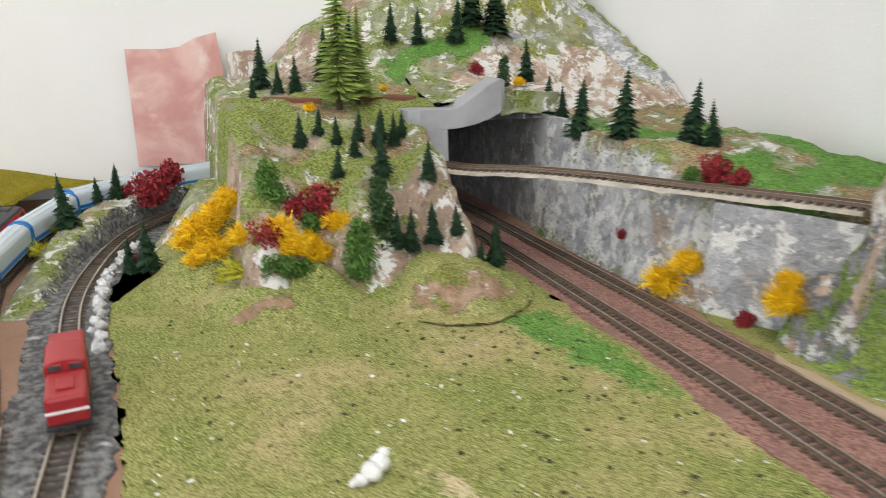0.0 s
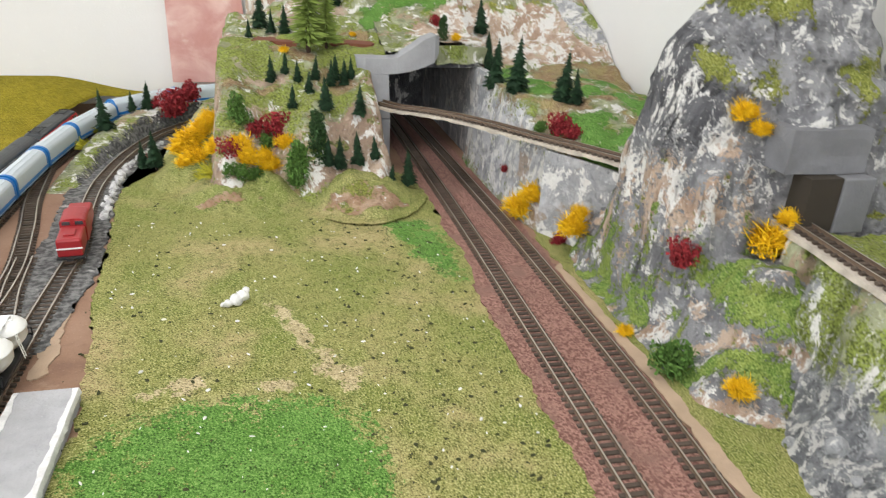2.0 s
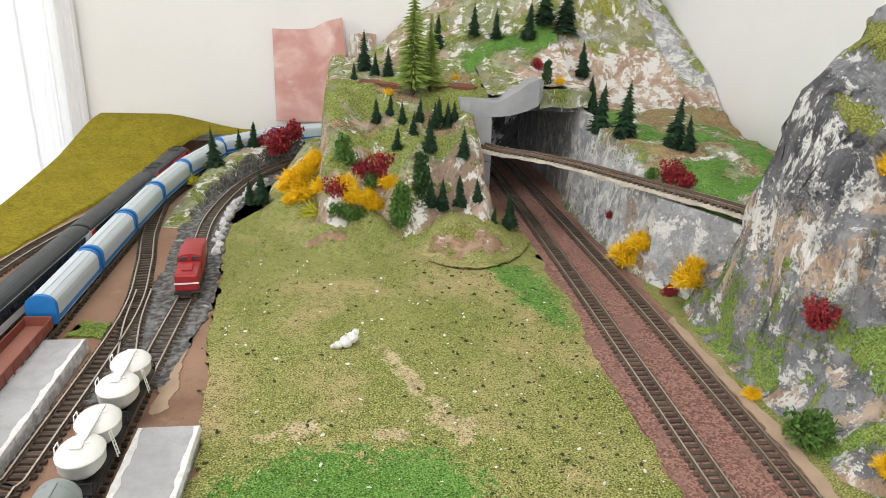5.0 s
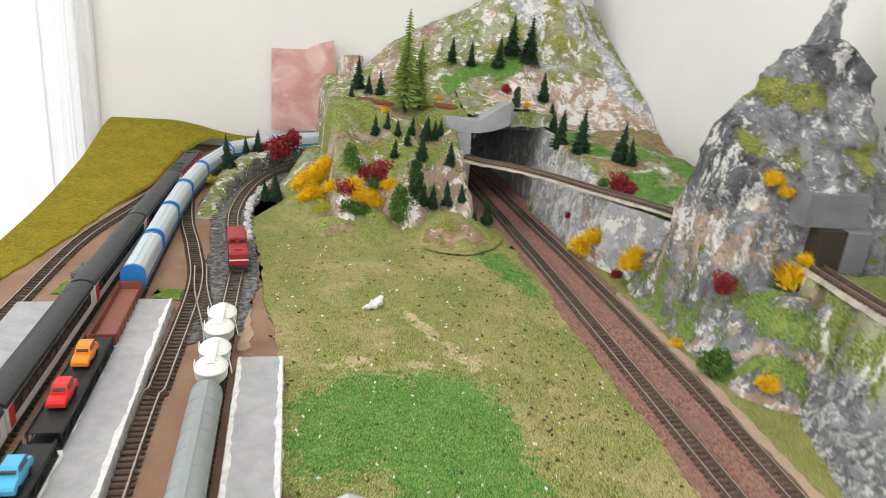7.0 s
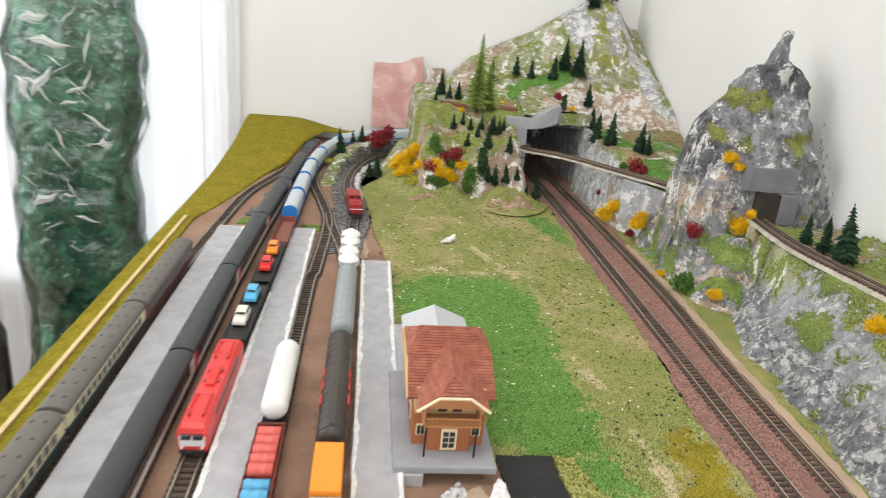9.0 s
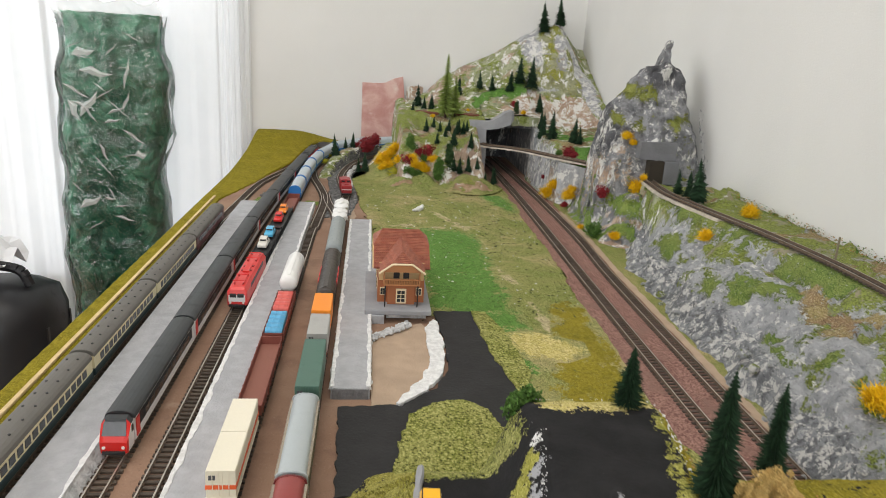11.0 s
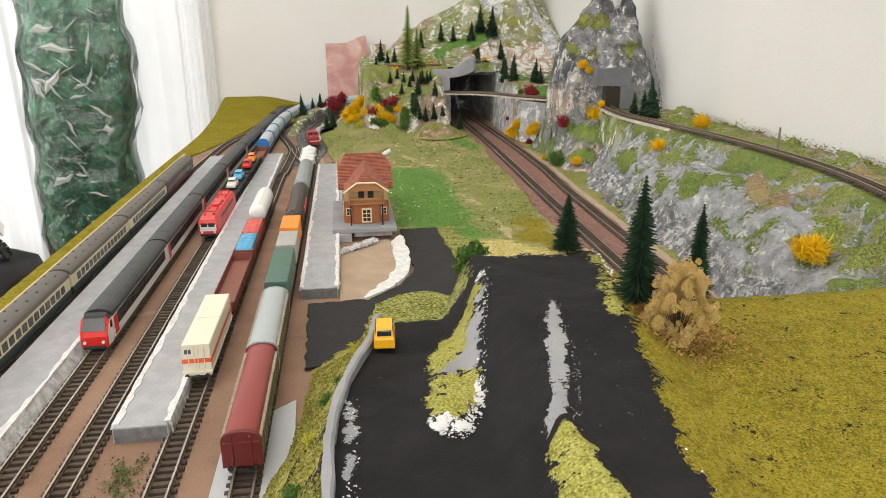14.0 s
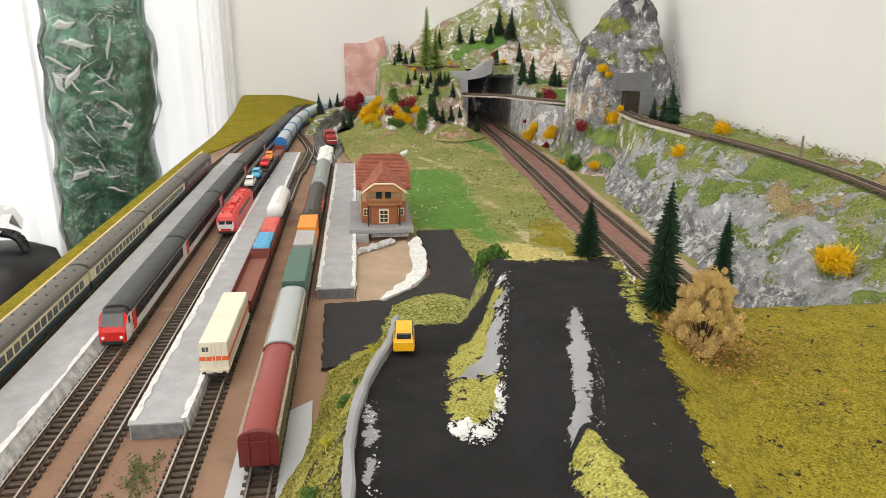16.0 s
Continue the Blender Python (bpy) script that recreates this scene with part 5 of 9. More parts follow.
def arch(w, z0, z1, zt, n=9):
    """Cross-section of a vehicle: upright sides and a curved roof."""
    pts = [(-w, z0), (w, z0), (w, z1)]
    for k in range(1, n):
        a = math.pi * k / n
        pts.append((w * math.cos(a) * (1 - 0.04 * math.sin(a)), z1 + (zt - z1) * math.sin(a) ** 0.8))
    pts.append((-w, z1))
    return pts


def roof_shell(L, w, z1, zt, lip=0.0003):
    bm = bmesh.new()
    profile_body(bm, L, [(-w - lip, z1 - 0.0006), (w + lip, z1 - 0.0006)] + arch(w + lip, 0, z1, zt + lip)[2:], 0.0008)
    return bm


COACHES = {}


def coach(m, L, scheme, label, group):
    """A passenger coach: two-tone sides, window panes, roof with vents, bogies."""
    key = (L, scheme)
    if key in COACHES:
        return tagged(copy_thing(COACHES[key], m), label)
    t = thing("passenger_coach", label, "coach", None, group)
    w, z0, z1, zt = 0.0086, 0.0042, 0.0195, 0.0238
    low, high, roof, gap = {"swiss": (COACH_WHITE, COACH_WHITE, ROOF_DARK, 0), "cream": (COACH_TEAL, COACH_CREAM, ROOF_BROWNGREY, 0), "maroon": (COACH_MAROON, COACH_MAROON, ROOF_BROWNGREY, 0)}[scheme]
    part("lower_side", boxed(-w, w, -L / 2, L / 2, z0, 0.0095, 0.0003), low, t)
    part("upper_side", boxed(-w + 0.0002, w - 0.0002, -L / 2, L / 2, 0.0095, z1, 0.0002), high, t)
    r = smooth(part("roof", roof_shell(L, w, z1, zt), roof, t), False)
    if scheme == "swiss":
        for s in (-1, 1):
            band = boxed(min(s * w, s * (w + 0.00025)), max(s * w, s * (w + 0.00025)), -L / 2 + 0.009, L / 2 - 0.009, 0.0100, 0.0180)
            part("window_band", band, BLACK, t, "black window band")
            for y0 in (-L / 2 + 0.002, L / 2 - 0.0085):
                part("door", boxed(min(s * w, s * (w + 0.0003)), max(s * w, s * (w + 0.0003)), y0, y0 + 0.0065, 0.0055, 0.0175), LOCO_RED if y0 < 0 else COACH_WHITE, t, "red end door" if y0 < 0 else "")
            n = 11
            for k in range(n):
                y = -L / 2 + 0.018 + (L - 0.036) * (k + 0.5) / n
                part("window_pane", boxed(min(s * w, s * (w + 0.0005)), max(s * w, s * (w + 0.0005)), y - 0.0042, y + 0.0042, 0.0112, 0.0160), GLASS, t)
    else:
        n = 14
        for s in (-1, 1):
            for k in range(n):
                y = -L / 2 + 0.010 + (L - 0.02) * (k + 0.5) / n
                part("window_pane", boxed(min(s * (w - 0.0003), s * (w + 0.0001)), max(s * (w - 0.0003), s * (w + 0.0001)), y - 0.0033, y + 0.0033, 0.0112, 0.0165), GLASS, t)
        for k in range(9):
            y = -L / 2 + L * (k + 0.7) / 9.4
            bm = bmesh.new()
            for sx in (-0.0035, 0.0035):
                tube(bm, (sx, y, zt - 0.0010), (sx, y, zt + 0.0004), 0.0011, 8, 0.0008)
            part("roof_vent", bm, BLACK, t)
    for s in (-1, 1):
        part("gangway", boxed(-0.0042, 0.0042, min(s * L / 2, s * (L / 2 + 0.002)), max(s * L / 2, s * (L / 2 + 0.002)), 0.005, 0.0205, 0.0004), BLACK, t)
        bogie(t, s * (L / 2 - 0.022))
    part("underframe", boxed(-0.006, 0.006, -L / 2 + 0.045, L / 2 - 0.045, 0.0025, 0.0042, 0.0004), BLACK, t)
    couplings(t, L)
    t.matrix_world = m
    COACHES[key] = t
    return t


def driving_trailer(m, L, label):
    """A coach whose outer end is a sloped red cab with one wide windscreen."""
    t = coach(m, L, "swiss", label, "passenger train coaches")
    w, y = 0.0086, -L / 2
    ring = lambda d, k, z0, z1, zt: [(-w * k * 0.96, y - d, z0), (w * k * 0.96, y - d, z0), (w * k, y - d, 0.0085), (w * k, y - d, z1), (w * k * 0.72, y - d, zt), (-w * k * 0.72, y - d, zt), (-w * k, y - d, z1), (-w * k, y - d, 0.0085)]
    bm = bmesh.new()
    loft(bm, [ring(0.0021, 1.0, 0.0036, 0.0195, 0.0228), ring(0.0060, 0.99, 0.0034, 0.0188, 0.0220), ring(0.0110, 0.95, 0.0032, 0.0125, 0.0140), ring(0.0130, 0.90, 0.0032, 0.0098, 0.0104)])
    bmesh.ops.recalc_face_normals(bm, faces=bm.faces)
    for f in bm.faces:
        c = f.calc_center_median()
        f.material_index = 2 if c.z > 0.0175 else 1 if abs(f.normal.x) > 0.8 and c.y > y - 0.009 else 0
    part("cab", bm, [LOCO_RED, COACH_WHITE, ROOF_DARK], t, "sloped cab with red front, white sides and dark roof")
    bm = bmesh.new()
    loft(bm, [[(-w * 0.80, y - 0.0114, 0.0136), (w * 0.80, y - 0.0114, 0.0136), (w * 0.74, y - 0.0072, 0.0208), (-w * 0.74, y - 0.0072, 0.0208)], [(-w * 0.80, y - 0.0100, 0.0130), (w * 0.80, y - 0.0100, 0.0130), (w * 0.74, y - 0.0058, 0.0202), (-w * 0.74, y - 0.0058, 0.0202)]])
    bmesh.ops.recalc_face_normals(bm, faces=bm.faces)
    part("windscreen", bm, GLASS, t, "wide dark windscreen")
    for s in (-1, 1):
        bm = bmesh.new()
        tube(bm, (s * 0.0055, y - 0.0120, 0.0070), (s * 0.0055, y - 0.0137, 0.0070), 0.0010, 8)
        part("headlight", bm, LAMP_WHITE, t)
        part("side_window", boxed(min(s * w * 0.95, s * (w + 0.0001)), max(s * w * 0.95, s * (w + 0.0001)), y - 0.0060, y - 0.0026, 0.0132, 0.0178), GLASS, t)
    part("bumper", boxed(-w * 0.75, w * 0.75, y - 0.0142, y - 0.0128, 0.0026, 0.0048, 0.0004), BLACK, t)
    return t


def electric_loco(m, L, label):
    """A boxy red electric locomotive with white front panels, folded pantographs and a dark side band."""
    t = thing("electric_locomotive", label, "locomotive", m)
    w = 0.0091
    bm = bmesh.new()
    rings = []
    for y, k, zz in ((-L / 2, 0.90, 0.0125), (-L / 2 + 0.0015, 0.97, 0.0185), (-L / 2 + 0.004, 1, 0.0205), (L / 2 - 0.004, 1, 0.0205), (L / 2 - 0.0015, 0.97, 0.0185), (L / 2, 0.90, 0.0125)):
        rings.append([(-w * k, y, 0.004), (w * k, y, 0.004), (w * k, y, min(zz, 0.0165)), (w * k * 0.72, y, zz), (-w * k * 0.72, y, zz), (-w * k, y, min(zz, 0.0165))])
    loft(bm, rings)
    part("body", bm, LOCO_ORANGE_RED, t)
    for s in (-1, 1):
        part("side_grille", boxed(min(s * w * 0.86, s * (w + 0.0002)), max(s * w * 0.86, s * (w + 0.0002)), -L / 2 + 0.022, L / 2 - 0.022, 0.0140, 0.0172), ROOF_GREY, t, "dark grey louvre band")
        y = s * L / 2
        part("front_panel", boxed(-w * 0.82, w * 0.82, min(y - s * 0.001, y + s * 0.0006), max(y - s * 0.001, y + s * 0.0006), 0.0075, 0.0136, 0.0003), COACH_WHITE, t, "white front panel")
        for x in (-0.0034, 0.0034):
            bm = boxed(x - 0.0029, x + 0.0029, min(y - s * 0.002, y + s * 0.0010), max(y - s * 0.002, y + s * 0.0010), 0.0118, 0.0152, 0.0003)
            part("windscreen", bm, GLASS, t)
        for x in (-0.0058, 0.0058):
            bm = bmesh.new()
            tube(bm, (x, y - s * 0.001, 0.0066), (x, y + s * 0.0009, 0.0066), 0.0010, 8)
            part("headlight", bm, LAMP_WHITE, t)
        part("bumper", boxed(-w * 0.8, w * 0.8, min(y, y + s * 0.0012), max(y, y + s * 0.0012), 0.0028, 0.0050, 0.0004), BLACK, t)
        bogie(t, s * (L / 2 - 0.026), 0.019)
        yp = s * (L / 2 - 0.022)
        bm = bmesh.new()
        for x in (-0.0045, 0.0045):
            tube(bm, (x, yp - 0.009, 0.0212), (x, yp + 0.009, 0.0232), 0.0004, 5)
            tube(bm, (x, yp + 0.009, 0.0212), (x, yp - 0.009, 0.0236), 0.0004, 5)
        for yy in (-0.009, 0.009):
            tube(bm, (-0.0062, yp + yy, 0.0236), (0.0062, yp + yy, 0.0236), 0.0005, 5)
        part("pantograph", bm, LOCO_RED, t, "folded red pantograph")
        for yy in (-0.011, 0.012):
            for x in (-0.004, 0.004):
                bm = bmesh.new()
                tube(bm, (x, yp + yy, 0.0203), (x, yp + yy, 0.0222), 0.0009, 8, 0.0006)
                part("insulator", bm, LOCO_DARK_RED, t)
    part("roof_gear", boxed(-0.003, 0.003, -0.012, 0.012, 0.0203, 0.0222, 0.0005), LOCO_RED, t)
    for y in (-0.006, 0.007):
        part("roof_vent", boxed(-0.0052, 0.0052, y - 0.0018, y + 0.0018, 0.0204, 0.0215, 0.0004), LOCO_DARK_RED, t)
    part("tank", boxed(-0.0065, 0.0065, -0.014, 0.014, 0.0018, 0.0042, 0.0006), BLACK, t)
    couplings(t, L)
    return t


def express_loco(m, L, label):
    """A rounded express engine: red sides, dark roof, sloped cab fronts with one wide windscreen."""
    t = thing("electric_locomotive", label, "locomotive", m)
    w = 0.0090
    bm, top = bmesh.new(), bmesh.new()
    rings, roof = [], []
    for y, k, zs in ((-L / 2, 0.86, 0.0100), (-L / 2 + 0.0020, 0.93, 0.0125), (-L / 2 + 0.0070, 0.98, 0.0180), (-L / 2 + 0.010, 1, 0.0188), (L / 2 - 0.010, 1, 0.0188), (L / 2 - 0.0070, 0.98, 0.0180), (L / 2 - 0.0020, 0.93, 0.0125), (L / 2, 0.86, 0.0100)):
        rings.append([(-w * k * 0.94, y, 0.0034), (w * k * 0.94, y, 0.0034), (w * k, y, 0.0075), (w * k * 0.97, y, zs), (-w * k * 0.97, y, zs), (-w * k, y, 0.0075)])
    loft(bm, rings)
    part("body", bm, LOCO_RED, t)
    for y, k, h in ((-L / 2 + 0.0066, 0.90, 0.0002), (-L / 2 + 0.011, 0.97, 0.0026), (-L / 2 + 0.016, 0.98, 0.0034), (L / 2 - 0.016, 0.98, 0.0034), (L / 2 - 0.011, 0.97, 0.0026), (L / 2 - 0.0066, 0.90, 0.0002)):
        z = 0.0180 if abs(y) > L / 2 - 0.008 else 0.0187
        roof.append([(-w * k, y, z), (w * k, y, z), (w * k * 0.93, y, z + h * 0.65), (w * k * 0.6, y, z + h), (-w * k * 0.6, y, z + h), (-w * k * 0.93, y, z + h * 0.65)])
    loft(top, roof)
    part("roof", top, ROOF_DARK, t, "dark grey roof shell")
    for s in (-1, 1):
        y = s * L / 2
        bm = bmesh.new()
        loft(bm, [[(-w * 0.86, y - s * 0.0014, 0.0128), (w * 0.86, y - s * 0.0014, 0.0128), (w * 0.88, y - s * 0.0064, 0.0179), (-w * 0.88, y - s * 0.0064, 0.0179)], [(-w * 0.86, y - s * 0.0026, 0.0124), (w * 0.86, y - s * 0.0026, 0.0124), (w * 0.88, y - s * 0.0074, 0.0174), (-w * 0.88, y - s * 0.0074, 0.0174)]])
        bmesh.ops.recalc_face_normals(bm, faces=bm.faces)
        part("windscreen", bm, GLASS, t)
        for x in (-0.0056, 0.0056):
            bm = bmesh.new()
            tube(bm, (x, y - s * 0.001, 0.0070), (x, y + s * 0.0007, 0.0070), 0.0009, 8)
            part("headlight", bm, LAMP_WHITE, t)
        part("bumper", boxed(-w * 0.8, w * 0.8, min(y, y + s * 0.0012), max(y, y + s * 0.0012), 0.0026, 0.0048, 0.0004), BLACK, t)
        bogie(t, s * (L / 2 - 0.026), 0.019)
        yp = s * (L / 2 - 0.024)
        bm = bmesh.new()
        for x in (-0.004, 0.004):
            tube(bm, (x, yp - 0.008, 0.0224), (x, yp + 0.008, 0.0234), 0.0004, 5)
        for yy in (-0.008, 0.008):
            tube(bm, (-0.0056, yp + yy, 0.0234), (0.0056, yp + yy, 0.0234), 0.0005, 5)
        part("pantograph", bm, BLACK, t, "folded black pantograph")
        side = lambda y0, y1, z0, z1: boxed(min(s * w * 0.97, s * (w + 0.00012)), max(s * w * 0.97, s * (w + 0.00012)), y0, y1, z0, z1)
        for q in (-1, 1):
            yw = q * (L / 2 - 0.0145)
            part("side_window", side(yw - 0.0055, yw + 0.0045, 0.0132, 0.0168), GLASS, t)
        # plain white arrow emblem and a row of bars for the lettering
        em = bmesh.new()
        for a0, b0, a1, b1 in ((-0.008, 0.006, 0.004, 0.015), (-0.008, 0.015, 0.004, 0.006), (-0.0105, 0.0105, -0.007, 0.0155), (-0.0105, 0.0105, -0.007, 0.0055), (0.0065, 0.0105, 0.003, 0.0155), (0.0065, 0.0105, 0.003, 0.0055)):
            tube(em, (s * (w - 0.0001), -0.018 + a0, b0), (s * (w - 0.0001), -0.018 + a1, b1), 0.00075, 6)
        part("emblem", em, COACH_WHITE, t, "plain white arrow emblem")
        em = bmesh.new()
        for q in range(6):
            y0 = 0.020 + 0.0032 * q
            box(em, min(s * w * 0.97, s * (w + 0.0002)), max(s * w * 0.97, s * (w + 0.0002)), y0, y0 + 0.0023, 0.0100, 0.0122)
        part("lettering", em, COACH_WHITE, t, "small white lettering bars")
    part("tank", boxed(-0.0065, 0.0065, -0.014, 0.014, 0.0018, 0.0034, 0.0005), BLACK, t)
    couplings(t, L)
    return t


def diesel_loco(m, L, label):
    """A dark red diesel: long bonnet, raised cab with windows, grey underframe."""
    t = thing("diesel_locomotive", label, "locomotive", m)
    w = 0.0086
    part("bonnet", boxed(-w * 0.93, w * 0.93, -L / 2 + 0.001, -L / 2 + 0.028, 0.0045, 0.0175, 0.0015), LOCO_DARK_RED, t)
    bm = bmesh.new()
    profile_body(bm, 0.026, arch(w, 0.0045, 0.0195, 0.0225), 0.001)
    bm.transform(pose(0, -L / 2 + 0.041, 0))
    part("cab", bm, LOCO_DARK_RED, t)
    part("rear_bonnet", boxed(-w * 0.93, w * 0.93, -L / 2 + 0.054, L / 2 - 0.001, 0.0045, 0.0175, 0.0015), LOCO_DARK_RED, t)
    for x in (-0.0042, 0.0042):
        part("cab_window", boxed(x - 0.0026, x + 0.0026, -L / 2 + 0.0274, -L / 2 + 0.0286, 0.0179, 0.0205, 0.0002), GLASS, t)
        part("window_rim", boxed(x - 0.0031, x + 0.0031, -L / 2 + 0.0276, -L / 2 + 0.0283, 0.0175, 0.0209, 0.0002), LOCO_DARK_RED, t, "dark red window surround")
    part("stripe", boxed(-w * 0.95, w * 0.95, -L / 2 + 0.0004, -L / 2 + 0.0012, 0.0105, 0.0115), COACH_WHITE, t, "thin white front stripe")
    part("buffer_beam", boxed(-w, w, -L / 2 - 0.0008, L / 2 + 0.0008, 0.0035, 0.0052, 0.0003), BLACK, t)
    part("roof_hatch", boxed(-0.0035, 0.0035, -L / 2 + 0.008, -L / 2 + 0.020, 0.0175, 0.0186, 0.0004), LOCO_DARK_RED, t)
    for s in (-1, 1):
        bogie(t, s * (L / 2 - 0.017), 0.013)
    couplings(t, L)
    return t


def wagon_base(t, L, mat=None, axle=None):
    part("chassis", boxed(-0.0078, 0.0078, -L / 2, L / 2, 0.0044, 0.0060, 0.0003), mat or BLACK, t)
    for s in (-1, 1):
        bogie(t, s * (L / 2 - (axle or 0.015)), 0.011)
        for x in (-0.0055, 0.0055):
            bm = bmesh.new()
            tube(bm, (x, s * L / 2, 0.0052), (x, s * (L / 2 + 0.0022), 0.0052), 0.0006, 6)
            tube(bm, (x, s * (L / 2 + 0.0018), 0.0052), (x, s * (L / 2 + 0.0024), 0.0052), 0.0013, 8)
            part("buffer", bm, BLACK, t)
    couplings(t, L)


def open_wagon(m, L, label, h=0.0125):
    t = thing("open_goods_wagon", label, "wagon", m, "goods wagons")
    w = 0.0084
    wagon_base(t, L)
    part("floor", boxed(-w + 0.0006, w - 0.0006, -L / 2 + 0.0008, L / 2 - 0.0008, 0.0060, 0.0068), WAGON_FLOOR, t)
    for s in (-1, 1):
        bm = boxed(min(s * w, s * (w - 0.0007)), max(s * w, s * (w - 0.0007)), -L / 2, L / 2, 0.0058, h, 0.0002)
        for k in range(9):
            y = -L / 2 + L * (k + 0.5) / 9
            box(bm, min(s * w, s * (w + 0.0005)), max(s * w, s * (w + 0.0005)), y - 0.0004, y + 0.0004, 0.0052, h - 0.0003)
        part("side_board", bm, WAGON_BROWN, t)
        part("end_board", boxed(-w, w, min(s * L / 2, s * (L / 2 - 0.0008)), max(s * L / 2, s * (L / 2 - 0.0008)), 0.0058, h + 0.0008, 0.0002), WAGON_BROWN, t)
    return t


def barrels(m, n, mat, label, group):
    for k in range(n):
        t = thing("barrel", label, "barrel", m @ pose(0, (k - (n - 1) / 2) * 0.0088, 0.0070 + 0.0042), group)
        bm = bmesh.new()
        prof = [(-0.0068, 0.0037), (-0.0064, 0.0042), (-0.0028, 0.0041), (-0.0025, 0.0043), (-0.0022, 0.0041), (0.0022, 0.0041), (0.0025, 0.0043), (0.0028, 0.0041), (0.0064, 0.0042), (0.0068, 0.0037)]
        loft(bm, [[(x, r * math.cos(2 * math.pi * i / 16), r * math.sin(2 * math.pi * i / 16)) for i in range(16)] for x, r in prof])
        smooth(part("drum", bm, mat, t))


def container(m, L, w, h, mat, label, stripe=None, doors=True):
    t = thing("container", label, "container", m, "freight containers")
    bm, rings = bmesh.new(), []
    n = int(L / 0.0013)
    for k in range(n + 1):
        y = -L / 2 + L * k / n
        q = w + (0.00025 if k % 2 and 1 < k < n - 1 else 0.0)
        rings.append([(-w, y, 0), (w, y, 0), (w, y, 0.0006), (q, y, 0.0009), (q, y, h - 0.0009), (w, y, h - 0.0005), (w - 0.0004, y, h), (-w + 0.0004, y, h), (-w, y, h - 0.0005), (-q, y, h - 0.0009), (-q, y, 0.0009), (-w, y, 0.0006)])
    loft(bm, rings)
    part("shell", bm, mat, t)
    if stripe:
        part("stripe", boxed(-w - 0.0003, w + 0.0003, -L / 2 - 0.0002, L / 2 + 0.0002, h * 0.30, h * 0.46), stripe, t, "orange-red band")
    if doors:
        for x in (-w * 0.55, -w * 0.12, w * 0.12, w * 0.55):
            bm = bmesh.new()
            tube(bm, (x, -L / 2 - 0.0003, 0.0008), (x, -L / 2 - 0.0003, h - 0.0008), 0.00025, 6)
            part("door_rod", bm, mat, t)
        part("door_plate", boxed(-w * 0.8, -w * 0.35, -L / 2 - 0.0004, -L / 2, h * 0.66, h * 0.82), ROOF_GREY, t, "small dark plate")
    return t


def flat_wagon(m, L, label, mat=None):
    t = thing("flat_wagon", label, "wagon", m, "goods wagons")
    wagon_base(t, L, mat)
    part("deck", boxed(-0.0082, 0.0082, -L / 2, L / 2, 0.0060, 0.0070, 0.0002), mat or WAGON_BROWN, t)
    return t


def tank_wagon(m, L, mat, label, r=0.0082, zc=0.0152, bands=0, marks=None):
    t = thing("tank_wagon", label, "wagon", m, "goods wagons")
    wagon_base(t, L)
    bm, rings = bmesh.new(), []
    Lt = L - 0.006
    for y, k in ((-Lt / 2, 0.30), (-Lt / 2 + 0.0008, 0.70), (-Lt / 2 + 0.0024, 0.93), (-Lt / 2 + 0.005, 1), (Lt / 2 - 0.005, 1), (Lt / 2 - 0.0024, 0.93), (Lt / 2 - 0.0008, 0.70), (Lt / 2, 0.30)):
        rings.append([(r * k * math.cos(2 * math.pi * i / 24), y, zc + r * k * math.sin(2 * math.pi * i / 24)) for i in range(24)])
    loft(bm, rings)
    smooth(part("tank", bm, mat, t))
    for k in range(bands):
        y = -Lt / 2 + Lt * (k + 0.5) / bands
        bm = bmesh.new()
        loft(bm, [[((r + 0.0002) * math.cos(2 * math.pi * i / 24), y + yy, zc + (r + 0.0002) * math.sin(2 * math.pi * i / 24)) for i in range(24)] for yy in (-0.0004, 0.0004)])
        part("band", bm, mat, t)
    part("walkway", boxed(-0.0016, 0.0016, -Lt / 2 + 0.006, Lt / 2 - 0.006, zc + r - 0.0002, zc + r + 0.0005), mat, t)
    if marks:
        for k in range(3):
            for s in (-1, 1):
                part("painted_mark", boxed(min(s * r * 0.88, s * (r + 0.0003)), max(s * r * 0.88, s * (r + 0.0003)), -0.03 + k * 0.017, -0.019 + k * 0.017, zc - 0.002, zc + 0.0035), marks, t, "bright red block lettering bars")
    return t


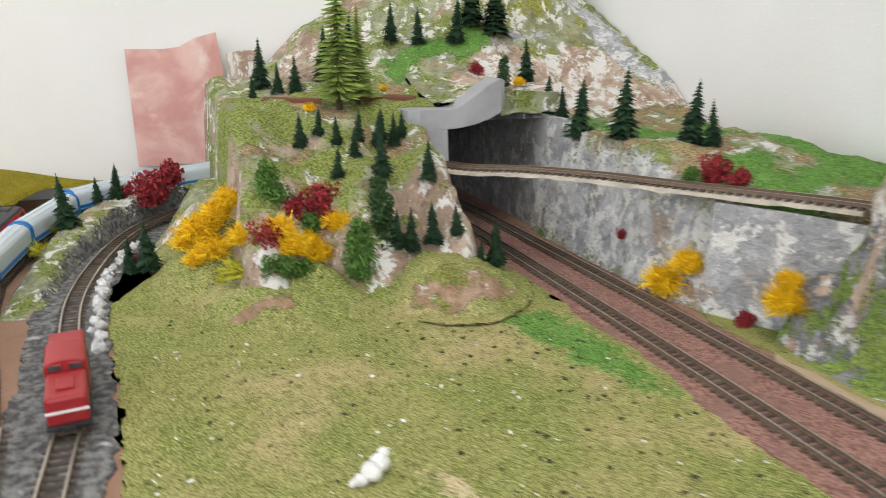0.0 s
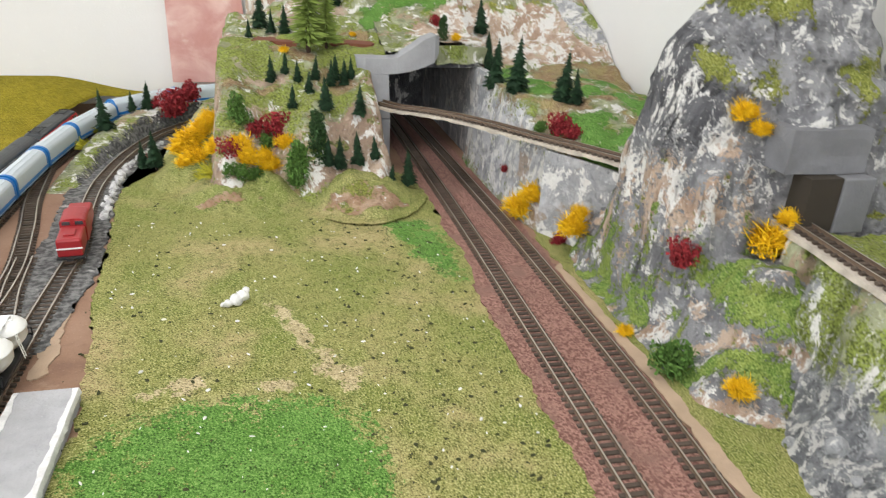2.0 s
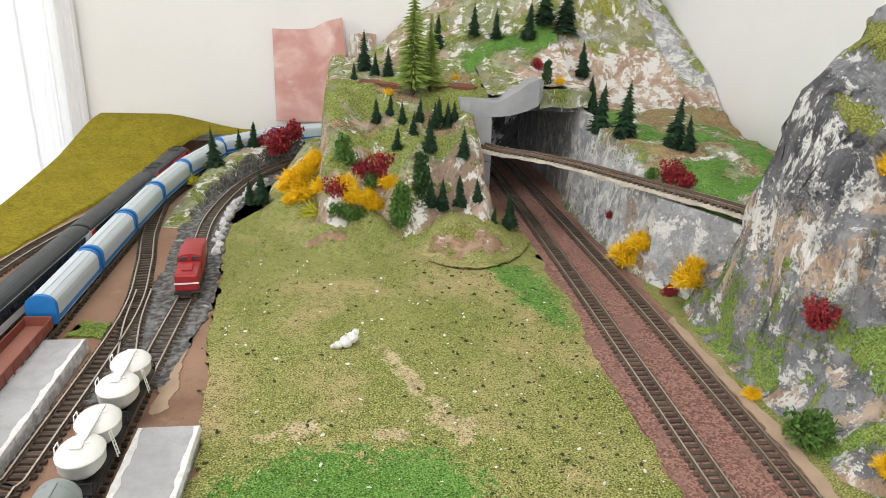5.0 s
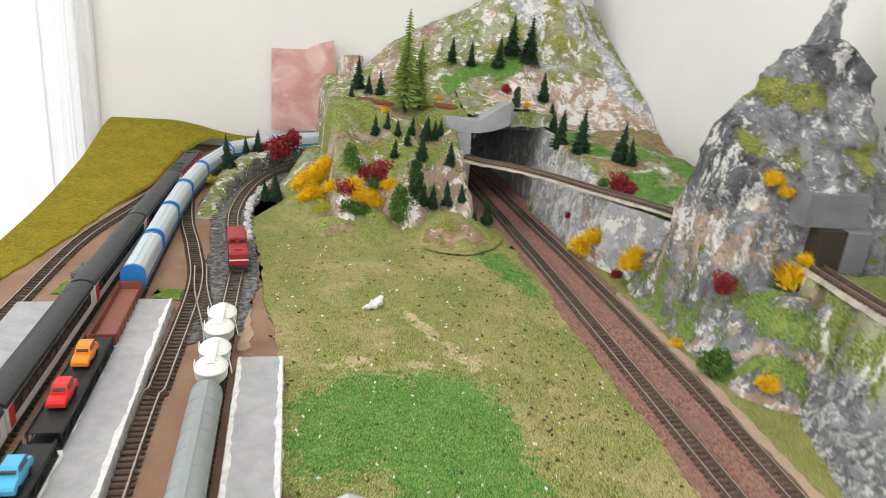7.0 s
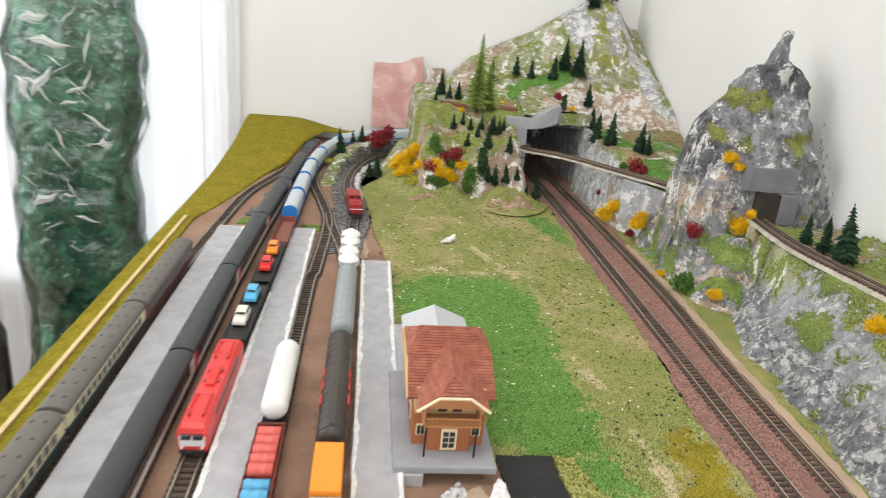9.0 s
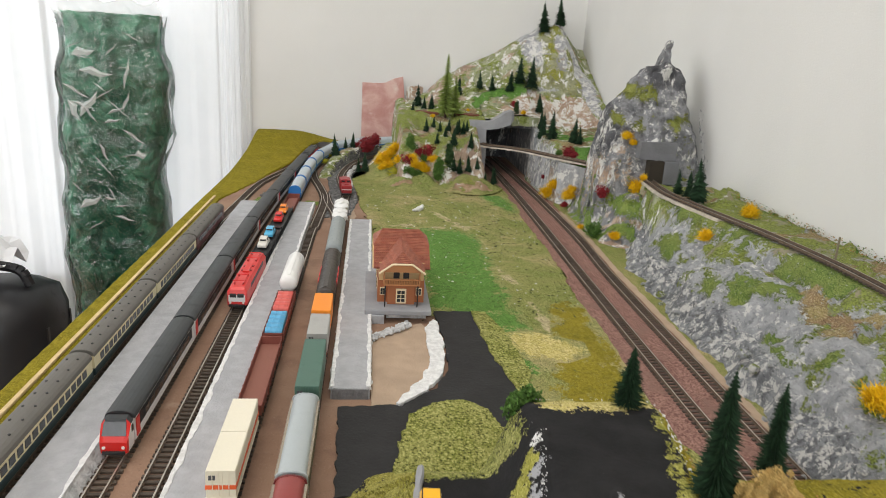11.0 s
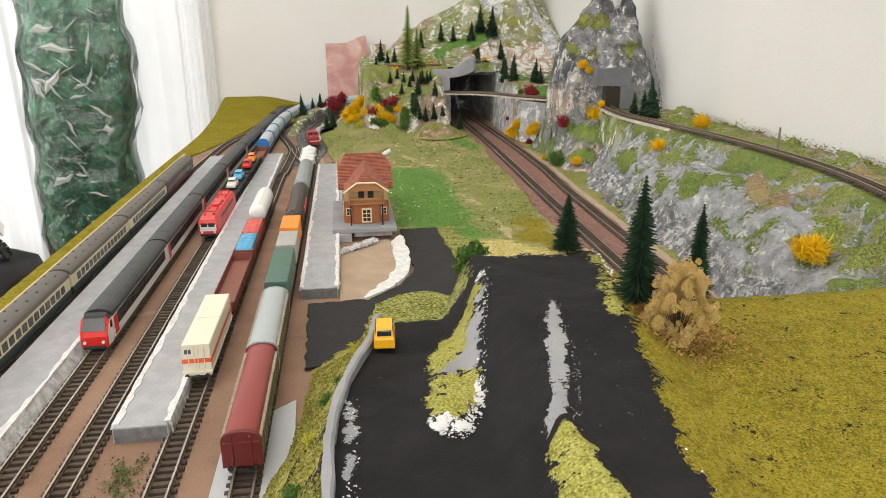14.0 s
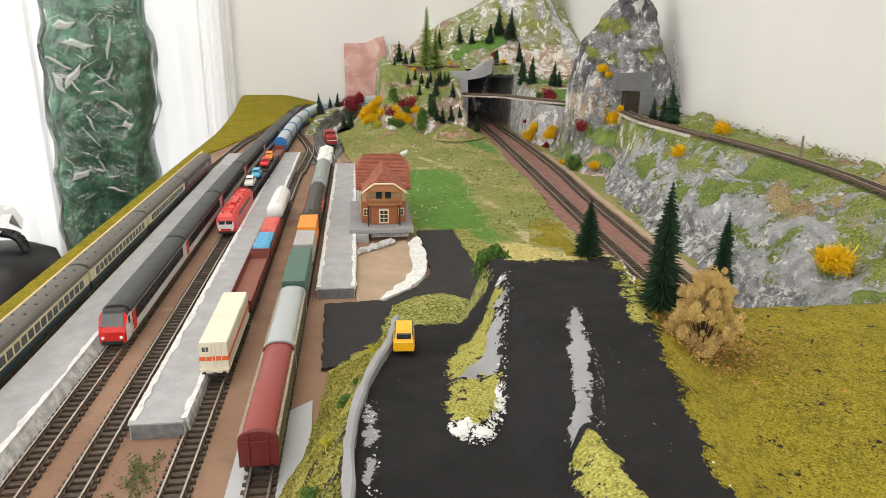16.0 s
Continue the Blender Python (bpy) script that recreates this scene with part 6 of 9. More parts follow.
def silo_wagon(m, label):
    """Two upright round powder silos with domed lids and pipework on a short frame."""
    t = thing("silo_wagon", label, "wagon", m, "goods wagons")
    L = 0.050
    wagon_base(t, L, None, 0.012)
    for y in (-0.0116, 0.0116):
        bm = bmesh.new()
        n = 28
        oval = lambda r, z, up=0.0: [(0.0098 * r * math.cos(2 * math.pi * i / n), y + 0.0116 * r * math.sin(2 * math.pi * i / n), z) for i in range(n)]
        loft(bm, [oval(0.32, 0.0064), oval(0.62, 0.0088), oval(0.90, 0.0118), oval(0.98, 0.0132), oval(1.0, 0.0180), oval(1.035, 0.0182), oval(1.035, 0.0188), oval(0.985, 0.0192), oval(0.90, 0.0206), oval(0.66, 0.0219), oval(0.34, 0.0226), oval(0.10, 0.0229)])
        ob = smooth(part("silo", bm, TANK_WHITE, t))
        bm = bmesh.new()
        tube(bm, (0.0, y, 0.0222), (0.0, y, 0.0240), 0.0027, 14, 0.0025)
        tube(bm, (0.0034, y, 0.0222), (0.0034, y, 0.0231), 0.0010, 8)
        part("hatch", bm, TANK_WHITE, t)
    bm = boxed(-0.0024, 0.0024, -0.0165, 0.0165, 0.0232, 0.0236)
    part("walkway", bm, TANK_WHITE, t)
    bm = bmesh.new()
    for y in (-0.0011, 0.0011):
        tube(bm, (0.0112, y, 0.0070), (0.0088, y, 0.0206), 0.0003, 5)
    for k in range(6):
        u = (k + 0.5) / 6
        tube(bm, (0.0112 - 0.0024 * u, -0.0011, 0.0070 + 0.0136 * u), (0.0112 - 0.0024 * u, 0.0011, 0.0070 + 0.0136 * u), 0.00025, 5)
    part("ladder", bm, TANK_WHITE, t)
    for x in (-0.0096,):
        for y in (-0.0116, 0.0116):
            bm = bmesh.new()
            for q in (-0.0022, 0.0022):
                tube(bm, (x, y + q, 0.0188), (x, y + q, 0.0222), 0.0003, 5)
            tube(bm, (x, y - 0.0022, 0.0222), (x, y + 0.0022, 0.0222), 0.0003, 5)
            part("handhold", bm, TANK_WHITE, t)
    for s in (-1, 1):
        bm = bmesh.new()
        for x in (-0.0078, 0.0078):
            tube(bm, (x, s * 0.0244, 0.0058), (x, s * 0.0244, 0.0112), 0.0004, 6)
        tube(bm, (-0.0078, s * 0.0244, 0.0112), (0.0078, s * 0.0244, 0.0112), 0.0004, 6)
        part("end_rail", bm, BLACK, t, "black end railing")
    return t


def hood_wagon(m, L, roof, side, label, end=None):
    """A covered sliding-wall van with curved roof, ribs along the eaves and plain ends."""
    t = thing("covered_van", label, "wagon", m, "goods wagons")
    w = 0.0085
    wagon_base(t, L)
    bm = boxed(-w, w, -L / 2, L / 2, 0.0052, 0.0185, 0.0003)
    part("side", bm, side, t)
    for s in (-1, 1):
        for k in range(12):
            y = -L / 2 + L * (k + 0.5) / 12
            part("side_rib", boxed(min(s * w, s * (w + 0.0005)), max(s * w, s * (w + 0.0005)), y - 0.0006, y + 0.0006, 0.0060, 0.0190), VAN_SILVER if end is None else side, t)
    smooth(part("roof", roof_shell(L, w * 0.86, 0.0196, 0.0234, 0.0004), roof, t))
    for s in (-1, 1):
        part("eave", boxed(min(s * w * 0.82, s * (w + 0.0006)), max(s * w * 0.82, s * (w + 0.0006)), -L / 2 + 0.001, L / 2 - 0.001, 0.0183, 0.0194, 0.0003), EAVE, t, "pale beige eave")
        for k in range(18):
            y = -L / 2 + L * (k + 0.5) / 18
            part("eave_rib", boxed(min(s * w * 0.80, s * (w + 0.0008)), max(s * w * 0.80, s * (w + 0.0008)), y - 0.0007, y + 0.0007, 0.0181, 0.0197, 0.0003), EAVE, t)
    if end:
        for s in (-1, 1):
            pr = arch(w * 1.05, 0.0050, 0.0186, 0.0240)
            bm = bmesh.new()
            loft(bm, [[(x, s * (L / 2 - 0.0004), z) for x, z in pr], [(x, s * (L / 2 + 0.0009), z) for x, z in pr], [(x * 0.93, s * (L / 2 + 0.0012), 0.0056 + (z - 0.0050) * 0.93) for x, z in pr]])
            bmesh.ops.recalc_face_normals(bm, faces=bm.faces)
            part("end_wall", bm, end, t, "dark ribbed end wall")
            for x in (-0.0042, 0.0042):
                part("end_post", boxed(x - 0.0006, x + 0.0006, min(s * (L / 2 + 0.001), s * (L / 2 + 0.0021)), max(s * (L / 2 + 0.001), s * (L / 2 + 0.0021)), 0.0058, 0.0212, 0.0002), end, t)
            part("end_beam", boxed(-w * 0.95, w * 0.95, min(s * (L / 2 + 0.001), s * (L / 2 + 0.0018)), max(s * (L / 2 + 0.001), s * (L / 2 + 0.0018)), 0.0176, 0.0184, 0.0002), end, t)
    return t


EAVE = painted("pale_beige_eave", (0.33, 0.285, 0.22), 0.55, 0.35)
VAN_END = painted("dark_oxide_van_end", (0.15, 0.022, 0.022), 0.4, 0.15)
BLUE_WAGONS = []


def blue_wagon(m, L, label):
    """A pale grey telescopic-hood wagon with blue end hoops and a blue waist line."""
    if BLUE_WAGONS:
        return copy_thing(BLUE_WAGONS[0], m)
    t = thing("hooded_wagon", label, "wagon", None, "blue and grey hooded wagons")
    wagon_base(t, L, BAND_BLUE)
    bm = bmesh.new()
    profile_body(bm, L - 0.004, arch(0.0088, 0.006, 0.0165, 0.0238, 11), 0.0004)
    part("hood", bm, PALE_BLUE_GREY, t)
    for y in (-L / 2 + 0.002, L / 2 - 0.002):
        bm = bmesh.new()
        profile_body(bm, 0.0032, arch(0.0092, 0.006, 0.0165, 0.0243, 11))
        bm.transform(pose(0, y, 0))
        part("end_hoop", bm, BAND_BLUE, t, "strong blue end hoop")
    for s in (-1, 1):
        part("waist_line", boxed(min(s * 0.0087, s * 0.0091), max(s * 0.0087, s * 0.0091), -L / 2 + 0.004, L / 2 - 0.004, 0.0070, 0.0098), BAND_BLUE, t, "blue waist stripe")
    for k in (-1, 0, 1):
        part("roof_rib", boxed(-0.0006 + k * 0.0042, 0.0006 + k * 0.0042, -L / 2 + 0.004, L / 2 - 0.004, 0.0212 if k else 0.0236, 0.0232 if k else 0.0242), PALE_BLUE_GREY, t)
    t.matrix_world = m
    BLUE_WAGONS.append(t)
    return t


def toy_car(m, paint, label, van=False):
    t = thing("model_van" if van else "model_car", label, "car", m, "model cars")
    L, w = (0.0275, 0.0056) if van else (0.0235, 0.0051)
    hz = [(-0.5, 0.0025, 0.0060), (-0.47, 0.0020, 0.0072), (-0.20, 0.0018, 0.0076), (0.0, 0.0018, 0.0076), (0.30, 0.0018, 0.0070), (0.46, 0.0020, 0.0062), (0.5, 0.0028, 0.0050)]
    if van:
        hz = [(-0.5, 0.0025, 0.0070), (-0.47, 0.0018, 0.0080), (0.2, 0.0018, 0.0080), (0.44, 0.0018, 0.0074), (0.5, 0.0028, 0.0058)]
    bm = bmesh.new()
    loft(bm, [[(-w * 0.93, y * L, z0), (w * 0.93, y * L, z0), (w, y * L, (z0 + z1) / 2), (w * 0.9, y * L, z1), (-w * 0.9, y * L, z1), (-w, y * L, (z0 + z1) / 2)] for y, z0, z1 in hz])
    smooth(part("body", bm, paint, t), False)
    y0, y1, zt = (-0.46, 0.30, 0.0128) if van else (-0.36, 0.20, 0.0112)
    bm = bmesh.new()
    zb = 0.0074 if not van else 0.0078
    loft(bm, [[(-w * 0.86, y * L, zb), (w * 0.86, y * L, zb), (w * k, y * L, z), (-w * k, y * L, z)] for y, k, z in ((y0, 0.82, zb + 0.0004), (y0 + 0.07, 0.74, zt), (y1 - 0.12, 0.74, zt), (y1, 0.82, zb + 0.0004))])
    part("roof", bm, paint, t)
    for s in (-1, 1):
        part("side_window", boxed(min(s * w * 0.70, s * w * 0.865), max(s * w * 0.70, s * w * 0.865), (y0 + 0.07) * L, (y1 - 0.10) * L, zb + 0.0006, zt - 0.0008), GLASS, t)
    bm = boxed(-w * 0.66, w * 0.66, (y0 + 0.012) * L - 0.0004, (y0 + 0.05) * L, zb + 0.0010, zt - 0.0011, 0.0002)
    part("rear_window", bm, GLASS, t)
    part("windscreen", boxed(-w * 0.66, w * 0.66, (y1 - 0.07) * L, (y1 - 0.02) * L + 0.0004, zb + 0.0008, zt - 0.0014, 0.0002), GLASS, t)
    for y in (-0.29, 0.29):
        for s in (-1, 1):
            bm = bmesh.new()
            tube(bm, (s * w * 0.78, y * L, 0.0022), (s * w * 1.0, y * L, 0.0022), 0.0022, 12)
            part("wheel", bm, BLACK, t)
    part("bumper", boxed(-w * 0.95, w * 0.95, -L / 2 - 0.0004, -L / 2 + 0.0006, 0.0026, 0.0036), STEEL if not van else paint, t)
    return t


def car_carrier(m, L, label):
    """A dark double-deck car transporter: open lattice sides and an upper deck."""
    t = thing("car_carrier_wagon", label, "wagon", m, "goods wagons")
    wagon_base(t, L)
    w = 0.0084
    part("lower_deck", boxed(-w, w, -L / 2, L / 2, 0.0056, 0.0066), BLACK, t)
    part("upper_deck", boxed(-w * 0.92, w * 0.92, -L / 2 + 0.002, L / 2 - 0.002, 0.0140, 0.0147), BLACK, t)
    n = 7
    for s in (-1, 1):
        part("side_rail", boxed(min(s * w, s * w * 0.92), max(s * w, s * w * 0.92), -L / 2, L / 2, 0.0132, 0.0160), BLACK, t)
        for k in range(n):
            y = -L / 2 + 0.002 + (L - 0.004) * k / (n - 1)
            bm = bmesh.new()
            tube(bm, (s * w * 0.96, y, 0.006), (s * w * 0.96, y, 0.014), 0.0006, 6)
            part("post", bm, BLACK, t)
            if k < n - 1:
                bm = bmesh.new()
                tube(bm, (s * w * 0.96, y, 0.006), (s * w * 0.96, y + (L - 0.004) / (n - 1), 0.014), 0.0004, 6)
                part("brace", bm, BLACK, t)
    return t


def trains():
    line1 = smooth_line([(T1, -1.1, 0), (T1, -0.3, 0), (-0.120, 0.0, 0), (-0.112, 0.25, 0), (-0.099, 0.48, 0.001), (-0.086, 0.58, 0.005), (-0.055, 0.65, 0.010), (0.0, 0.69, 0.014), (0.08, 0.70, 0.018)], 0.004)
    line2 = smooth_line([(T2, -1.1, 0), (T2, -0.3, 0), (-0.089, 0.0, 0), (-0.087, 0.25, 0), (-0.084, 0.40, 0.0), (-0.075, 0.50, 0.001), (-0.055, 0.57, 0.005), (-0.02, 0.62, 0.010), (0.06, 0.65, 0.014)], 0.004)
    straight = lambda x: smooth_line([(x, -1.1, 0), (x, -0.5, 0), (x, 0.0, 0), (x, 0.35, 0)], 0.004)
    S = lambda y: y + 1.1
    # passenger train on the first station track, engine leading, driving trailer last
    driving_trailer(seat(line1, S(-0.505), S(-0.357)), 0.148, "white driving trailer with red cab end and dark roof")
    s = S(-0.354)
    for k in range(5):
        coach(seat(line1, s, s + 0.160), 0.160, "swiss", "white passenger coach with dark roof and red doors", "passenger train coaches")
        s += 0.163
    express_loco(seat(line1, s, s + 0.116), 0.116, "bright red express locomotive with dark grey roof and white emblem")
    # goods train on the next track
    electric_loco(seat(line2, S(-0.280), S(-0.166)), 0.114, "red electric locomotive with white front heading a goods train")
    for y0, y1, cars in ((-0.161, -0.052, ((CAR_WHITE, "cream white model car on a car carrier", -0.022), (CAR_BLUE, "sky blue model car on a car carrier", 0.022))), (-0.047, 0.062, ((LOCO_RED, "red model car on a car carrier", -0.022), (CAR_ORANGE, "orange model car on a car carrier", 0.022)))):
        m = seat(line2, S(y0), S(y1))
        car_carrier(m, y1 - y0, "black double-deck car carrier wagon with lattice sides")
        for paint, label, y in cars:
            toy_car(m @ pose(0, y, 0.0147, 0, 0, 180), paint, label)
    open_wagon(seat(line2, S(0.067), S(0.157)), 0.090, "empty oxide-brown open goods wagon behind the car carriers")
    s = S(0.162)
    for k in range(7):
        blue_wagon(seat(line2, s, s + 0.083), 0.083, "pale grey hooded wagon with blue end hoops")
        s += 0.0865
    # loop track
    l3 = straight(T3)
    m = seat(l3, S(-0.567), S(-0.487))
    flat_wagon(m, 0.080, "cream flat wagon loaded with two containers", CONT_CREAM)
    for y in (-0.0195, 0.0195):
        container(m @ pose(0, y, 0.0071), 0.0385, 0.0078, 0.0162, CONT_CREAM, "cream freight container with an orange-red band", STRIPE_RED, y < 0)
    open_wagon(seat(l3, S(-0.479), S(-0.369)), 0.110, "empty oxide-brown open goods wagon with dusty floor")
    m = seat(l3, S(-0.363), S(-0.263))
    open_wagon(m, 0.100, "oxide-brown open wagon loaded with red and blue barrels")
    barrels(m @ pose(0, -0.025, 0), 5, BARREL_BLUE, "light blue barrel lying in an open wagon", "blue barrels")
    barrels(m @ pose(0, 0.024, 0), 5, BARREL_RED, "salmon red barrel lying in an open wagon", "red barrels")
    tank_wagon(seat(l3, S(-0.257), S(-0.167)), 0.090, TANK_WHITE, "plain white rounded tank wagon", 0.0086, 0.0155, 2)
    # goods track
    l4 = straight(T4)
    hood_wagon(seat(l4, S(-0.659), S(-0.571)), 0.088, VAN_RED_ROOF, VAN_SIDE, "covered van with faded red roof and dark red ends", VAN_END)
    hood_wagon(seat(l4, S(-0.566), S(-0.482)), 0.084, VAN_SILVER, VAN_SIDE, "covered van with silver grey roof and olive sides", VAN_SILVER)
    m = seat(l4, S(-0.478), S(-0.392))
    flat_wagon(m, 0.086, "flat wagon carrying one long green container")
    container(m @ pose(0, 0, 0.0071), 0.076, 0.0080, 0.0170, CONT_GREEN, "long dark green freight container with barred doors")
    m = seat(l4, S(-0.387), S(-0.295))
    flat_wagon(m, 0.092, "flat wagon carrying a grey and an orange container")
    container(m @ pose(0, -0.022, 0.0071), 0.042, 0.0080, 0.0155, CONT_GREY, "light grey freight container beside an orange one")
    container(m @ pose(0, 0.022, 0.0071), 0.042, 0.0080, 0.0175, CONT_ORANGE, "bright orange freight container beside a grey one", None, False)
    tank_wagon(seat(l4, S(-0.289), S(-0.149)), 0.140, HOPPER_DARK, "long dark brown tank wagon with red marks", 0.0090, 0.0152, 14, LOCO_RED)
    tank_wagon(seat(l4, S(-0.143), S(-0.006)), 0.137, TANK_GREY, "long plain grey tank wagon beside the platform", 0.0090, 0.0152, 9)
    for y in (-0.001, 0.052):
        silo_wagon(seat(l4, S(y), S(y + 0.050)), "white powder wagon with two upright silos")
    line4 = smooth_line([(T4, -1.1, 0), (T4, 0.08, 0), (-0.012, 0.22, 0), (-0.024, 0.32, 0), (-0.027, 0.40, 0)], 0.004)
    diesel_loco(seat(line4, S(0.221), S(0.299)), 0.078, "dark red diesel locomotive standing on the goods track")
    # siding
    l0 = straight(T0)
    for k, (scheme, lab) in enumerate((("cream", "cream and dark teal coach with grey roof"), ("cream", "cream and dark teal coach with grey roof"), ("cream", "cream and dark teal coach with grey roof"), ("cream", "cream and dark teal coach with grey roof"), ("maroon", "dark maroon coach with weathered grey roof"))):
        y = -0.727 + 0.153 * k
        coach(seat(l0, S(y), S(y + 0.149)), 0.149, scheme, lab, "parked siding coaches")


trains()

# ---------------------------------------------------------------- cutting beside the hill
T4_X = [(0.30, -0.022), (0.35, -0.026), (0.40, -0.027), (0.45, -0.022), (0.49, -0.014), (0.53, -0.001), (0.56, 0.012), (0.59, 0.034), (0.615, 0.06), (0.63, 0.11)]
T2_X = [(0.36, -0.085), (0.40, -0.084), (0.45, -0.081), (0.50, -0.075), (0.57, -0.055), (0.60, -0.036), (0.62, -0.02), (0.64, 0.02), (0.655, 0.09)]

def z_apron(x, y):
    return 0.040 * sstep(0.010, 0.064, x) * sstep(0.345, 0.41, y)


def cutting():
    def bank(x, y):
        a, b = x - interp(y, T2_X) - 0.013, interp(y, T4_X) - 0.012 - x
        d = min(a, b)
        k = sstep(0.0, 0.010, d) * sstep(0.36, 0.43, y)
        h = 0.008 + 0.016 * sstep(0.40, 0.60, y)
        return h * k + rough_at(x, y, 0.012, 0.003) * k if d > 0 and k > 0.02 else -0.003
    c = thing("track_bank", "grassy bank with grey stone edge between curving tracks", "bank")
    field("bank_slope", -0.085, 0.10, 0.36, 0.66, 0.0035, bank, [ROCK_GREEN, GRAVEL], lambda c, n: 1 if n.z < 0.75 else 0, lambda x, y: bank(x, y) > -0.001, c)

    def apron(x, y):
        d = x - interp(y, T4_X) - 0.016
        v = z_apron(x, y) * sstep(0.0, 0.02, d)
        return v + rough_at(x, y, 0.015, 0.003) * min(1, v / 0.01) if v > 0.0012 else -0.003
    a = thing("hill_apron", "grassy slope at the foot of the tunnel hill", "slope")
    field("apron_slope", -0.01, 0.080, 0.34, 0.66, 0.004, apron, [GRASS_LIGHT, ROCK_GREEN], lambda c, n: 1 if c.y > 0.47 else 0, lambda x, y: apron(x, y) > -0.001, a)
    tagged(patch("gravel_bed", [(-0.040, 0.08), (-0.002, 0.10), (0.008, 0.20), (-0.004, 0.32), (-0.008, 0.40), (0.006, 0.48), (0.034, 0.55), (0.10, 0.605), (0.10, 0.64), (0.03, 0.60), (-0.02, 0.54), (-0.042, 0.45), (-0.05, 0.36), (-0.042, 0.28)], 0.0, 0.0012, GRAVEL, 0.003, 21), "dark grey gravel round the goods track", "gravel", kind="structure")
    t = thing("rock_kerb", "broken white and grey plaster kerb beside the curve", "rocks", kind="stuff")
    bm = bmesh.new()
    for k in range(46):
        y = 0.30 + 0.22 * k / 45
        s = random.uniform(0.0022, 0.0046)
        x = interp(y, T4_X) + 0.013 + random.uniform(-0.002, 0.003)
        b = bmesh.ops.create_icosphere(bm, subdivisions=1, radius=s, matrix=pose(x, y, s * 0.5, random.uniform(0, 90), 0, random.uniform(0, 360)))
        for v in b["verts"]:
            v.co += noise.noise_vector(v.co * 300) * 0.0012
    part("rocks", bm, PLATFORM_SIDE, t)
    for name, pts, mat, lab in (("rubble", [(-0.135, 0.30), (-0.115, 0.315), (-0.105, 0.36), (-0.125, 0.345)], GRAVEL, "heap of dark gravel between the tracks"), ("rubble", [(-0.145, 0.20), (-0.128, 0.205), (-0.125, 0.235), (-0.143, 0.235)], GRAVEL, "heap of dark gravel between the tracks"),
                                ("tuft", [(-0.148, 0.17), (-0.132, 0.168), (-0.130, 0.19), (-0.145, 0.195)], HILL_MOSS, "small bright green tuft on the brown board"), ("tuft", [(-0.134, 0.275), (-0.120, 0.28), (-0.122, 0.302), (-0.134, 0.30)], HILL_MOSS, "small bright green tuft on the brown board"),
                                ("tuft", [(-0.074, 0.158), (-0.055, 0.155), (-0.052, 0.178), (-0.07, 0.182)], HILL_MOSS, "small bright green tuft on the brown board"), ("tuft", [(-0.108, 0.255), (-0.097, 0.26), (-0.096, 0.30), (-0.104, 0.29)], GRASS_YELLOW, "small dull green tuft on the brown board")):
        tagged(patch(name, pts, 0.0, 0.0014, mat, 0.0045, len(lab)), lab, "rubble" if name == "rubble" else "grass")
    for pts, lab in (([(-0.006, 0.13), (0.004, 0.14), (0.006, 0.075), (-0.002, 0.07)], "pale paint patch"), ([(-0.098, 0.40), (-0.091, 0.40), (-0.089, 0.47), (-0.094, 0.47)], "pale paint patch"), ([(-0.034, 0.10), (-0.022, 0.11), (-0.024, 0.15), (-0.034, 0.14)], "pale paint patch")):
        tagged(patch("paint_patch", pts, 0.0, 0.0009, SAND, 0.003, 5), "pale bare patch on the brown baseboard", "ground", kind="structure")


cutting()


# ---------------------------------------------------------------- station
def tile_mat():
    m = Mat("red_brown_roof_tiles", 0.55)
    sep = m.t.nodes.new("ShaderNodeSeparateXYZ")
    m.t.links.new(m.geo(), sep.inputs[0])
    cols = m.math("SINE", m.math("MULTIPLY", m.math("ADD", sep.outputs[0], sep.outputs[1]), 2 * math.pi / 0.0019))
    c = m.mix(m.ramp(cols, -0.95, -0.6), (0.19, 0.055, 0.035), (0.30, 0.088, 0.052))
    c = m.mix(m.ramp(m.noise(0.006, 4), 0.42, 0.62), c, (0.355, 0.12, 0.072))
    c = m.mix(m.math("MULTIPLY", m.ramp(m.noise(0.0012, 3, seed=4.0), 0.56, 0.70), 0.5), c, (0.42, 0.19, 0.13))
    return m.colour(m.vary(c, 0.12)).bump(cols, 0.0001).m


TILES = tile_mat()
BRICK = painted("orange_brown_timber_wall", (0.36, 0.125, 0.05), 0.6, 0.2)
TAN_WALL = painted("tan_upper_wall", (0.58, 0.40, 0.20), 0.6, 0.15)
WOOD_TRIM = painted("orange_wood_trim", (0.45, 0.20, 0.08), 0.55, 0.15)
CREAM_TRIM = painted("cream_trim", (0.78, 0.66, 0.44), 0.5, 0.1)
HOUSE_GREY = painted("light_grey_plastic", (0.47, 0.49, 0.51), 0.5, 0.1)


def slab(pts, thick, mat, name, parent, label=""):
    bm = bmesh.new()
    n = (Vector(pts[1]) - Vector(pts[0])).cross(Vector(pts[2]) - Vector(pts[0])).normalized() * thick
    loft(bm, [[Vector(p) for p in pts], [Vector(p) - n for p in pts]])
    bmesh.ops.recalc_face_normals(bm, faces=bm.faces)
    if mat is TILES:
        tile_rows([Vector(p) for p in pts], parent)
    return part(name, bm, mat, parent, label)


def clipped(pts, v, level, above):
    """The part of a convex outline above or below a level along v."""
    out, sign = [], 1 if above else -1
    for a, b in zip(pts, pts[1:] + pts[:1]):
        da, db = sign * (v.dot(a) - level), sign * (v.dot(b) - level)
        if da >= 0:
            out.append(a)
        if da * db < 0:
            out.append(a.lerp(b, da / (da - db)))
    return out


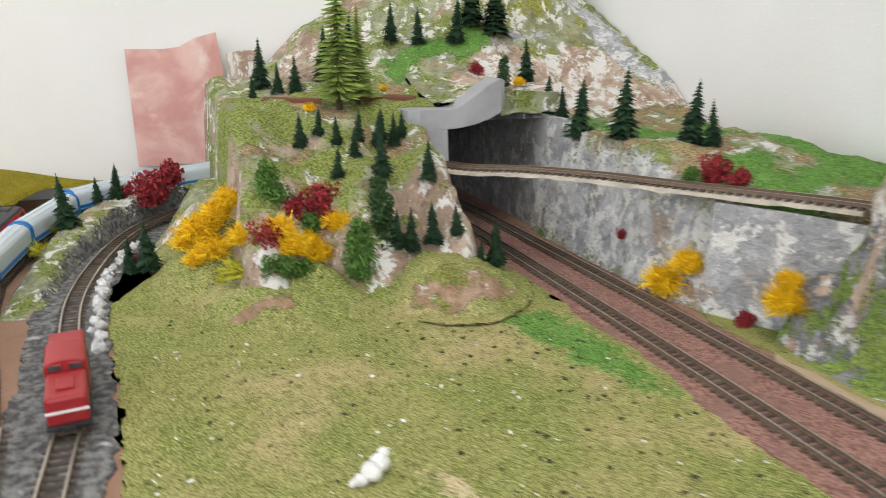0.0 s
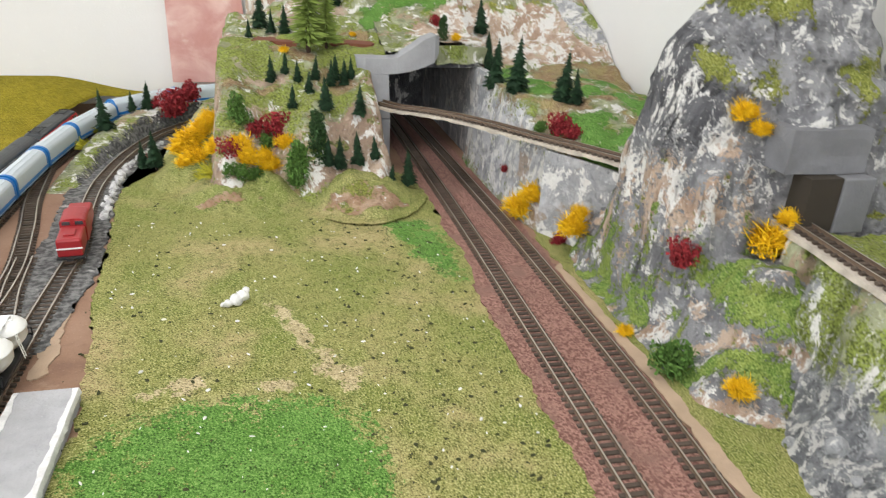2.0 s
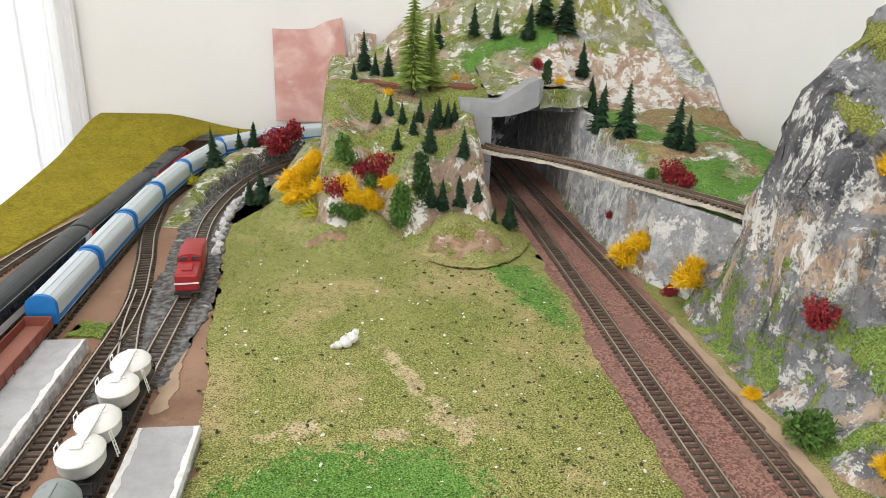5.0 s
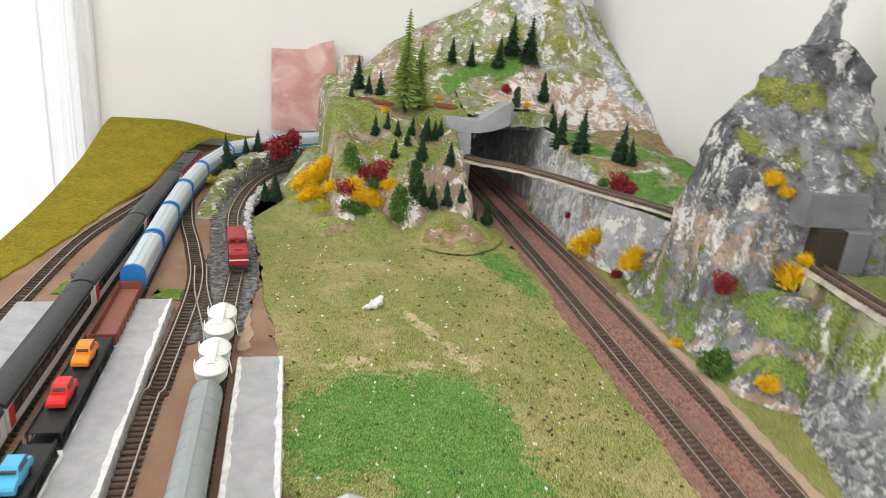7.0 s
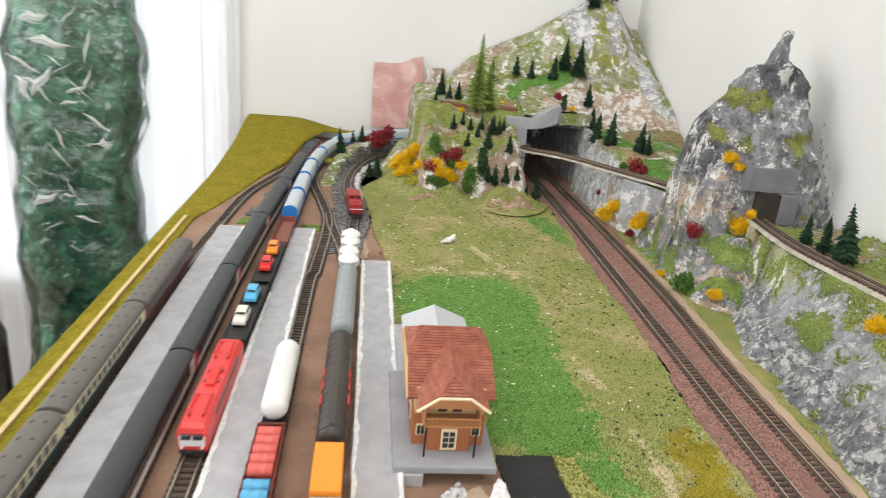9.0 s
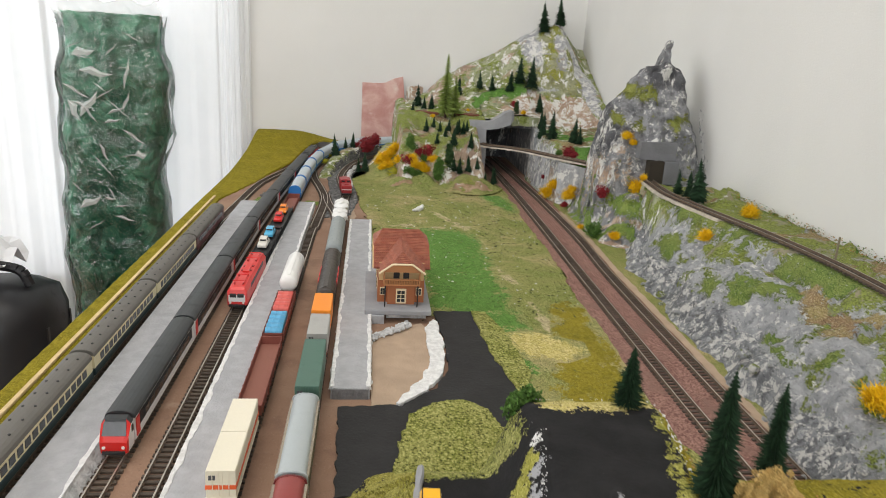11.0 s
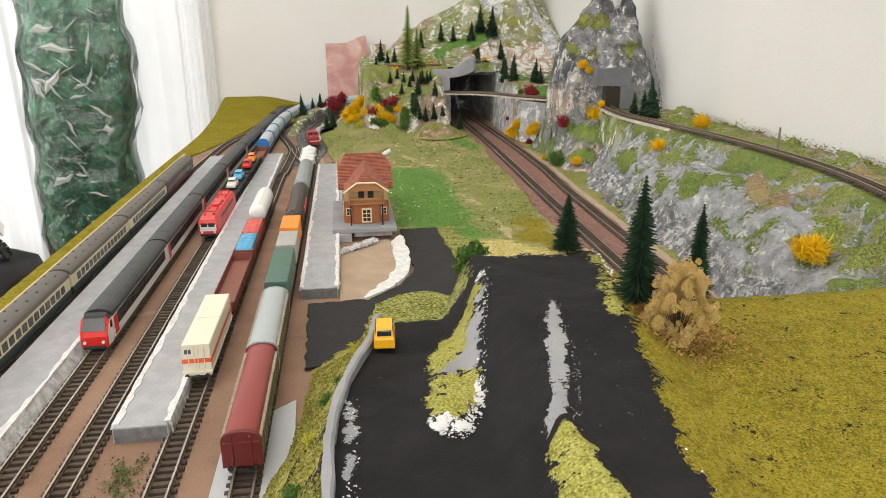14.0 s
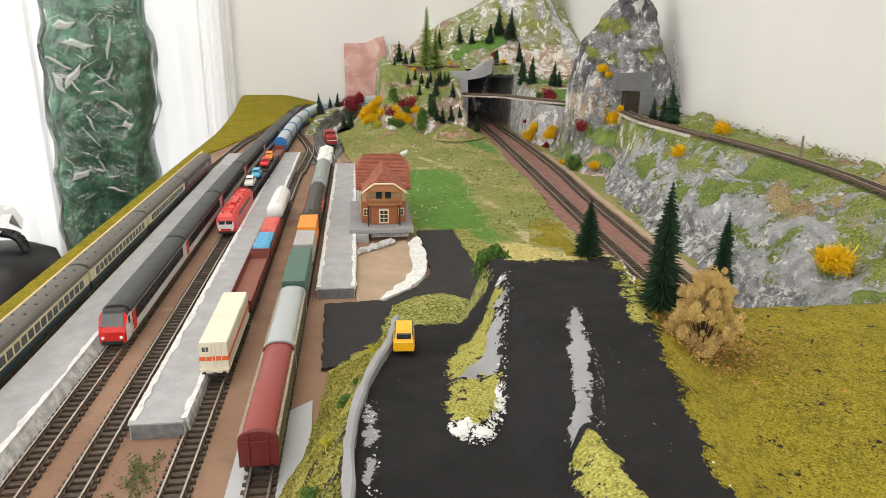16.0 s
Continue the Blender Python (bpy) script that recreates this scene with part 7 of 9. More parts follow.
def tile_rows(pts, parent, pitch=0.0021):
    """Courses of roof tiles, each lapping over the one below it."""
    n = (pts[1] - pts[0]).cross(pts[2] - pts[0]).normalized()
    v = (Vector((0, 0, 1)) - n * n.z).normalized()
    lo, hi = min(v.dot(p) for p in pts), max(v.dot(p) for p in pts)
    k = 0
    while lo + k * pitch < hi - 0.0003:
        a = lo + k * pitch
        ring = clipped(clipped(pts, v, a, True), v, a + pitch * 1.1, False)
        k += 1
        if len(ring) < 3:
            continue
        bm = bmesh.new()
        loft(bm, [[p + n * 0.00005 for p in ring], [p + n * (0.0007 - 0.00052 * (v.dot(p) - a) / pitch) for p in ring]])
        bmesh.ops.recalc_face_normals(bm, faces=bm.faces)
        part("tile_row", bm, TILES, parent)


def station():
    h = thing("station_building", "orange-brown model station with red tiled hipped roof and balcony", "building")
    part("plinth", boxed(0.0425, 0.0795, -0.290, -0.190, 0.0022, 0.0075), PLATFORM_SIDE, h, "recessed rough plinth")
    part("base_plate", boxed(0.0225, 0.0835, -0.2985, -0.187, 0.0083, 0.0128, 0.0006), CONCRETE, h, "thick light grey base plate")
    x0, x1, y0, y1 = 0.034, 0.0775, -0.276, -0.197
    part("lower_wall", boxed(x0, x1, y0, y1, 0.0128, 0.034), BRICK, h)
    part("upper_wall", boxed(x0 + 0.0008, x1 - 0.0008, y0 + 0.0008, y1 - 0.0008, 0.034, 0.0515), TAN_WALL, h)
    xm = (x0 + x1) / 2
    # front bay
    part("bay", boxed(xm - 0.0125, xm + 0.0125, y0 - 0.006, y0, 0.0128, 0.033), BRICK, h)
    door = part("door", boxed(xm - 0.0048, xm + 0.0048, y0 - 0.0072, y0 - 0.006, 0.0140, 0.0285, 0.0003), CREAM_TRIM, h, "cream glazed door")
    for i in range(2):
        for j in range(3):
            part("pane", boxed(xm - 0.0036 + 0.0038 * i, xm - 0.0004 + 0.0038 * i, y0 - 0.0076, y0 - 0.0068, 0.0158 + 0.0039 * j, 0.0188 + 0.0039 * j), GLASS, door)
    for s in (-1, 1):
        wx = xm + s * 0.0168
        win = part("window", boxed(wx - 0.0028, wx + 0.0028, y0 - 0.0009, y0, 0.020, 0.0275), CREAM_TRIM, h, "cream window frame")
        for i in range(2):
            for j in range(2):
                part("pane", boxed(wx - 0.0022 + 0.0024 * i, wx - 0.0002 + 0.0024 * i, y0 - 0.0013, y0 - 0.0006, 0.0208 + 0.0031 * j, 0.0235 + 0.0031 * j), GLASS, win)
        bm = bmesh.new()
        tube(bm, (xm + s * 0.0150, y0 - 0.0125, 0.0128), (xm + s * 0.0150, y0 - 0.0125, 0.0345), 0.0006, 8)
        part("balcony_post", bm, BLACK, h)
        wx = xm + s * 0.0045
        bm = boxed(wx - 0.0028, wx + 0.0028, y0 - 0.0002, y0 + 0.0012, 0.0362, 0.0458)
        tube(bm, (wx, y0 - 0.0002, 0.0458), (wx, y0 + 0.0012, 0.0458), 0.0028, 12)
        part("arched_window", bm, GLASS, h)
    # balcony
    bal = part("balcony", boxed(xm - 0.0165, xm + 0.0165, y0 - 0.0135, y0, 0.0335, 0.0347, 0.0002), WOOD_TRIM, h)
    for k in range(22):
        x = xm - 0.016 + 0.032 * k / 21
        part("baluster", boxed(x - 0.0004, x + 0.0004, y0 - 0.0133, y0 - 0.0126, 0.0347, 0.0392), WOOD_TRIM, bal)
    part("handrail", boxed(xm - 0.0168, xm + 0.0168, y0 - 0.0137, y0 - 0.0122, 0.0390, 0.0400, 0.0002), WOOD_TRIM, bal)
    for s in (-1, 1):
        part("side_rail", boxed(xm + s * 0.0165 - 0.0005, xm + s * 0.0165 + 0.0005, y0 - 0.0137, y0, 0.0347, 0.0398), WOOD_TRIM, bal)
        bm = bmesh.new()
        tube(bm, (xm + s * 0.0162, y0 - 0.013, 0.0347), (xm + s * 0.0162, y0 - 0.013, 0.052), 0.0006, 6)
        part("gable_post", bm, WOOD_TRIM, h)
    # side windows
    for s, x in ((-1, x0), (1, x1)):
        for y in (-0.255, -0.222):
            for z in (0.0195, 0.0385):
                w = part("window", boxed(min(x, x + s * 0.0008), max(x, x + s * 0.0008), y - 0.0035, y + 0.0035, z, z + 0.009), CREAM_TRIM, h)
                part("pane", boxed(min(x, x + s * 0.0012), max(x, x + s * 0.0012), y - 0.0027, y + 0.0027, z + 0.0008, z + 0.0082), GLASS, w)
    # roof
    e, zr, ze = 0.0045, 0.0725, 0.0475
    ax0, ax1, ay0, ay1, yr = x0 - e, x1 + e, y0 - 0.004, y1 + e, -0.236
    rx0, rx1 = ax0 + 0.008, ax1 - 0.008
    hipz = 0.062
    roof = part("roof", bmesh.new(), TILES, h)
    slab([(ax0, ay0, ze), (ax1, ay0, ze), (ax1, ay0 + (yr - ay0) * 0.55, hipz), (rx1, yr, zr), (rx0, yr, zr), (ax0, ay0 + (yr - ay0) * 0.55, hipz)], 0.0012, TILES, "front_slope", h)
    slab([(ax1, ay1, ze), (ax0, ay1, ze), (ax0, ay1 + (yr - ay1) * 0.55, hipz), (rx0, yr, zr), (rx1, yr, zr), (ax1, ay1 + (yr - ay1) * 0.55, hipz)], 0.0012, TILES, "rear_slope", h)
    for rx, ax in ((rx0, ax0), (rx1, ax1)):
        p = [(ax, ay0 + (yr - ay0) * 0.55, hipz), (ax, ay1 + (yr - ay1) * 0.55, hipz), (rx, yr, zr)]
        slab(p if ax == ax1 else p[::-1], 0.0012, TILES, "hip", h)
        slab([(ax, ay0, ze), (ax, ay1, ze), (ax, ay1 + (yr - ay1) * 0.55, hipz), (ax, ay0 + (yr - ay0) * 0.55, hipz)], 0.0010, TAN_WALL, "side_gable", h)
    bpy.data.objects.remove(roof)
    fy, gz, gp, gw = y0 - 0.0165, 0.0475, 0.0625, 0.0205
    cut = 0.009
    for s in (-1, 1):
        p = [(xm + s * gw, fy, gz), (xm + s * gw, -0.262, gz + 0.004), (xm, -0.240, gp + 0.0068), (xm, fy + 0.010, gp + 0.0015), (xm + s * cut, fy, gp - 0.006)]
        slab(p if s > 0 else p[::-1], 0.0011, TILES, "gable_slope", h)
    slab([(xm - cut, fy, gp - 0.006), (xm + cut, fy, gp - 0.006), (xm, fy + 0.010, gp + 0.0015)], 0.0011, TILES, "gable_hip", h)
    for s in (-1, 1):
        bm = bmesh.new()
        tube(bm, (xm + s * (gw + 0.0006), fy - 0.0004, gz - 0.001), (xm + s * cut, fy - 0.0004, gp - 0.0072), 0.0010, 6)
        part("bargeboard", bm, CREAM_TRIM, h, "cream bargeboard")
    bm = bmesh.new()
    tube(bm, (xm - cut, fy - 0.0004, gp - 0.0072), (xm + cut, fy - 0.0004, gp - 0.0072), 0.0010, 6)
    part("bargeboard", bm, CREAM_TRIM, h, "cream bargeboard")
    slab([(xm - gw * 0.82, y0 - 0.0145, gz - 0.0005), (xm + gw * 0.82, y0 - 0.0145, gz - 0.0005), (xm + cut * 0.8, y0 - 0.0145, gp - 0.008), (xm - cut * 0.8, y0 - 0.0145, gp - 0.008)], 0.0008, WOOD_TRIM, "gable_boarding", h)
    bm = bmesh.new()
    tube(bm, (rx0, yr, zr + 0.0002), (rx1, yr, zr + 0.0002), 0.0009, 6)
    part("ridge_tiles", bm, TILES, h)
    a = thing("station_annex", "pale grey annex with low pitched roof behind the station", "building")
    part("walls", boxed(0.035, 0.079, -0.183, -0.138, 0.0022, 0.034), HOUSE_GREY, a)
    for s in (-1, 1):
        p = [(0.057 + s * 0.025, -0.1865, 0.0325), (0.057 + s * 0.025, -0.135, 0.0325), (0.057, -0.135, 0.0430), (0.057, -0.1865, 0.0430)]
        slab(p if s > 0 else p[::-1], 0.001, HOUSE_GREY, "roof_slope", a)
    t = thing("gravel_ramp", "strip of loose grey gravel on the platform edge", "gravel", kind="stuff")
    bm = bmesh.new()
    for k in range(170):
        u = random.random()
        x, y = 0.026 + 0.038 * u, -0.345 + 0.038 * u + random.uniform(-0.006, 0.008)
        r = random.uniform(0.0009, 0.0020)
        bmesh.ops.create_icosphere(bm, subdivisions=1, radius=r, matrix=pose(x, y, 0.0034 + r * 0.4, random.uniform(0, 180), 0, random.uniform(0, 180)))
    part("gravel", bm, PLATFORM_SIDE, t)


station()


# ---------------------------------------------------------------- room things and loose bits
def bag_mat():
    m = Mat("green_foliage_in_clear_film", 0.35, spec=0.6)
    leaf = m.voronoi(0.03, seed=2.0, out="Color")
    sep = m.t.nodes.new("ShaderNodeSeparateColor")
    m.t.links.new(leaf, sep.inputs[0])
    c = m.mix(m.ramp(sep.outputs[0], 0.1, 0.9), (0.035, 0.19, 0.105), (0.11, 0.42, 0.25))
    c = m.mix(m.ramp(m.noise(0.05, 5, 0.65, warp=0.8), 0.4, 0.65), c, (0.025, 0.11, 0.06))
    c = m.mix(m.ramp(m.noise(0.02, 4, seed=5, warp=1.2), 0.62, 0.72), c, (0.18, 0.34, 0.23))
    m.b.inputs["Coat Weight"].default_value = 0.2
    m.b.inputs["Coat Roughness"].default_value = 0.05
    crease = m.math("ABSOLUTE", m.math("SUBTRACT", m.noise(0.06, 4, 0.55, seed=9, warp=1.0), 0.5))
    fold = m.math("ADD", crease, m.math("MULTIPLY", m.math("ABSOLUTE", m.math("SUBTRACT", m.noise(0.022, 3, 0.6, seed=4, warp=1.5), 0.5)), 0.5))
    return m.colour(c).bump(fold, 0.02).m


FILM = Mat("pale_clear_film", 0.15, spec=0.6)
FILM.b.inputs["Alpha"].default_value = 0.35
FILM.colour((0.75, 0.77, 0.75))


def sheer_cloth():
    """Thin white cloth: half the light is thrown back, half comes through."""
    m = Mat("white_sheer_cloth", 0.9)
    weave = m.noise(0.004, 4)
    m.colour(m.mix(m.ramp(m.noise(0.08, 4), 0.3, 0.7), (0.78, 0.79, 0.80), (0.84, 0.84, 0.84))).bump(weave, 0.0004)
    through_it = m.t.nodes.new("ShaderNodeBsdfTranslucent")
    through_it.inputs[0].default_value = (0.8, 0.81, 0.82, 1)
    both = m.t.nodes.new("ShaderNodeMixShader")
    both.inputs[0].default_value = 0.4
    m.t.links.new(m.b.outputs[0], both.inputs[1])
    m.t.links.new(through_it.outputs[0], both.inputs[2])
    m.t.links.new(both.outputs[0], m.t.nodes["Material Output"].inputs["Surface"])
    return m.m


def clear_film():
    """Crisp clear plastic film: sees through, with bright glints on its facets."""
    m = Mat("clear_crumpled_film", 0.1)
    clear = m.t.nodes.new("ShaderNodeBsdfTransparent")
    clear.inputs[0].default_value = (0.99, 1.0, 0.995, 1)
    shine = m.t.nodes.new("ShaderNodeBsdfGlossy")
    shine.inputs["Roughness"].default_value = 0.05
    fres = m.t.nodes.new("ShaderNodeFresnel")
    fres.inputs[0].default_value = 1.6
    both = m.t.nodes.new("ShaderNodeMixShader")
    bump = m.t.nodes.new("ShaderNodeBump")
    bump.inputs["Distance"].default_value = 0.013
    m.t.links.new(m.noise(0.05, 3, 0.55, warp=1.4), bump.inputs["Height"])
    m.t.links.new(bump.outputs[0], shine.inputs["Normal"])
    m.t.links.new(m.math("MULTIPLY", fres.outputs[0], 1.5), both.inputs[0])
    haze = m.t.nodes.new("ShaderNodeBsdfDiffuse")
    haze.inputs[0].default_value = (0.72, 0.78, 0.75, 1)
    milky = m.t.nodes.new("ShaderNodeMixShader")
    m.t.links.new(m.math("MULTIPLY", m.ramp(m.noise(0.03, 4, 0.6, seed=3.0, warp=1.5), 0.45, 0.8), 0.08), milky.inputs[0])
    m.t.links.new(clear.outputs[0], milky.inputs[1])
    m.t.links.new(haze.outputs[0], milky.inputs[2])
    m.t.links.new(milky.outputs[0], both.inputs[1])
    m.t.links.new(shine.outputs[0], both.inputs[2])
    m.t.links.new(both.outputs[0], m.t.nodes["Material Output"].inputs["Surface"])
    return m.m


CLOTH, CLEAR = sheer_cloth(), clear_film()
LEATHER = painted("black_luggage_plastic", (0.012, 0.012, 0.014), 0.4, 0.1)
PAPER = plain_plaster("white_tissue_paper", (0.82, 0.83, 0.85), 0.06, 0.05)
STICK = plain_plaster("pale_wood_strip", (0.66, 0.50, 0.27), 0.12, 0.01)


def room_things():
    b = thing("foliage_bag", "clear plastic bag packed with dark green artificial foliage", "bag")
    bm = bmesh.new()
    rings, n = [], 96
    for k in range(151):
        z = FLOOR + (0.262 - FLOOR) * k / 150
        w = 0.100 + 0.006 * math.sin(z * 21) + 0.004 * math.sin(z * 47 + 1)
        x = -0.509 - 0.035 * max(0.0, (0.25 - z)) * 0.6 + 0.004 * math.sin(z * 13)
        d = 0.042 * (1 - 0.6 * sstep(0.15, 0.262, z))
        ring = []
        for i in range(n):
            a = 2 * math.pi * i / n
            cx, cy = math.cos(a), math.sin(a)
            f1 = 1 - 2 * abs(noise.noise(Vector((cx * 1.6 + z * 3, cy * 1.6, z * 14))))
            f2 = 1 - 2 * abs(noise.noise(Vector((cx * 4, cy * 4 + z * 6, z * 34))))
            r = 1 + 0.09 * (f1 - 0.5) + 0.06 * (f2 - 0.5)
            ring.append((x + w * (1 + 0.35 * (r - 1)) * math.copysign(abs(cx) ** 0.6, cx), 0.672 + d * (1 + 2.2 * (r - 1)) * math.copysign(abs(cy) ** 0.7, cy), z + 0.004 * f1))
        rings.append(ring)
    loft(bm, rings)
    smooth(part("filling", bm, bag_mat(), b))
    # Pale strips over the bag's front, added as glints on the film.
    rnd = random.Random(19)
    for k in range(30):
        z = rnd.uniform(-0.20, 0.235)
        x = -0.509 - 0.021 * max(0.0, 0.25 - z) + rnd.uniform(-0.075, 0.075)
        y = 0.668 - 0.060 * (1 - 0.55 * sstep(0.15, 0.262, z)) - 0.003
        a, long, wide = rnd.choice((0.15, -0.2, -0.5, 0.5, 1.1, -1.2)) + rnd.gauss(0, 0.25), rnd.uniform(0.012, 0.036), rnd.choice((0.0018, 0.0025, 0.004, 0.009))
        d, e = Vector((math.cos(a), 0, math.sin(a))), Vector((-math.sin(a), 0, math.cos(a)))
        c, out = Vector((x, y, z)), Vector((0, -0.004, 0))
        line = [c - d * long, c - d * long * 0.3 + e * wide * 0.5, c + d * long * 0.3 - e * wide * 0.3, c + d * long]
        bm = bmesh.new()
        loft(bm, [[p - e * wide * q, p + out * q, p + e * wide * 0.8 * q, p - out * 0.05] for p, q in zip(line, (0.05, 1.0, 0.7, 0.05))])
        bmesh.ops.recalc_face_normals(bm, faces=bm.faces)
        part("film_glint", bm, FILM.m, b, "pale film strip shaped as a glint")
    bm, rings, n, rows = bmesh.new(), [], 26, 44
    for k in range(rows):
        z0 = FLOOR + 0.001 + (0.264 - FLOOR) * k / (rows - 1)
        ring = []
        for i in range(n):
            a = 2 * math.pi * (i + 0.5 * (k % 2)) / n
            cx, cy = math.cos(a), math.sin(a)
            q = Vector((cx * 2.1 + 4 * z0, cy * 2.1, z0 * 17))
            f = noise.noise(q) + 0.6 * noise.noise(q * 2.7) + 0.35 * (1 - 2 * abs(noise.noise(q * 4.1)))
            z = z0 + (0.006 * noise.noise(q * 3.3) if 0 < k < rows - 1 else 0.0)
            w = 0.110 + 0.006 * math.sin(z0 * 21) + 0.004 * math.sin(z0 * 47 + 1)
            x = -0.509 - 0.021 * max(0.0, 0.25 - z0) + 0.004 * math.sin(z0 * 13)
            d = 0.053 * (1 - 0.55 * sstep(0.15, 0.262, z0))
            ring.append((x + (w + 0.004 * f) * math.copysign(abs(cx) ** 0.6, cx), 0.668 + (d + 0.009 * f) * math.copysign(abs(cy) ** 0.7, cy), z))
        rings.append(ring)
    loft(bm, rings, caps=False)
    bmesh.ops.triangulate(bm, faces=bm.faces)
    part("film", bm, CLEAR, b, "crumpled clear plastic film")
    bm, rings = bmesh.new(), []
    for k in range(9):
        u = k / 8
        rings.append([(-0.518 - 0.107 + 0.214 * i / 20 + 0.004 * math.sin(i * 2.1 + k), 0.668 + 0.012 * math.sin(i * 1.3 + k * 0.6) * (1 - u), 0.235 + 0.055 * u + 0.006 * math.sin(i * 0.9 + 2)) for i in range(21)])
    loft(bm, rings, closed=False, caps=False)
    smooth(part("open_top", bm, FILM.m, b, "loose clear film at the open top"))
    c = thing("curtain", "white sheer cloth hanging in folds against the wall", "curtain")
    for x0, x1, nm in ((-0.96, -0.66, "panel"), (-0.67, -0.308, "panel"), (-0.312, -0.240, "panel")):
        bm, rings = bmesh.new(), []
        for k in range(25):
            z = -0.60 + 2.2 * k / 24
            rings.append([(x0 + (x1 - x0) * i / 60, 0.7265 + 0.0016 * math.sin((x0 + (x1 - x0) * i / 60) * 190 + z * 1.2 + math.sin(i)) + 0.0016 * math.sin(i * 0.53 + z), z) for i in range(61)])
        loft(bm, rings, closed=False, caps=False)
        smooth(part(nm, bm, CLOTH, c))
    part("curtain_rail", boxed(-0.98, -0.22, 0.708, 0.730, 1.60, 1.615), PAPER, c)
    s = thing("suitcase", "black hard suitcase with handle standing on the floor", "suitcase")
    bm = boxed(-0.80, -0.463, 0.10, 0.30, FLOOR + 0.02, -0.150, 0.06)
    smooth(part("shell", bm, LEATHER, s))
    for x in (-0.74, -0.52):
        for y in (0.13, 0.27):
            bm = bmesh.new()
            tube(bm, (x, y - 0.01, FLOOR + 0.02), (x, y + 0.01, FLOOR + 0.02), 0.02, 12)
            part("wheel", bm, LEATHER, s)
    bm = bmesh.new()
    pts = smooth_line([(-0.50, 0.20, -0.155), (-0.52, 0.20, -0.128), (-0.60, 0.20, -0.125), (-0.62, 0.20, -0.155)], 0.008)
    for p, q in zip(pts, pts[1:]):
        tube(bm, p, q, 0.008, 8)
    part("handle", bm, LEATHER, s)
    for y in (0.16, 0.24):
        part("trim_rib", boxed(-0.802, -0.4615, y - 0.003, y + 0.003, FLOOR + 0.08, -0.21), LEATHER, s)
    p = thing("tissue_paper", "crumpled white tissue paper lying on the suitcase", "paper")
    bm, rings = bmesh.new(), []
    for k in range(13):
        rings.append([(-0.70 + 0.17 * i / 14, 0.13 + 0.14 * k / 12, -0.118 + 0.05 * noise.noise(Vector((i * 0.35, k * 0.4, 3.0))) + 0.035 * math.sin(i * 0.22)) for i in range(15)])
    loft(bm, rings, closed=False, caps=False)
    part("sheet", bm, PAPER, p)
    bx = thing("plaster_sheet", "pink smeared plaster sheet leaning on the back wall", "backdrop sheet")
    bm = bmesh.new()
    out = [(0.0035, 0.030), (0.0035, 0.151), (0.04, 0.151), (0.056, 0.153), (0.072, 0.162), (0.094, 0.168), (0.099, 0.120), (0.1, 0.06), (0.1, 0.03)]
    loft(bm, [[(x, 0.722, z) for x, z in out], [(x, 0.7255, z) for x, z in out]])
    bmesh.ops.recalc_face_normals(bm, faces=bm.faces)
    part("sheet", bm, PINK_BOARD, bx)
    bm = bmesh.new()
    out = [(0.101, 0.09), (0.103, 0.146), (0.122, 0.150), (0.139, 0.148), (0.141, 0.10), (0.14, 0.09)]
    loft(bm, [[(x, 0.7205, z) for x, z in out], [(x, 0.7240, z) for x, z in out]])
    bmesh.ops.recalc_face_normals(bm, faces=bm.faces)
    part("side_strip", bm, ROCK_TAN, bx, "narrow tan rock strip")
    tagged(part("wood_strip", boxed(-0.2105, -0.2070, -1.12, 0.176, 0.0031, 0.0056, 0.0005), STICK), "long pale wooden strip lying on the grass mat", "wood strip")
    m = thing("rerailer_plate", "folded grey plastic plate lying under the last van", "plate")
    part("plate", boxed(-0.0285, -0.0205, -0.690, -0.60, 0.0004, 0.0012), HOUSE_GREY, m)
    slab([(-0.0065, -0.690, 0.0012), (0.009, -0.690, 0.0012), (0.005, -0.590, 0.0012), (-0.0065, -0.60, 0.0012)], 0.0008, HOUSE_GREY, "wing", m)
    for k, (x0, y0, x1, y1) in enumerate(((-0.1305, 0.050, -0.1235, 0.104), (-0.1285, 0.048, -0.1200, 0.100))):
        bm = bmesh.new()
        tube(bm, (x0, y0, 0.0052), (x1, y1, 0.0052), 0.0011, 8)
        tagged(part("wooden_stick", bm, STICK), "short pale stick lying across the rails", "stick", "loose sticks")
    l = thing("plaster_lump", "small white plaster lump lying on the meadow", "lump")
    bm = bmesh.new()
    for x, y, z, r in ((0, 0, 0.0035, 0.0042), (0.004, 0.003, 0.005, 0.0038), (-0.005, -0.002, 0.0025, 0.003), (0.006, 0.005, 0.0075, 0.0025), (-0.008, -0.0025, 0.002, 0.0018)):
        bmesh.ops.create_icosphere(bm, subdivisions=2, radius=r, matrix=pose(0.0995 + x, 0.137 + y, 0.0012 + z))
    for v in bm.verts:
        v.co += noise.noise_vector(v.co * 260) * 0.0009
    part("lump", bm, WHITE_PAINT, l)
    ps = thing("wall_post", "thin brown wooden post beside the upper track", "post")
    bm = bmesh.new()
    tube(bm, (0.452, -0.318, 0.074), (0.452, -0.318, 0.101), 0.0012, 8, 0.0010)
    part("post", bm, VAN_SIDE, ps)
    for pts, z, lab in (([(0.112, 0.505), (0.155, 0.49), (0.165, 0.515), (0.118, 0.535)], 0.118, "brown bark-covered clearing on the hill"), ([(0.19, 0.49), (0.232, 0.475), (0.238, 0.50), (0.20, 0.52)], 0.119, "brown bark-covered clearing on the hill")):
        tagged(patch("bark_clearing", pts, z - 0.010, z - 0.0035, BARK, 0.004, 31), lab, "bark patch")
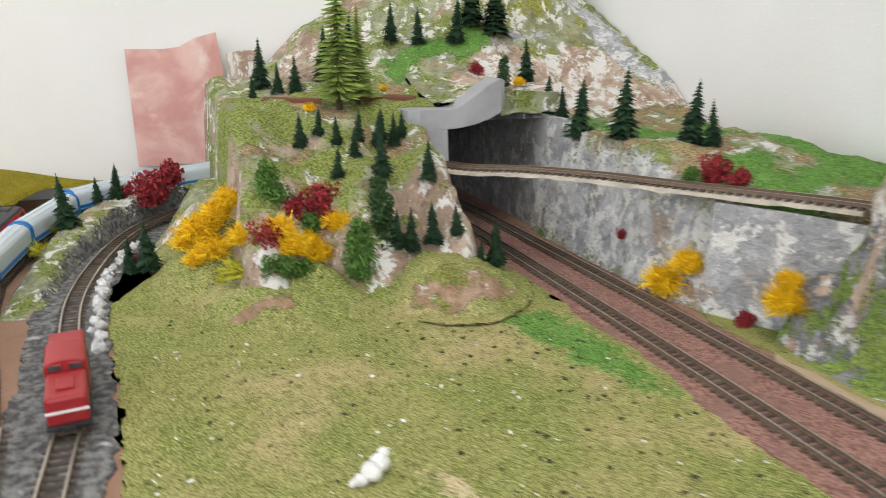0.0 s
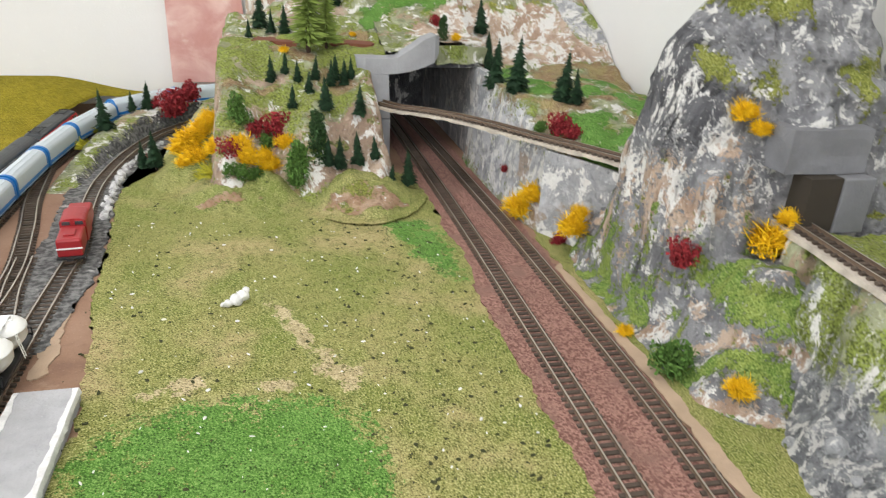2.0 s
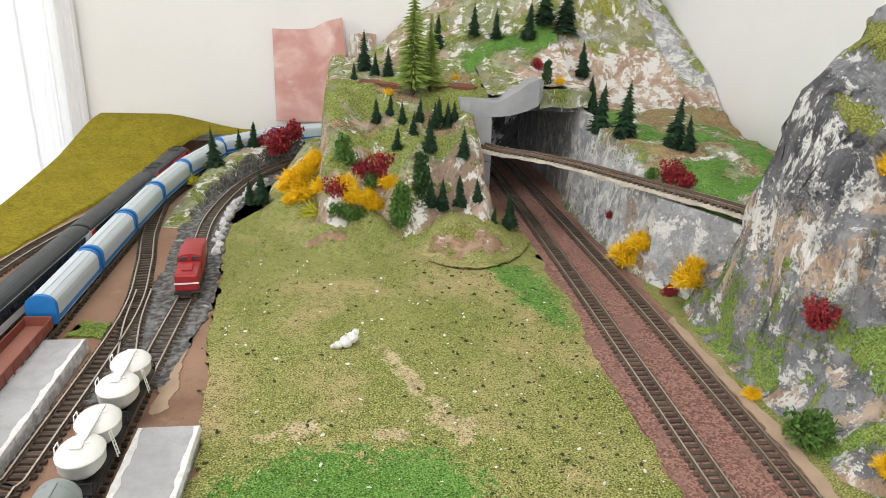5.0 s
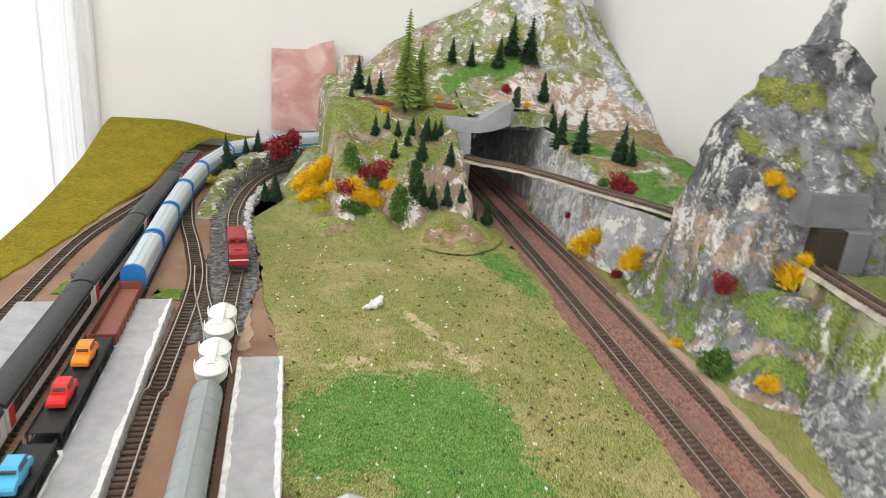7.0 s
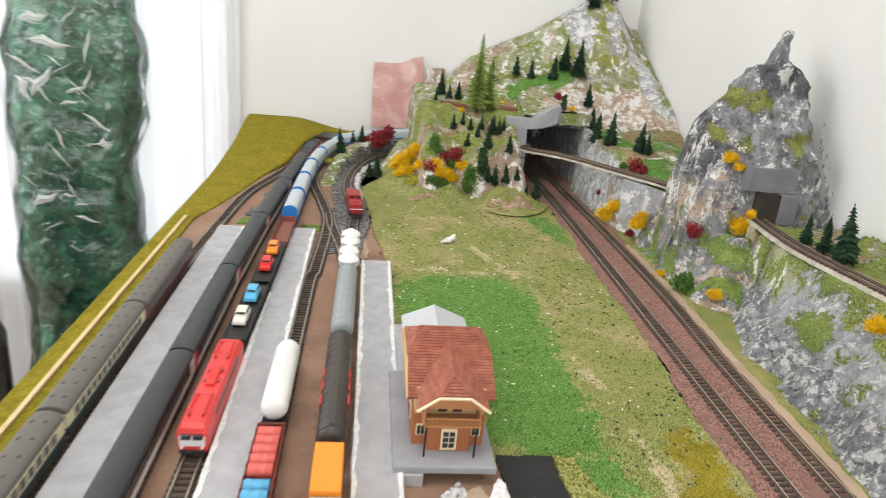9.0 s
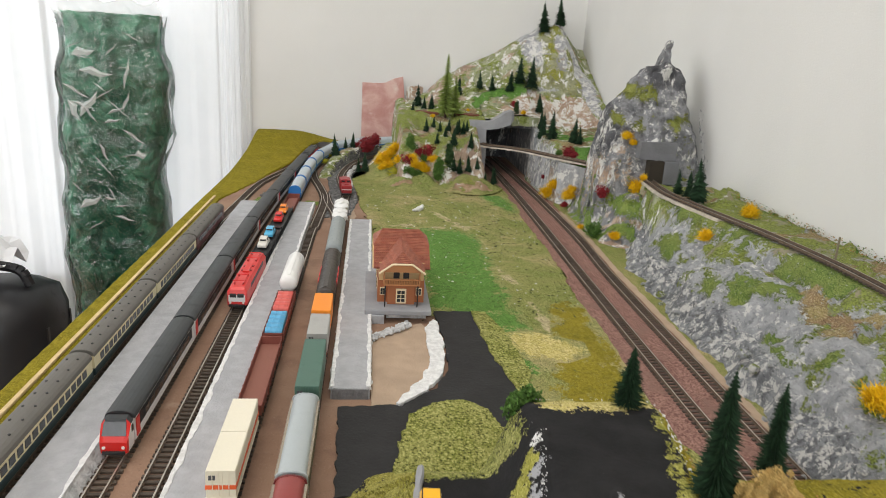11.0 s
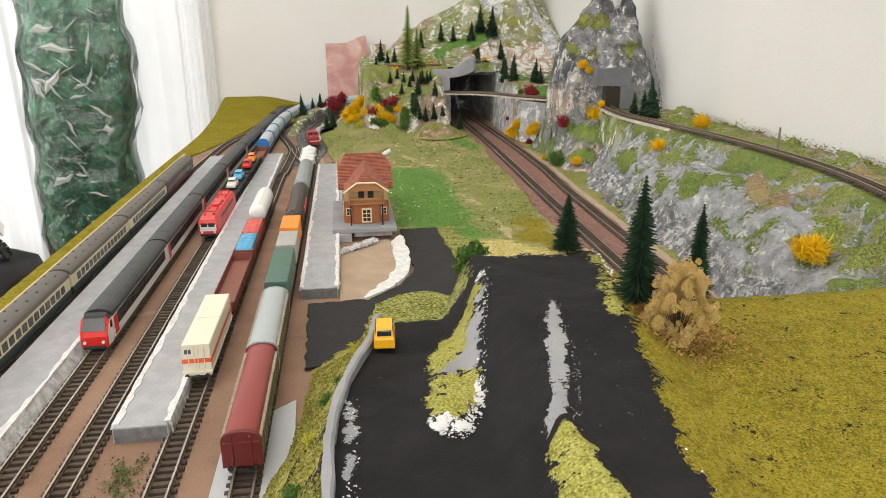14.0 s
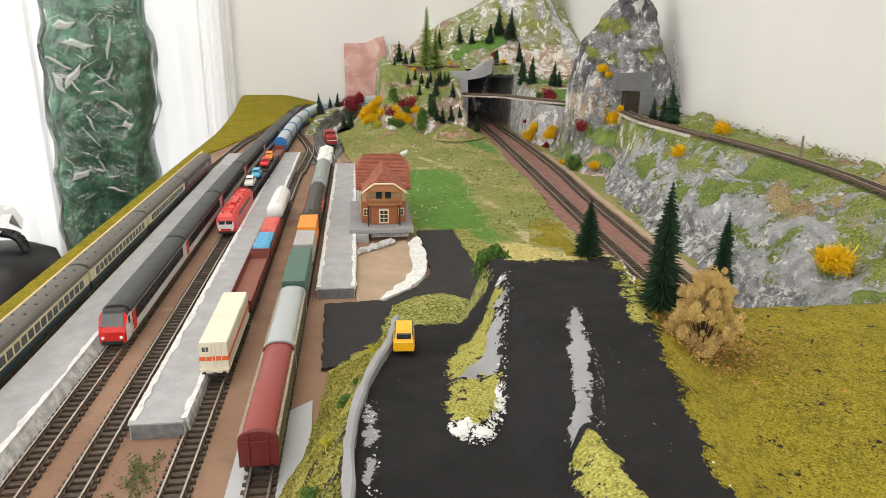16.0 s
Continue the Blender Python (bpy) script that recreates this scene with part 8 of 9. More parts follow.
    st = thing("meadow_stones", "small white stones scattered on the meadow", "stones", kind="stuff")
    bm = bmesh.new()
    rnd = random.Random(5)
    for k in range(260):
        x, y = rnd.uniform(0.02, 0.25), rnd.uniform(-0.26, 0.29)
        r = rnd.choice((0.0003, 0.0004, 0.0005, 0.0006, 0.0009))
        bmesh.ops.create_icosphere(bm, subdivisions=1, radius=r, matrix=pose(x, y, 0.0018, rnd.uniform(0, 180), 0, rnd.uniform(0, 180)) @ Matrix.Diagonal((1.8, 1, 0.6, 1)))
    part("stones", bm, WHITE_PAINT, st)
    st = thing("meadow_clods", "dark flock clods scattered on the meadow", "clods", kind="stuff")
    bm = bmesh.new()
    for k in range(1500):
        x = rnd.uniform(0.01, 0.25)
        y = rnd.uniform(-0.30, 0.33)
        if rnd.random() > 0.3 + 0.7 * sstep(0.10, 0.2, x):
            continue
        r = rnd.choice((0.0003, 0.0004, 0.0005, 0.0007, 0.0010))
        b = bmesh.ops.create_icosphere(bm, subdivisions=1, radius=r, matrix=pose(x, y, 0.0016, 0, 0, rnd.uniform(0, 180)) @ Matrix.Diagonal((1.7, 1, 0.6, 1)))
        for v in b["verts"]:
            v.co += noise.noise_vector(v.co * 900) * r * 0.7
    part("clods", bm, CLOD, st)
    for pts, lab in (([(0.110, 0.150), (0.116, 0.147), (0.132, 0.122), (0.142, 0.086), (0.136, 0.084), (0.126, 0.118)], "bare tan streak"), ([(0.141, 0.080), (0.156, 0.070), (0.169, 0.046), (0.160, 0.034), (0.146, 0.05)], "bare tan patch"), ([(0.052, 0.044), (0.066, 0.055), (0.088, 0.058), (0.084, 0.048), (0.066, 0.046)], "bare tan fringe"), ([(0.112, 0.050), (0.130, 0.046), (0.128, 0.040), (0.115, 0.043)], "bare tan fringe"), ([(0.158, -0.085), (0.172, -0.12), (0.19, -0.19), (0.182, -0.18), (0.165, -0.13)], "bare tan streak"), ([(0.19, -0.24), (0.205, -0.33), (0.20, -0.36), (0.188, -0.30)], "bare tan streak")):
        tagged(soft_patch("bare_patch", pts, GRASS_LIGHT, DRY_TURF, lambda x, y: 0.0015 + rough_at(x, y, 0.02, 0.0002), 0.002, 0.010, 0.008, 41, blur=5), lab + " in the meadow grass", "ground", kind="structure")


DRY_TURF = turf("dry_tan_turf", ((0.44, 0.36, 0.19), (0.53, 0.44, 0.26), (0.64, 0.55, 0.36), (0.4, 0.3, 0.1)), patch=0.02, specks=False)
BARK = painted("rusty_brown_bark_litter", (0.17, 0.062, 0.035), 0.9, 0.3)
CLOD = painted("dark_olive_clod", (0.045, 0.05, 0.018), 0.95, 0.2)
room_things()

# ---------------------------------------------------------------- trees and bushes
def foliage(name, c, spread=0.5, rough=0.75):
    m = Mat(name, rough, spec=0.2)
    isl = m.t.nodes.new("ShaderNodeNewGeometry").outputs["Random Per Island"]
    col = m.mix(isl, tuple(v * (1 - spread) for v in c), tuple(min(1, v * (1 + spread)) for v in c))
    col = m.mix(m.math("MULTIPLY", m.ramp(m.noise(0.004, 3), 0.3, 0.7), 0.5), col, tuple(v * 0.7 for v in c))
    return m.colour(col).m


NEEDLE = foliage("dark_bottle_green_needles", (0.016, 0.040, 0.018), 0.6)
LARCH = foliage("light_green_needles", (0.19, 0.26, 0.055), 0.4)
YELLOW_LEAF = foliage("golden_yellow_fibres", (0.92, 0.52, 0.012), 0.3)
YELLOWGREEN_LEAF = foliage("yellow_green_fibres", (0.38, 0.36, 0.03), 0.3)
RED_LEAF = foliage("crimson_foam_leaves", (0.27, 0.028, 0.034), 0.45)
GREEN_LEAF = foliage("mid_green_fibres", (0.085, 0.17, 0.035), 0.5)
DARK_LEAF = foliage("dark_green_foam_leaves", (0.035, 0.075, 0.025), 0.5)
TAN_LEAF = foliage("dry_tan_foam_leaves", (0.64, 0.455, 0.175), 0.22)
LITTER = foliage("rusty_tan_litter", (0.36, 0.20, 0.06), 0.45)
TRUNK = painted("dark_brown_trunk", (0.045, 0.026, 0.016), 0.8, 0.2)


def spruce(h, tiers, blades, mat, label, seed, wide=0.27, droop=0.45, leaf=1.5, ragged=0.7):
    """A bottle-brush spruce: bare foot, then rings of drooping twigs that grow shorter to the top."""
    rnd = random.Random(seed)
    t = thing("spruce_tree", label, "tree", None, "spruce trees")
    bm = bmesh.new()
    tube(bm, (0, 0, -0.06 * h), (0, 0, h * 0.95), h * 0.022, 7, h * 0.004)
    part("trunk", bm, TRUNK, t)
    bm = bmesh.new()
    for k in range(tiers):
        u = k / (tiers - 1)
        z = h * (0.10 + 0.88 * u)
        R = h * wide * (1 - u) ** 0.85 * rnd.uniform(0.72, 1.15) + h * 0.012
        off = rnd.uniform(0, 6.28)
        for i in range(blades):
            a = off + 2 * math.pi * (i + rnd.uniform(-0.3, 0.3)) / blades
            r = R * rnd.uniform(ragged, 1.12)
            d, s = Vector((math.cos(a), math.sin(a), 0)), Vector((-math.sin(a), math.cos(a), 0))
            w = r * leaf * math.pi / blades + h * 0.004
            top = h * 0.9 * 0.9 / tiers
            dz = r * droop * rnd.uniform(0.6, 1.3)
            p0 = Vector((0, 0, z + top))
            mid = d * r * 0.55 + Vector((0, 0, z - dz * 0.35))
            tip = d * r + Vector((0, 0, z - dz + r * 0.12))
            v = [bm.verts.new(q) for q in (p0, mid + s * w, tip, mid - s * w)]
            bm.faces.new((v[0], v[1], v[2]))
            bm.faces.new((v[0], v[2], v[3]))
    part("crown", bm, mat, t)
    return t


def strands(n, rx, rz, mat_name, seed, width, curl=1.0, droop=0.0, flat=0.0):
    """A shaggy clump of curled fibres about a point on the ground."""
    rnd = random.Random(seed)
    bm = bmesh.new()
    for k in range(n):
        a, e = rnd.uniform(0, 6.28), math.asin(rnd.uniform(-0.15, 1.0))
        d = Vector((math.cos(a) * math.cos(e), math.sin(a) * math.cos(e), math.sin(e)))
        L = rnd.uniform(0.45, 1.0)
        start = Vector((rnd.uniform(-0.35, 0.35) * rx, rnd.uniform(-0.35, 0.35) * rx, rnd.uniform(0.15, 0.6) * rz))
        side = d.orthogonal().normalized() * width
        p, pts = start, []
        bend = Vector((rnd.uniform(-1, 1), rnd.uniform(-1, 1), rnd.uniform(-1, 1))) * 0.5 * curl
        for i in range(4):
            pts.append(p.copy())
            q = (d + bend * (i / 3) - Vector((0, 0, droop * i / 3))).normalized()
            p = p + Vector((q.x * rx, q.y * rx, q.z * rz)) * (L * 0.28)
            p.z = max(p.z, 0.0)
        l = [bm.verts.new(c - side * (1 - 0.2 * i)) for i, c in enumerate(pts)]
        r = [bm.verts.new(c + side * (1 - 0.2 * i)) for i, c in enumerate(pts)]
        for i in range(3):
            bm.faces.new((l[i], r[i], r[i + 1], l[i + 1]))
    return bm


def flakes(n, blobs, size, seed):
    """Foam-leaf clumps: small bent flakes over the skin and inside of several blobs."""
    rnd = random.Random(seed)
    bm = bmesh.new()
    for k in range(n):
        cx, cy, cz, r = blobs[k % len(blobs)]
        d = Vector((rnd.gauss(0, 1), rnd.gauss(0, 1), rnd.gauss(0, 1))).normalized()
        p = Vector((cx, cy, cz)) + d * r * rnd.uniform(0.55, 1.05)
        p.z = max(p.z, 0.0)
        m = Matrix.Translation(p) @ Euler((rnd.uniform(0, 6.28), rnd.uniform(0, 6.28), rnd.uniform(0, 6.28))).to_matrix().to_4x4()
        s = size * rnd.uniform(0.6, 1.3)
        v = [bm.verts.new(m @ Vector(q)) for q in ((-s, -s * 0.6, 0), (s * 0.9, -s * 0.5, s * 0.3), (s, s * 0.6, 0), (-s * 0.8, s * 0.7, s * 0.4))]
        bm.faces.new((v[0], v[1], v[2]))
        bm.faces.new((v[0], v[2], v[3]))
    return bm


def both(a, b):
    me = bpy.data.meshes.new("tmp")
    b.to_mesh(me)
    b.free()
    a.from_mesh(me)
    bpy.data.meshes.remove(me)
    return a


def lumpy(n, rx, rz, seed):
    rnd = random.Random(seed)
    out = []
    for k in range(n):
        a = rnd.uniform(0, 6.28)
        q = rnd.uniform(0.0, 0.65)
        out.append((math.cos(a) * rx * q, math.sin(a) * rx * q, rz * rnd.uniform(0.35, 1.45), rx * rnd.uniform(0.35, 0.6)))
    return out


KINDS = {}


def bush_kind(key):
    """The first plant of a kind, one metre-free unit across, kept for copies."""
    if key in KINDS:
        return KINDS[key]
    kind, v = key
    made = {"Y": lambda: (both(strands(760, 1.12, 1.15, "", 10 + v, 0.034, 4.2), flakes(700, lumpy(14, 0.85, 0.6, 12 + v), 0.05, 14 + v)), YELLOW_LEAF, "golden yellow shaggy fibre bush", "shrub"),
            "V": lambda: (strands(190, 1.2, 1.0, "", 20 + v, 0.050), YELLOWGREEN_LEAF, "yellow-green shaggy fibre bush", "shrub"),
            "R": lambda: (flakes(900, lumpy(12, 1.0, 0.7, 30 + v), 0.085, 40 + v), RED_LEAF, "crimson red foam-leaf bush", "shrub"),
            "G": lambda: (both(strands(150, 1.0, 1.1, "", 50 + v, 0.04, 1.6, 0.3), flakes(800, lumpy(14, 0.95, 0.75, 52 + v), 0.075, 54 + v)), GREEN_LEAF, "mid-green shaggy fibre bush", "shrub"),
            "W": lambda: (both(strands(220, 0.95, 1.9, "", 60 + v, 0.045, 1.2, 1.3), flakes(700, [(0.2 * math.sin(k * 2), 0.2 * math.cos(k * 3), 0.3 + 0.2 * k, 0.55 - 0.03 * k) for k in range(9)], 0.07, 62 + v)), GREEN_LEAF, "tall drooping green willow bush", "shrub"),
            "D": lambda: (flakes(1100, [(0.1 * math.sin(k * 2), 0.1 * math.cos(k * 3), 0.35 + 0.27 * k, 0.62 - 0.04 * k) for k in range(8)], 0.075, 70 + v), DARK_LEAF, "tall rounded dark green bush", "shrub")}[kind]()
    ob = part("bush", made[0], made[1])
    ob.name = "bush"
    tagged(ob, made[2] + " on the layout", made[3], "bushes")
    KINDS[key] = ob
    ob.matrix_world = Matrix.Scale(0.0001, 4)
    return ob


USED = set()


def bush(kind, x, y, z, r, v=0, tall=1.0):
    src = bush_kind((kind, v))
    m = pose(x, y, z, 0, 0, (x * 9173 + y * 3391) % 360) @ Matrix.Diagonal((r, r, r * tall, 1))
    if (kind, v) not in USED:
        USED.add((kind, v))
        src.matrix_world = m
        return src
    ob = src.copy()
    scene.collection.objects.link(ob)
    ob.matrix_world = m
    return ob


SPRUCES = []


def plant_spruce(x, y, z, h, k):
    if len(SPRUCES) < 4:
        t = spruce(0.04, 17, 16, NEEDLE, "small dark green bottle-brush spruce on the hillside", 100 + len(SPRUCES))
        SPRUCES.append(t)
        t.matrix_world = pose(x, y, z) @ Matrix.Scale(h / 0.04, 4)
        return t
    src = SPRUCES[k % 4]
    return _copy(src, pose(x, y, z, random.uniform(-4, 4), random.uniform(-4, 4), (k * 77) % 360) @ Matrix.Scale(h / 0.04, 4))


def _copy(src, m):
    keep = src.matrix_basis.copy()
    src.matrix_basis = Matrix.Identity(4)
    t = copy_thing(src, m)
    src.matrix_basis = keep
    return t


BANK_FLAKE = foliage("olive_bank_flakes", (0.27, 0.25, 0.05), 0.6)


def woods():
    on_hill = z_left_hill
    spots = ((0.120, 0.580, 0.046), (0.108, 0.540, 0.020), (0.146, 0.548, 0.033), (0.132, 0.558, 0.026),
             (0.129, 0.435, 0.027), (0.142, 0.433, 0.021), (0.1535, 0.423, 0.022), (0.163, 0.4085, 0.022), (0.170, 0.426, 0.025), (0.1905, 0.435, 0.026), (0.185, 0.4235, 0.026), (0.199, 0.427, 0.026), (0.2056, 0.428, 0.022), (0.1465, 0.3936, 0.023), (0.1775, 0.386, 0.033), (0.207, 0.372, 0.029),
             (0.186, 0.349, 0.031), (0.2024, 0.349, 0.031), (0.2176, 0.343, 0.023), (0.2307, 0.336, 0.024), (0.175, 0.345, 0.028))
    k = 0
    for x, y, h in spots:
        plant_spruce(x, y, on_hill(x, y) - 0.001, h, k)
        k += 1
    for x, y, z, h in ((0.250, 0.348, 0.006, 0.034), (0.0165, 0.425, 0.004, 0.038), (0.004, 0.430, 0.003, 0.027), (-0.044, 0.522, 0.016, 0.045), (-0.012, 0.595, 0.022, 0.033), (-0.026, 0.582, 0.022, 0.025), (0.012, 0.618, 0.020, 0.018),
                       (0.348, 0.432, 0.090, 0.036), (0.344, 0.400, 0.085, 0.049), (0.3475, 0.345, 0.090, 0.053), (0.378, 0.308, 0.0925, 0.044), (0.386, 0.295, 0.0915, 0.032), (0.360, 0.478, 0.0955, 0.036), (0.3674, 0.537, 0.121, 0.041),
                       (0.1756, 0.563, 0.127, 0.046), (0.2045, 0.593, 0.142, 0.042), (0.3114, 0.583, 0.157, 0.044), (0.333, 0.595, 0.172, 0.058), (0.3575, 0.590, 0.164, 0.066), (0.250, 0.60, 0.158, 0.038), (0.275, 0.59, 0.155, 0.036), (0.398, 0.688, 0.279, 0.066), (0.438, 0.71, 0.298, 0.060),
                       (0.4264, -0.028, 0.0765, 0.032), (0.430, -0.052, 0.0765, 0.036), (0.428, -0.085, 0.0775, 0.055)):
        plant_spruce(x, y, z, h, k)
        k += 1
    for h, w, x, y, z, seed in ((0.121, 0.16, 0.1672, 0.470, 0.107, 5), (0.078, 0.20, 0.186, 0.482, 0.110, 6)):
        t = spruce(h, 34, 20, LARCH, "tall light green conifer standing on the hilltop", seed, w * 1.2, 0.2, 0.4, 0.55)
        t.matrix_world = pose(x, y, z)
    for x, y, z, h, seed in ((0.1555, -0.590, 0.079, 0.034, 11), (0.1632, -0.667, 0.0785, 0.060, 12), (0.210, -0.632, 0.0655, 0.050, 13)):
        t = spruce(h, 32, 34, NEEDLE, "dark green bottle-brush spruce beside the raised road", seed, 0.30 if h < 0.04 else 0.185, 0.22, 0.30, 0.6)
        t.matrix_world = pose(x, y, z)
    hill = [("Y", 0.052, 0.398, 0.034, 0.015), ("Y", 0.044, 0.404, 0.026, 0.012), ("Y", 0.058, 0.384, 0.024, 0.013), ("Y", 0.050, 0.386, 0.018, 0.011), ("Y", 0.064, 0.396, 0.046, 0.012), ("Y", 0.071, 0.392, 0.056, 0.009), ("Y", 0.077, 0.362, 0.038, 0.009), ("Y", 0.0585, 0.398, 0.042, 0.010),
            ("V", 0.073, 0.354, 0.018, 0.011), ("V", 0.064, 0.368, 0.010, 0.009), ("R", 0.0895, 0.352, 0.036, 0.011), ("R", 0.0905, 0.350, 0.026, 0.008), ("Y", 0.0985, 0.356, 0.040, 0.011), ("Y", 0.1045, 0.351, 0.030, 0.011), ("Y", 0.1235, 0.357, 0.022, 0.0105), ("Y", 0.1195, 0.362, 0.030, 0.008), ("Y", 0.1385, 0.364, 0.041, 0.009),
            ("R", 0.1135, 0.377, 0.048, 0.010), ("R", 0.1325, 0.379, 0.050, 0.0115), ("R", 0.134, 0.372, 0.043, 0.008), ("G", 0.123, 0.371, 0.038, 0.010), ("W", 0.0965, 0.382, 0.056, 0.0125), ("G", 0.0985, 0.380, 0.056, 0.011), ("G", 0.0985, 0.340, 0.018, 0.010), ("G", 0.109, 0.345, 0.014, 0.010), ("G", 0.1195, 0.350, 0.010, 0.009), ("G", 0.0905, 0.338, 0.022, 0.009),
            ("W", 0.1475, 0.341, 0.016, 0.0145), ("G", 0.1465, 0.338, 0.012, 0.010), ("W", 0.1490, 0.346, 0.026, 0.010), ("D", 0.1667, 0.350, 0.028, 0.014), ("D", 0.1672, 0.362, 0.042, 0.0115)]
    for n, (kd, x, y, z, r) in enumerate(hill):
        bush(kd, x, y, z - 0.003, r * (1.08 if x < 0.07 else 1.28 if kd in "RY" else 1.2), n % 2 if kd in "YRG" else 0)
    far = [("R", 0.020, 0.585, 0.020, 0.021), ("R", 0.035, 0.610, 0.030, 0.018), ("R", 0.008, 0.455, 0.003, 0.006), ("R", -0.004, 0.60, 0.022, 0.010),
           ("V", -0.060, 0.49, 0.006, 0.011), ("V", -0.052, 0.53, 0.012, 0.009),
           ("Y", 0.3315, 0.262, 0.004, 0.0175), ("Y", 0.3355, 0.248, 0.022, 0.013), ("Y", 0.3420, 0.178, 0.020, 0.0135), ("Y", 0.348, 0.182, 0.032, 0.009), ("R", 0.3562, 0.258, 0.0765, 0.0125), ("R", 0.3635, 0.242, 0.0765, 0.0090), ("R", 0.3325, 0.316, 0.027, 0.005), ("R", 0.3444, 0.206, 0.001, 0.0075), ("G", 0.3415, 0.262, 0.077, 0.0075),
           ("D", 0.302, 0.452, 0.124, 0.010), ("Y", 0.316, 0.452, 0.125, 0.006), ("R", 0.3123, 0.535, 0.131, 0.009), ("Y", 0.2178, 0.519, 0.118, 0.005), ("Y", 0.1425, 0.467, 0.108, 0.006),
           ("Y", 0.3849, 0.068, 0.134, 0.0095), ("Y", 0.3913, 0.060, 0.127, 0.0075), ("Y", 0.3985, 0.040, 0.064, 0.0155), ("Y", 0.407, 0.040, 0.080, 0.008), ("R", 0.3536, 0.056, 0.052, 0.0115), ("G", 0.3355, 0.018, 0.003, 0.0155), ("Y", 0.3533, -0.016, 0.010, 0.009), ("Y", 0.331, 0.064, 0.002, 0.006),
           ("Y", 0.3944, -0.184, 0.0575, 0.011), ("Y", 0.4626, -0.146, 0.0765, 0.0125), ("Y", 0.344, -0.534, 0.047, 0.0145), ("G", 0.41, -0.56, 0.07, 0.008)]
    for n, (kd, x, y, z, r) in enumerate(far):
        bush(kd, x, y, z - 0.001, r, n % 2 if kd in "YRG" else 0)
    for n, (x, y, r) in enumerate(((0.040, -0.622, 0.0055), (0.031, -0.640, 0.0045), (0.026, -0.668, 0.0060), (0.021, -0.705, 0.0055), (0.016, -0.735, 0.0065), (0.012, -0.760, 0.0060), (0.006, -0.790, 0.0065))):
        bush("G" if n % 3 else "V", x, y, z_bank(x, y) - 0.002, r, n % 2 if n % 3 else 0, 0.6)
    rnd = random.Random(31)
    bm = bmesh.new()
    while len(bm.faces) < 9000:
        y = rnd.uniform(-0.86, -0.56)
        x = interp(y, KERB) - rnd.uniform(0.002, 0.042)
        z = z_bank(x, y)
        if z < 0.001 or noise.noise(Vector((x * 90, y * 90, 5.0))) < -0.25:
            continue
        q = rnd.uniform(0.0003, 0.0008)
        mm = Matrix.Translation((x, y, z + rnd.uniform(0.0, 0.0012))) @ Euler((rnd.uniform(-1.2, 1.2), rnd.uniform(-1.2, 1.2), rnd.uniform(0, 6.28))).to_matrix().to_4x4()
        bm.faces.new([bm.verts.new(mm @ Vector(c)) for c in ((-q, -q * 0.7, 0), (q, -q * 0.6, q * 0.4), (q * 0.2, q, 0))])
    tagged(part("turf_flakes", bm, BANK_FLAKE), "olive foam flakes on the embankment slope", "scatter", kind="stuff")
    t = thing("dry_bush", "large dry tan foam-leaf bush beside the road", "shrub")
    rnd = random.Random(3)
    blobs, stems = [], []
    for k in range(64):
        a, u = rnd.uniform(0, 6.28), rnd.uniform(0, 1)
        out = 0.0175 * rnd.uniform(0.35, 1.0) * (0.75 + 0.35 * math.sin(math.pi * u)) * math.sqrt(max(0.06, 1 - u ** 3))
        tip = Vector((out * math.cos(a), out * math.sin(a), 0.003 + 0.034 * u))
        stems.append(tip)
        for q in range(5):
            c = tip + Vector((rnd.gauss(0, 0.0019), rnd.gauss(0, 0.0019), rnd.gauss(0, 0.0019)))
            blobs.append((c.x, c.y, max(c.z, 0.001), rnd.uniform(0.0012, 0.0030)))
    bm = flakes(46000, blobs, 0.00032, 4)
    part("leaves", bm, TAN_LEAF, t)
    bm = bmesh.new()
    for tip in stems:
        tube(bm, (0, 0, -0.002), tip * 0.6, 0.0004, 5, 0.00012)
    part("stem", bm, TRUNK, t)
    t.matrix_world = pose(0.1755, -0.684, 0.069) @ Matrix.Diagonal((0.80, 0.80, 0.92, 1))
    rnd = random.Random(21)
    bm = bmesh.new()
    for k in range(3600):
        a, q = rnd.uniform(0, 6.28), abs(rnd.gauss(0, 0.72))
        x, y = 0.180 + 0.036 * q * math.cos(a), -0.676 + 0.030 * q * math.sin(a)
        if x < interp(y, ROAD_EDGE) + 0.002:
            continue
        s = rnd.uniform(0.0003, 0.0008)
        mm = Matrix.Translation((x, y, z_bank(x, y) + 0.0019)) @ Euler((rnd.uniform(-0.6, 0.6), rnd.uniform(-0.6, 0.6), rnd.uniform(0, 6))).to_matrix().to_4x4()
        bm.faces.new([bm.verts.new(mm @ Vector(c)) for c in ((-s, -s, 0), (s, -s, s * 0.5), (0, s, 0))])
    tagged(part("leaf_litter", bm, LITTER), "rusty leaf litter under the dry bush", "scatter", kind="stuff")
    t = thing("roadside_bush", "round mid-green leafy bush on thin stems", "shrub")
    bm = flakes(3500, lumpy(14, 0.0105, 0.012, 8), 0.0008, 9)
    part("leaves", bm, GREEN_LEAF, t)
    bm = bmesh.new()
    for k in range(4):
        a = k * 1.7
        tube(bm, (0.002 * math.cos(a), 0.002 * math.sin(a), -0.012), (0.005 * math.cos(a), 0.005 * math.sin(a), 0.011), 0.0006, 5)
    part("stem", bm, TRUNK, t)
    t.matrix_world = pose(0.106, -0.578, 0.060) @ Matrix.Scale(1.12, 4)


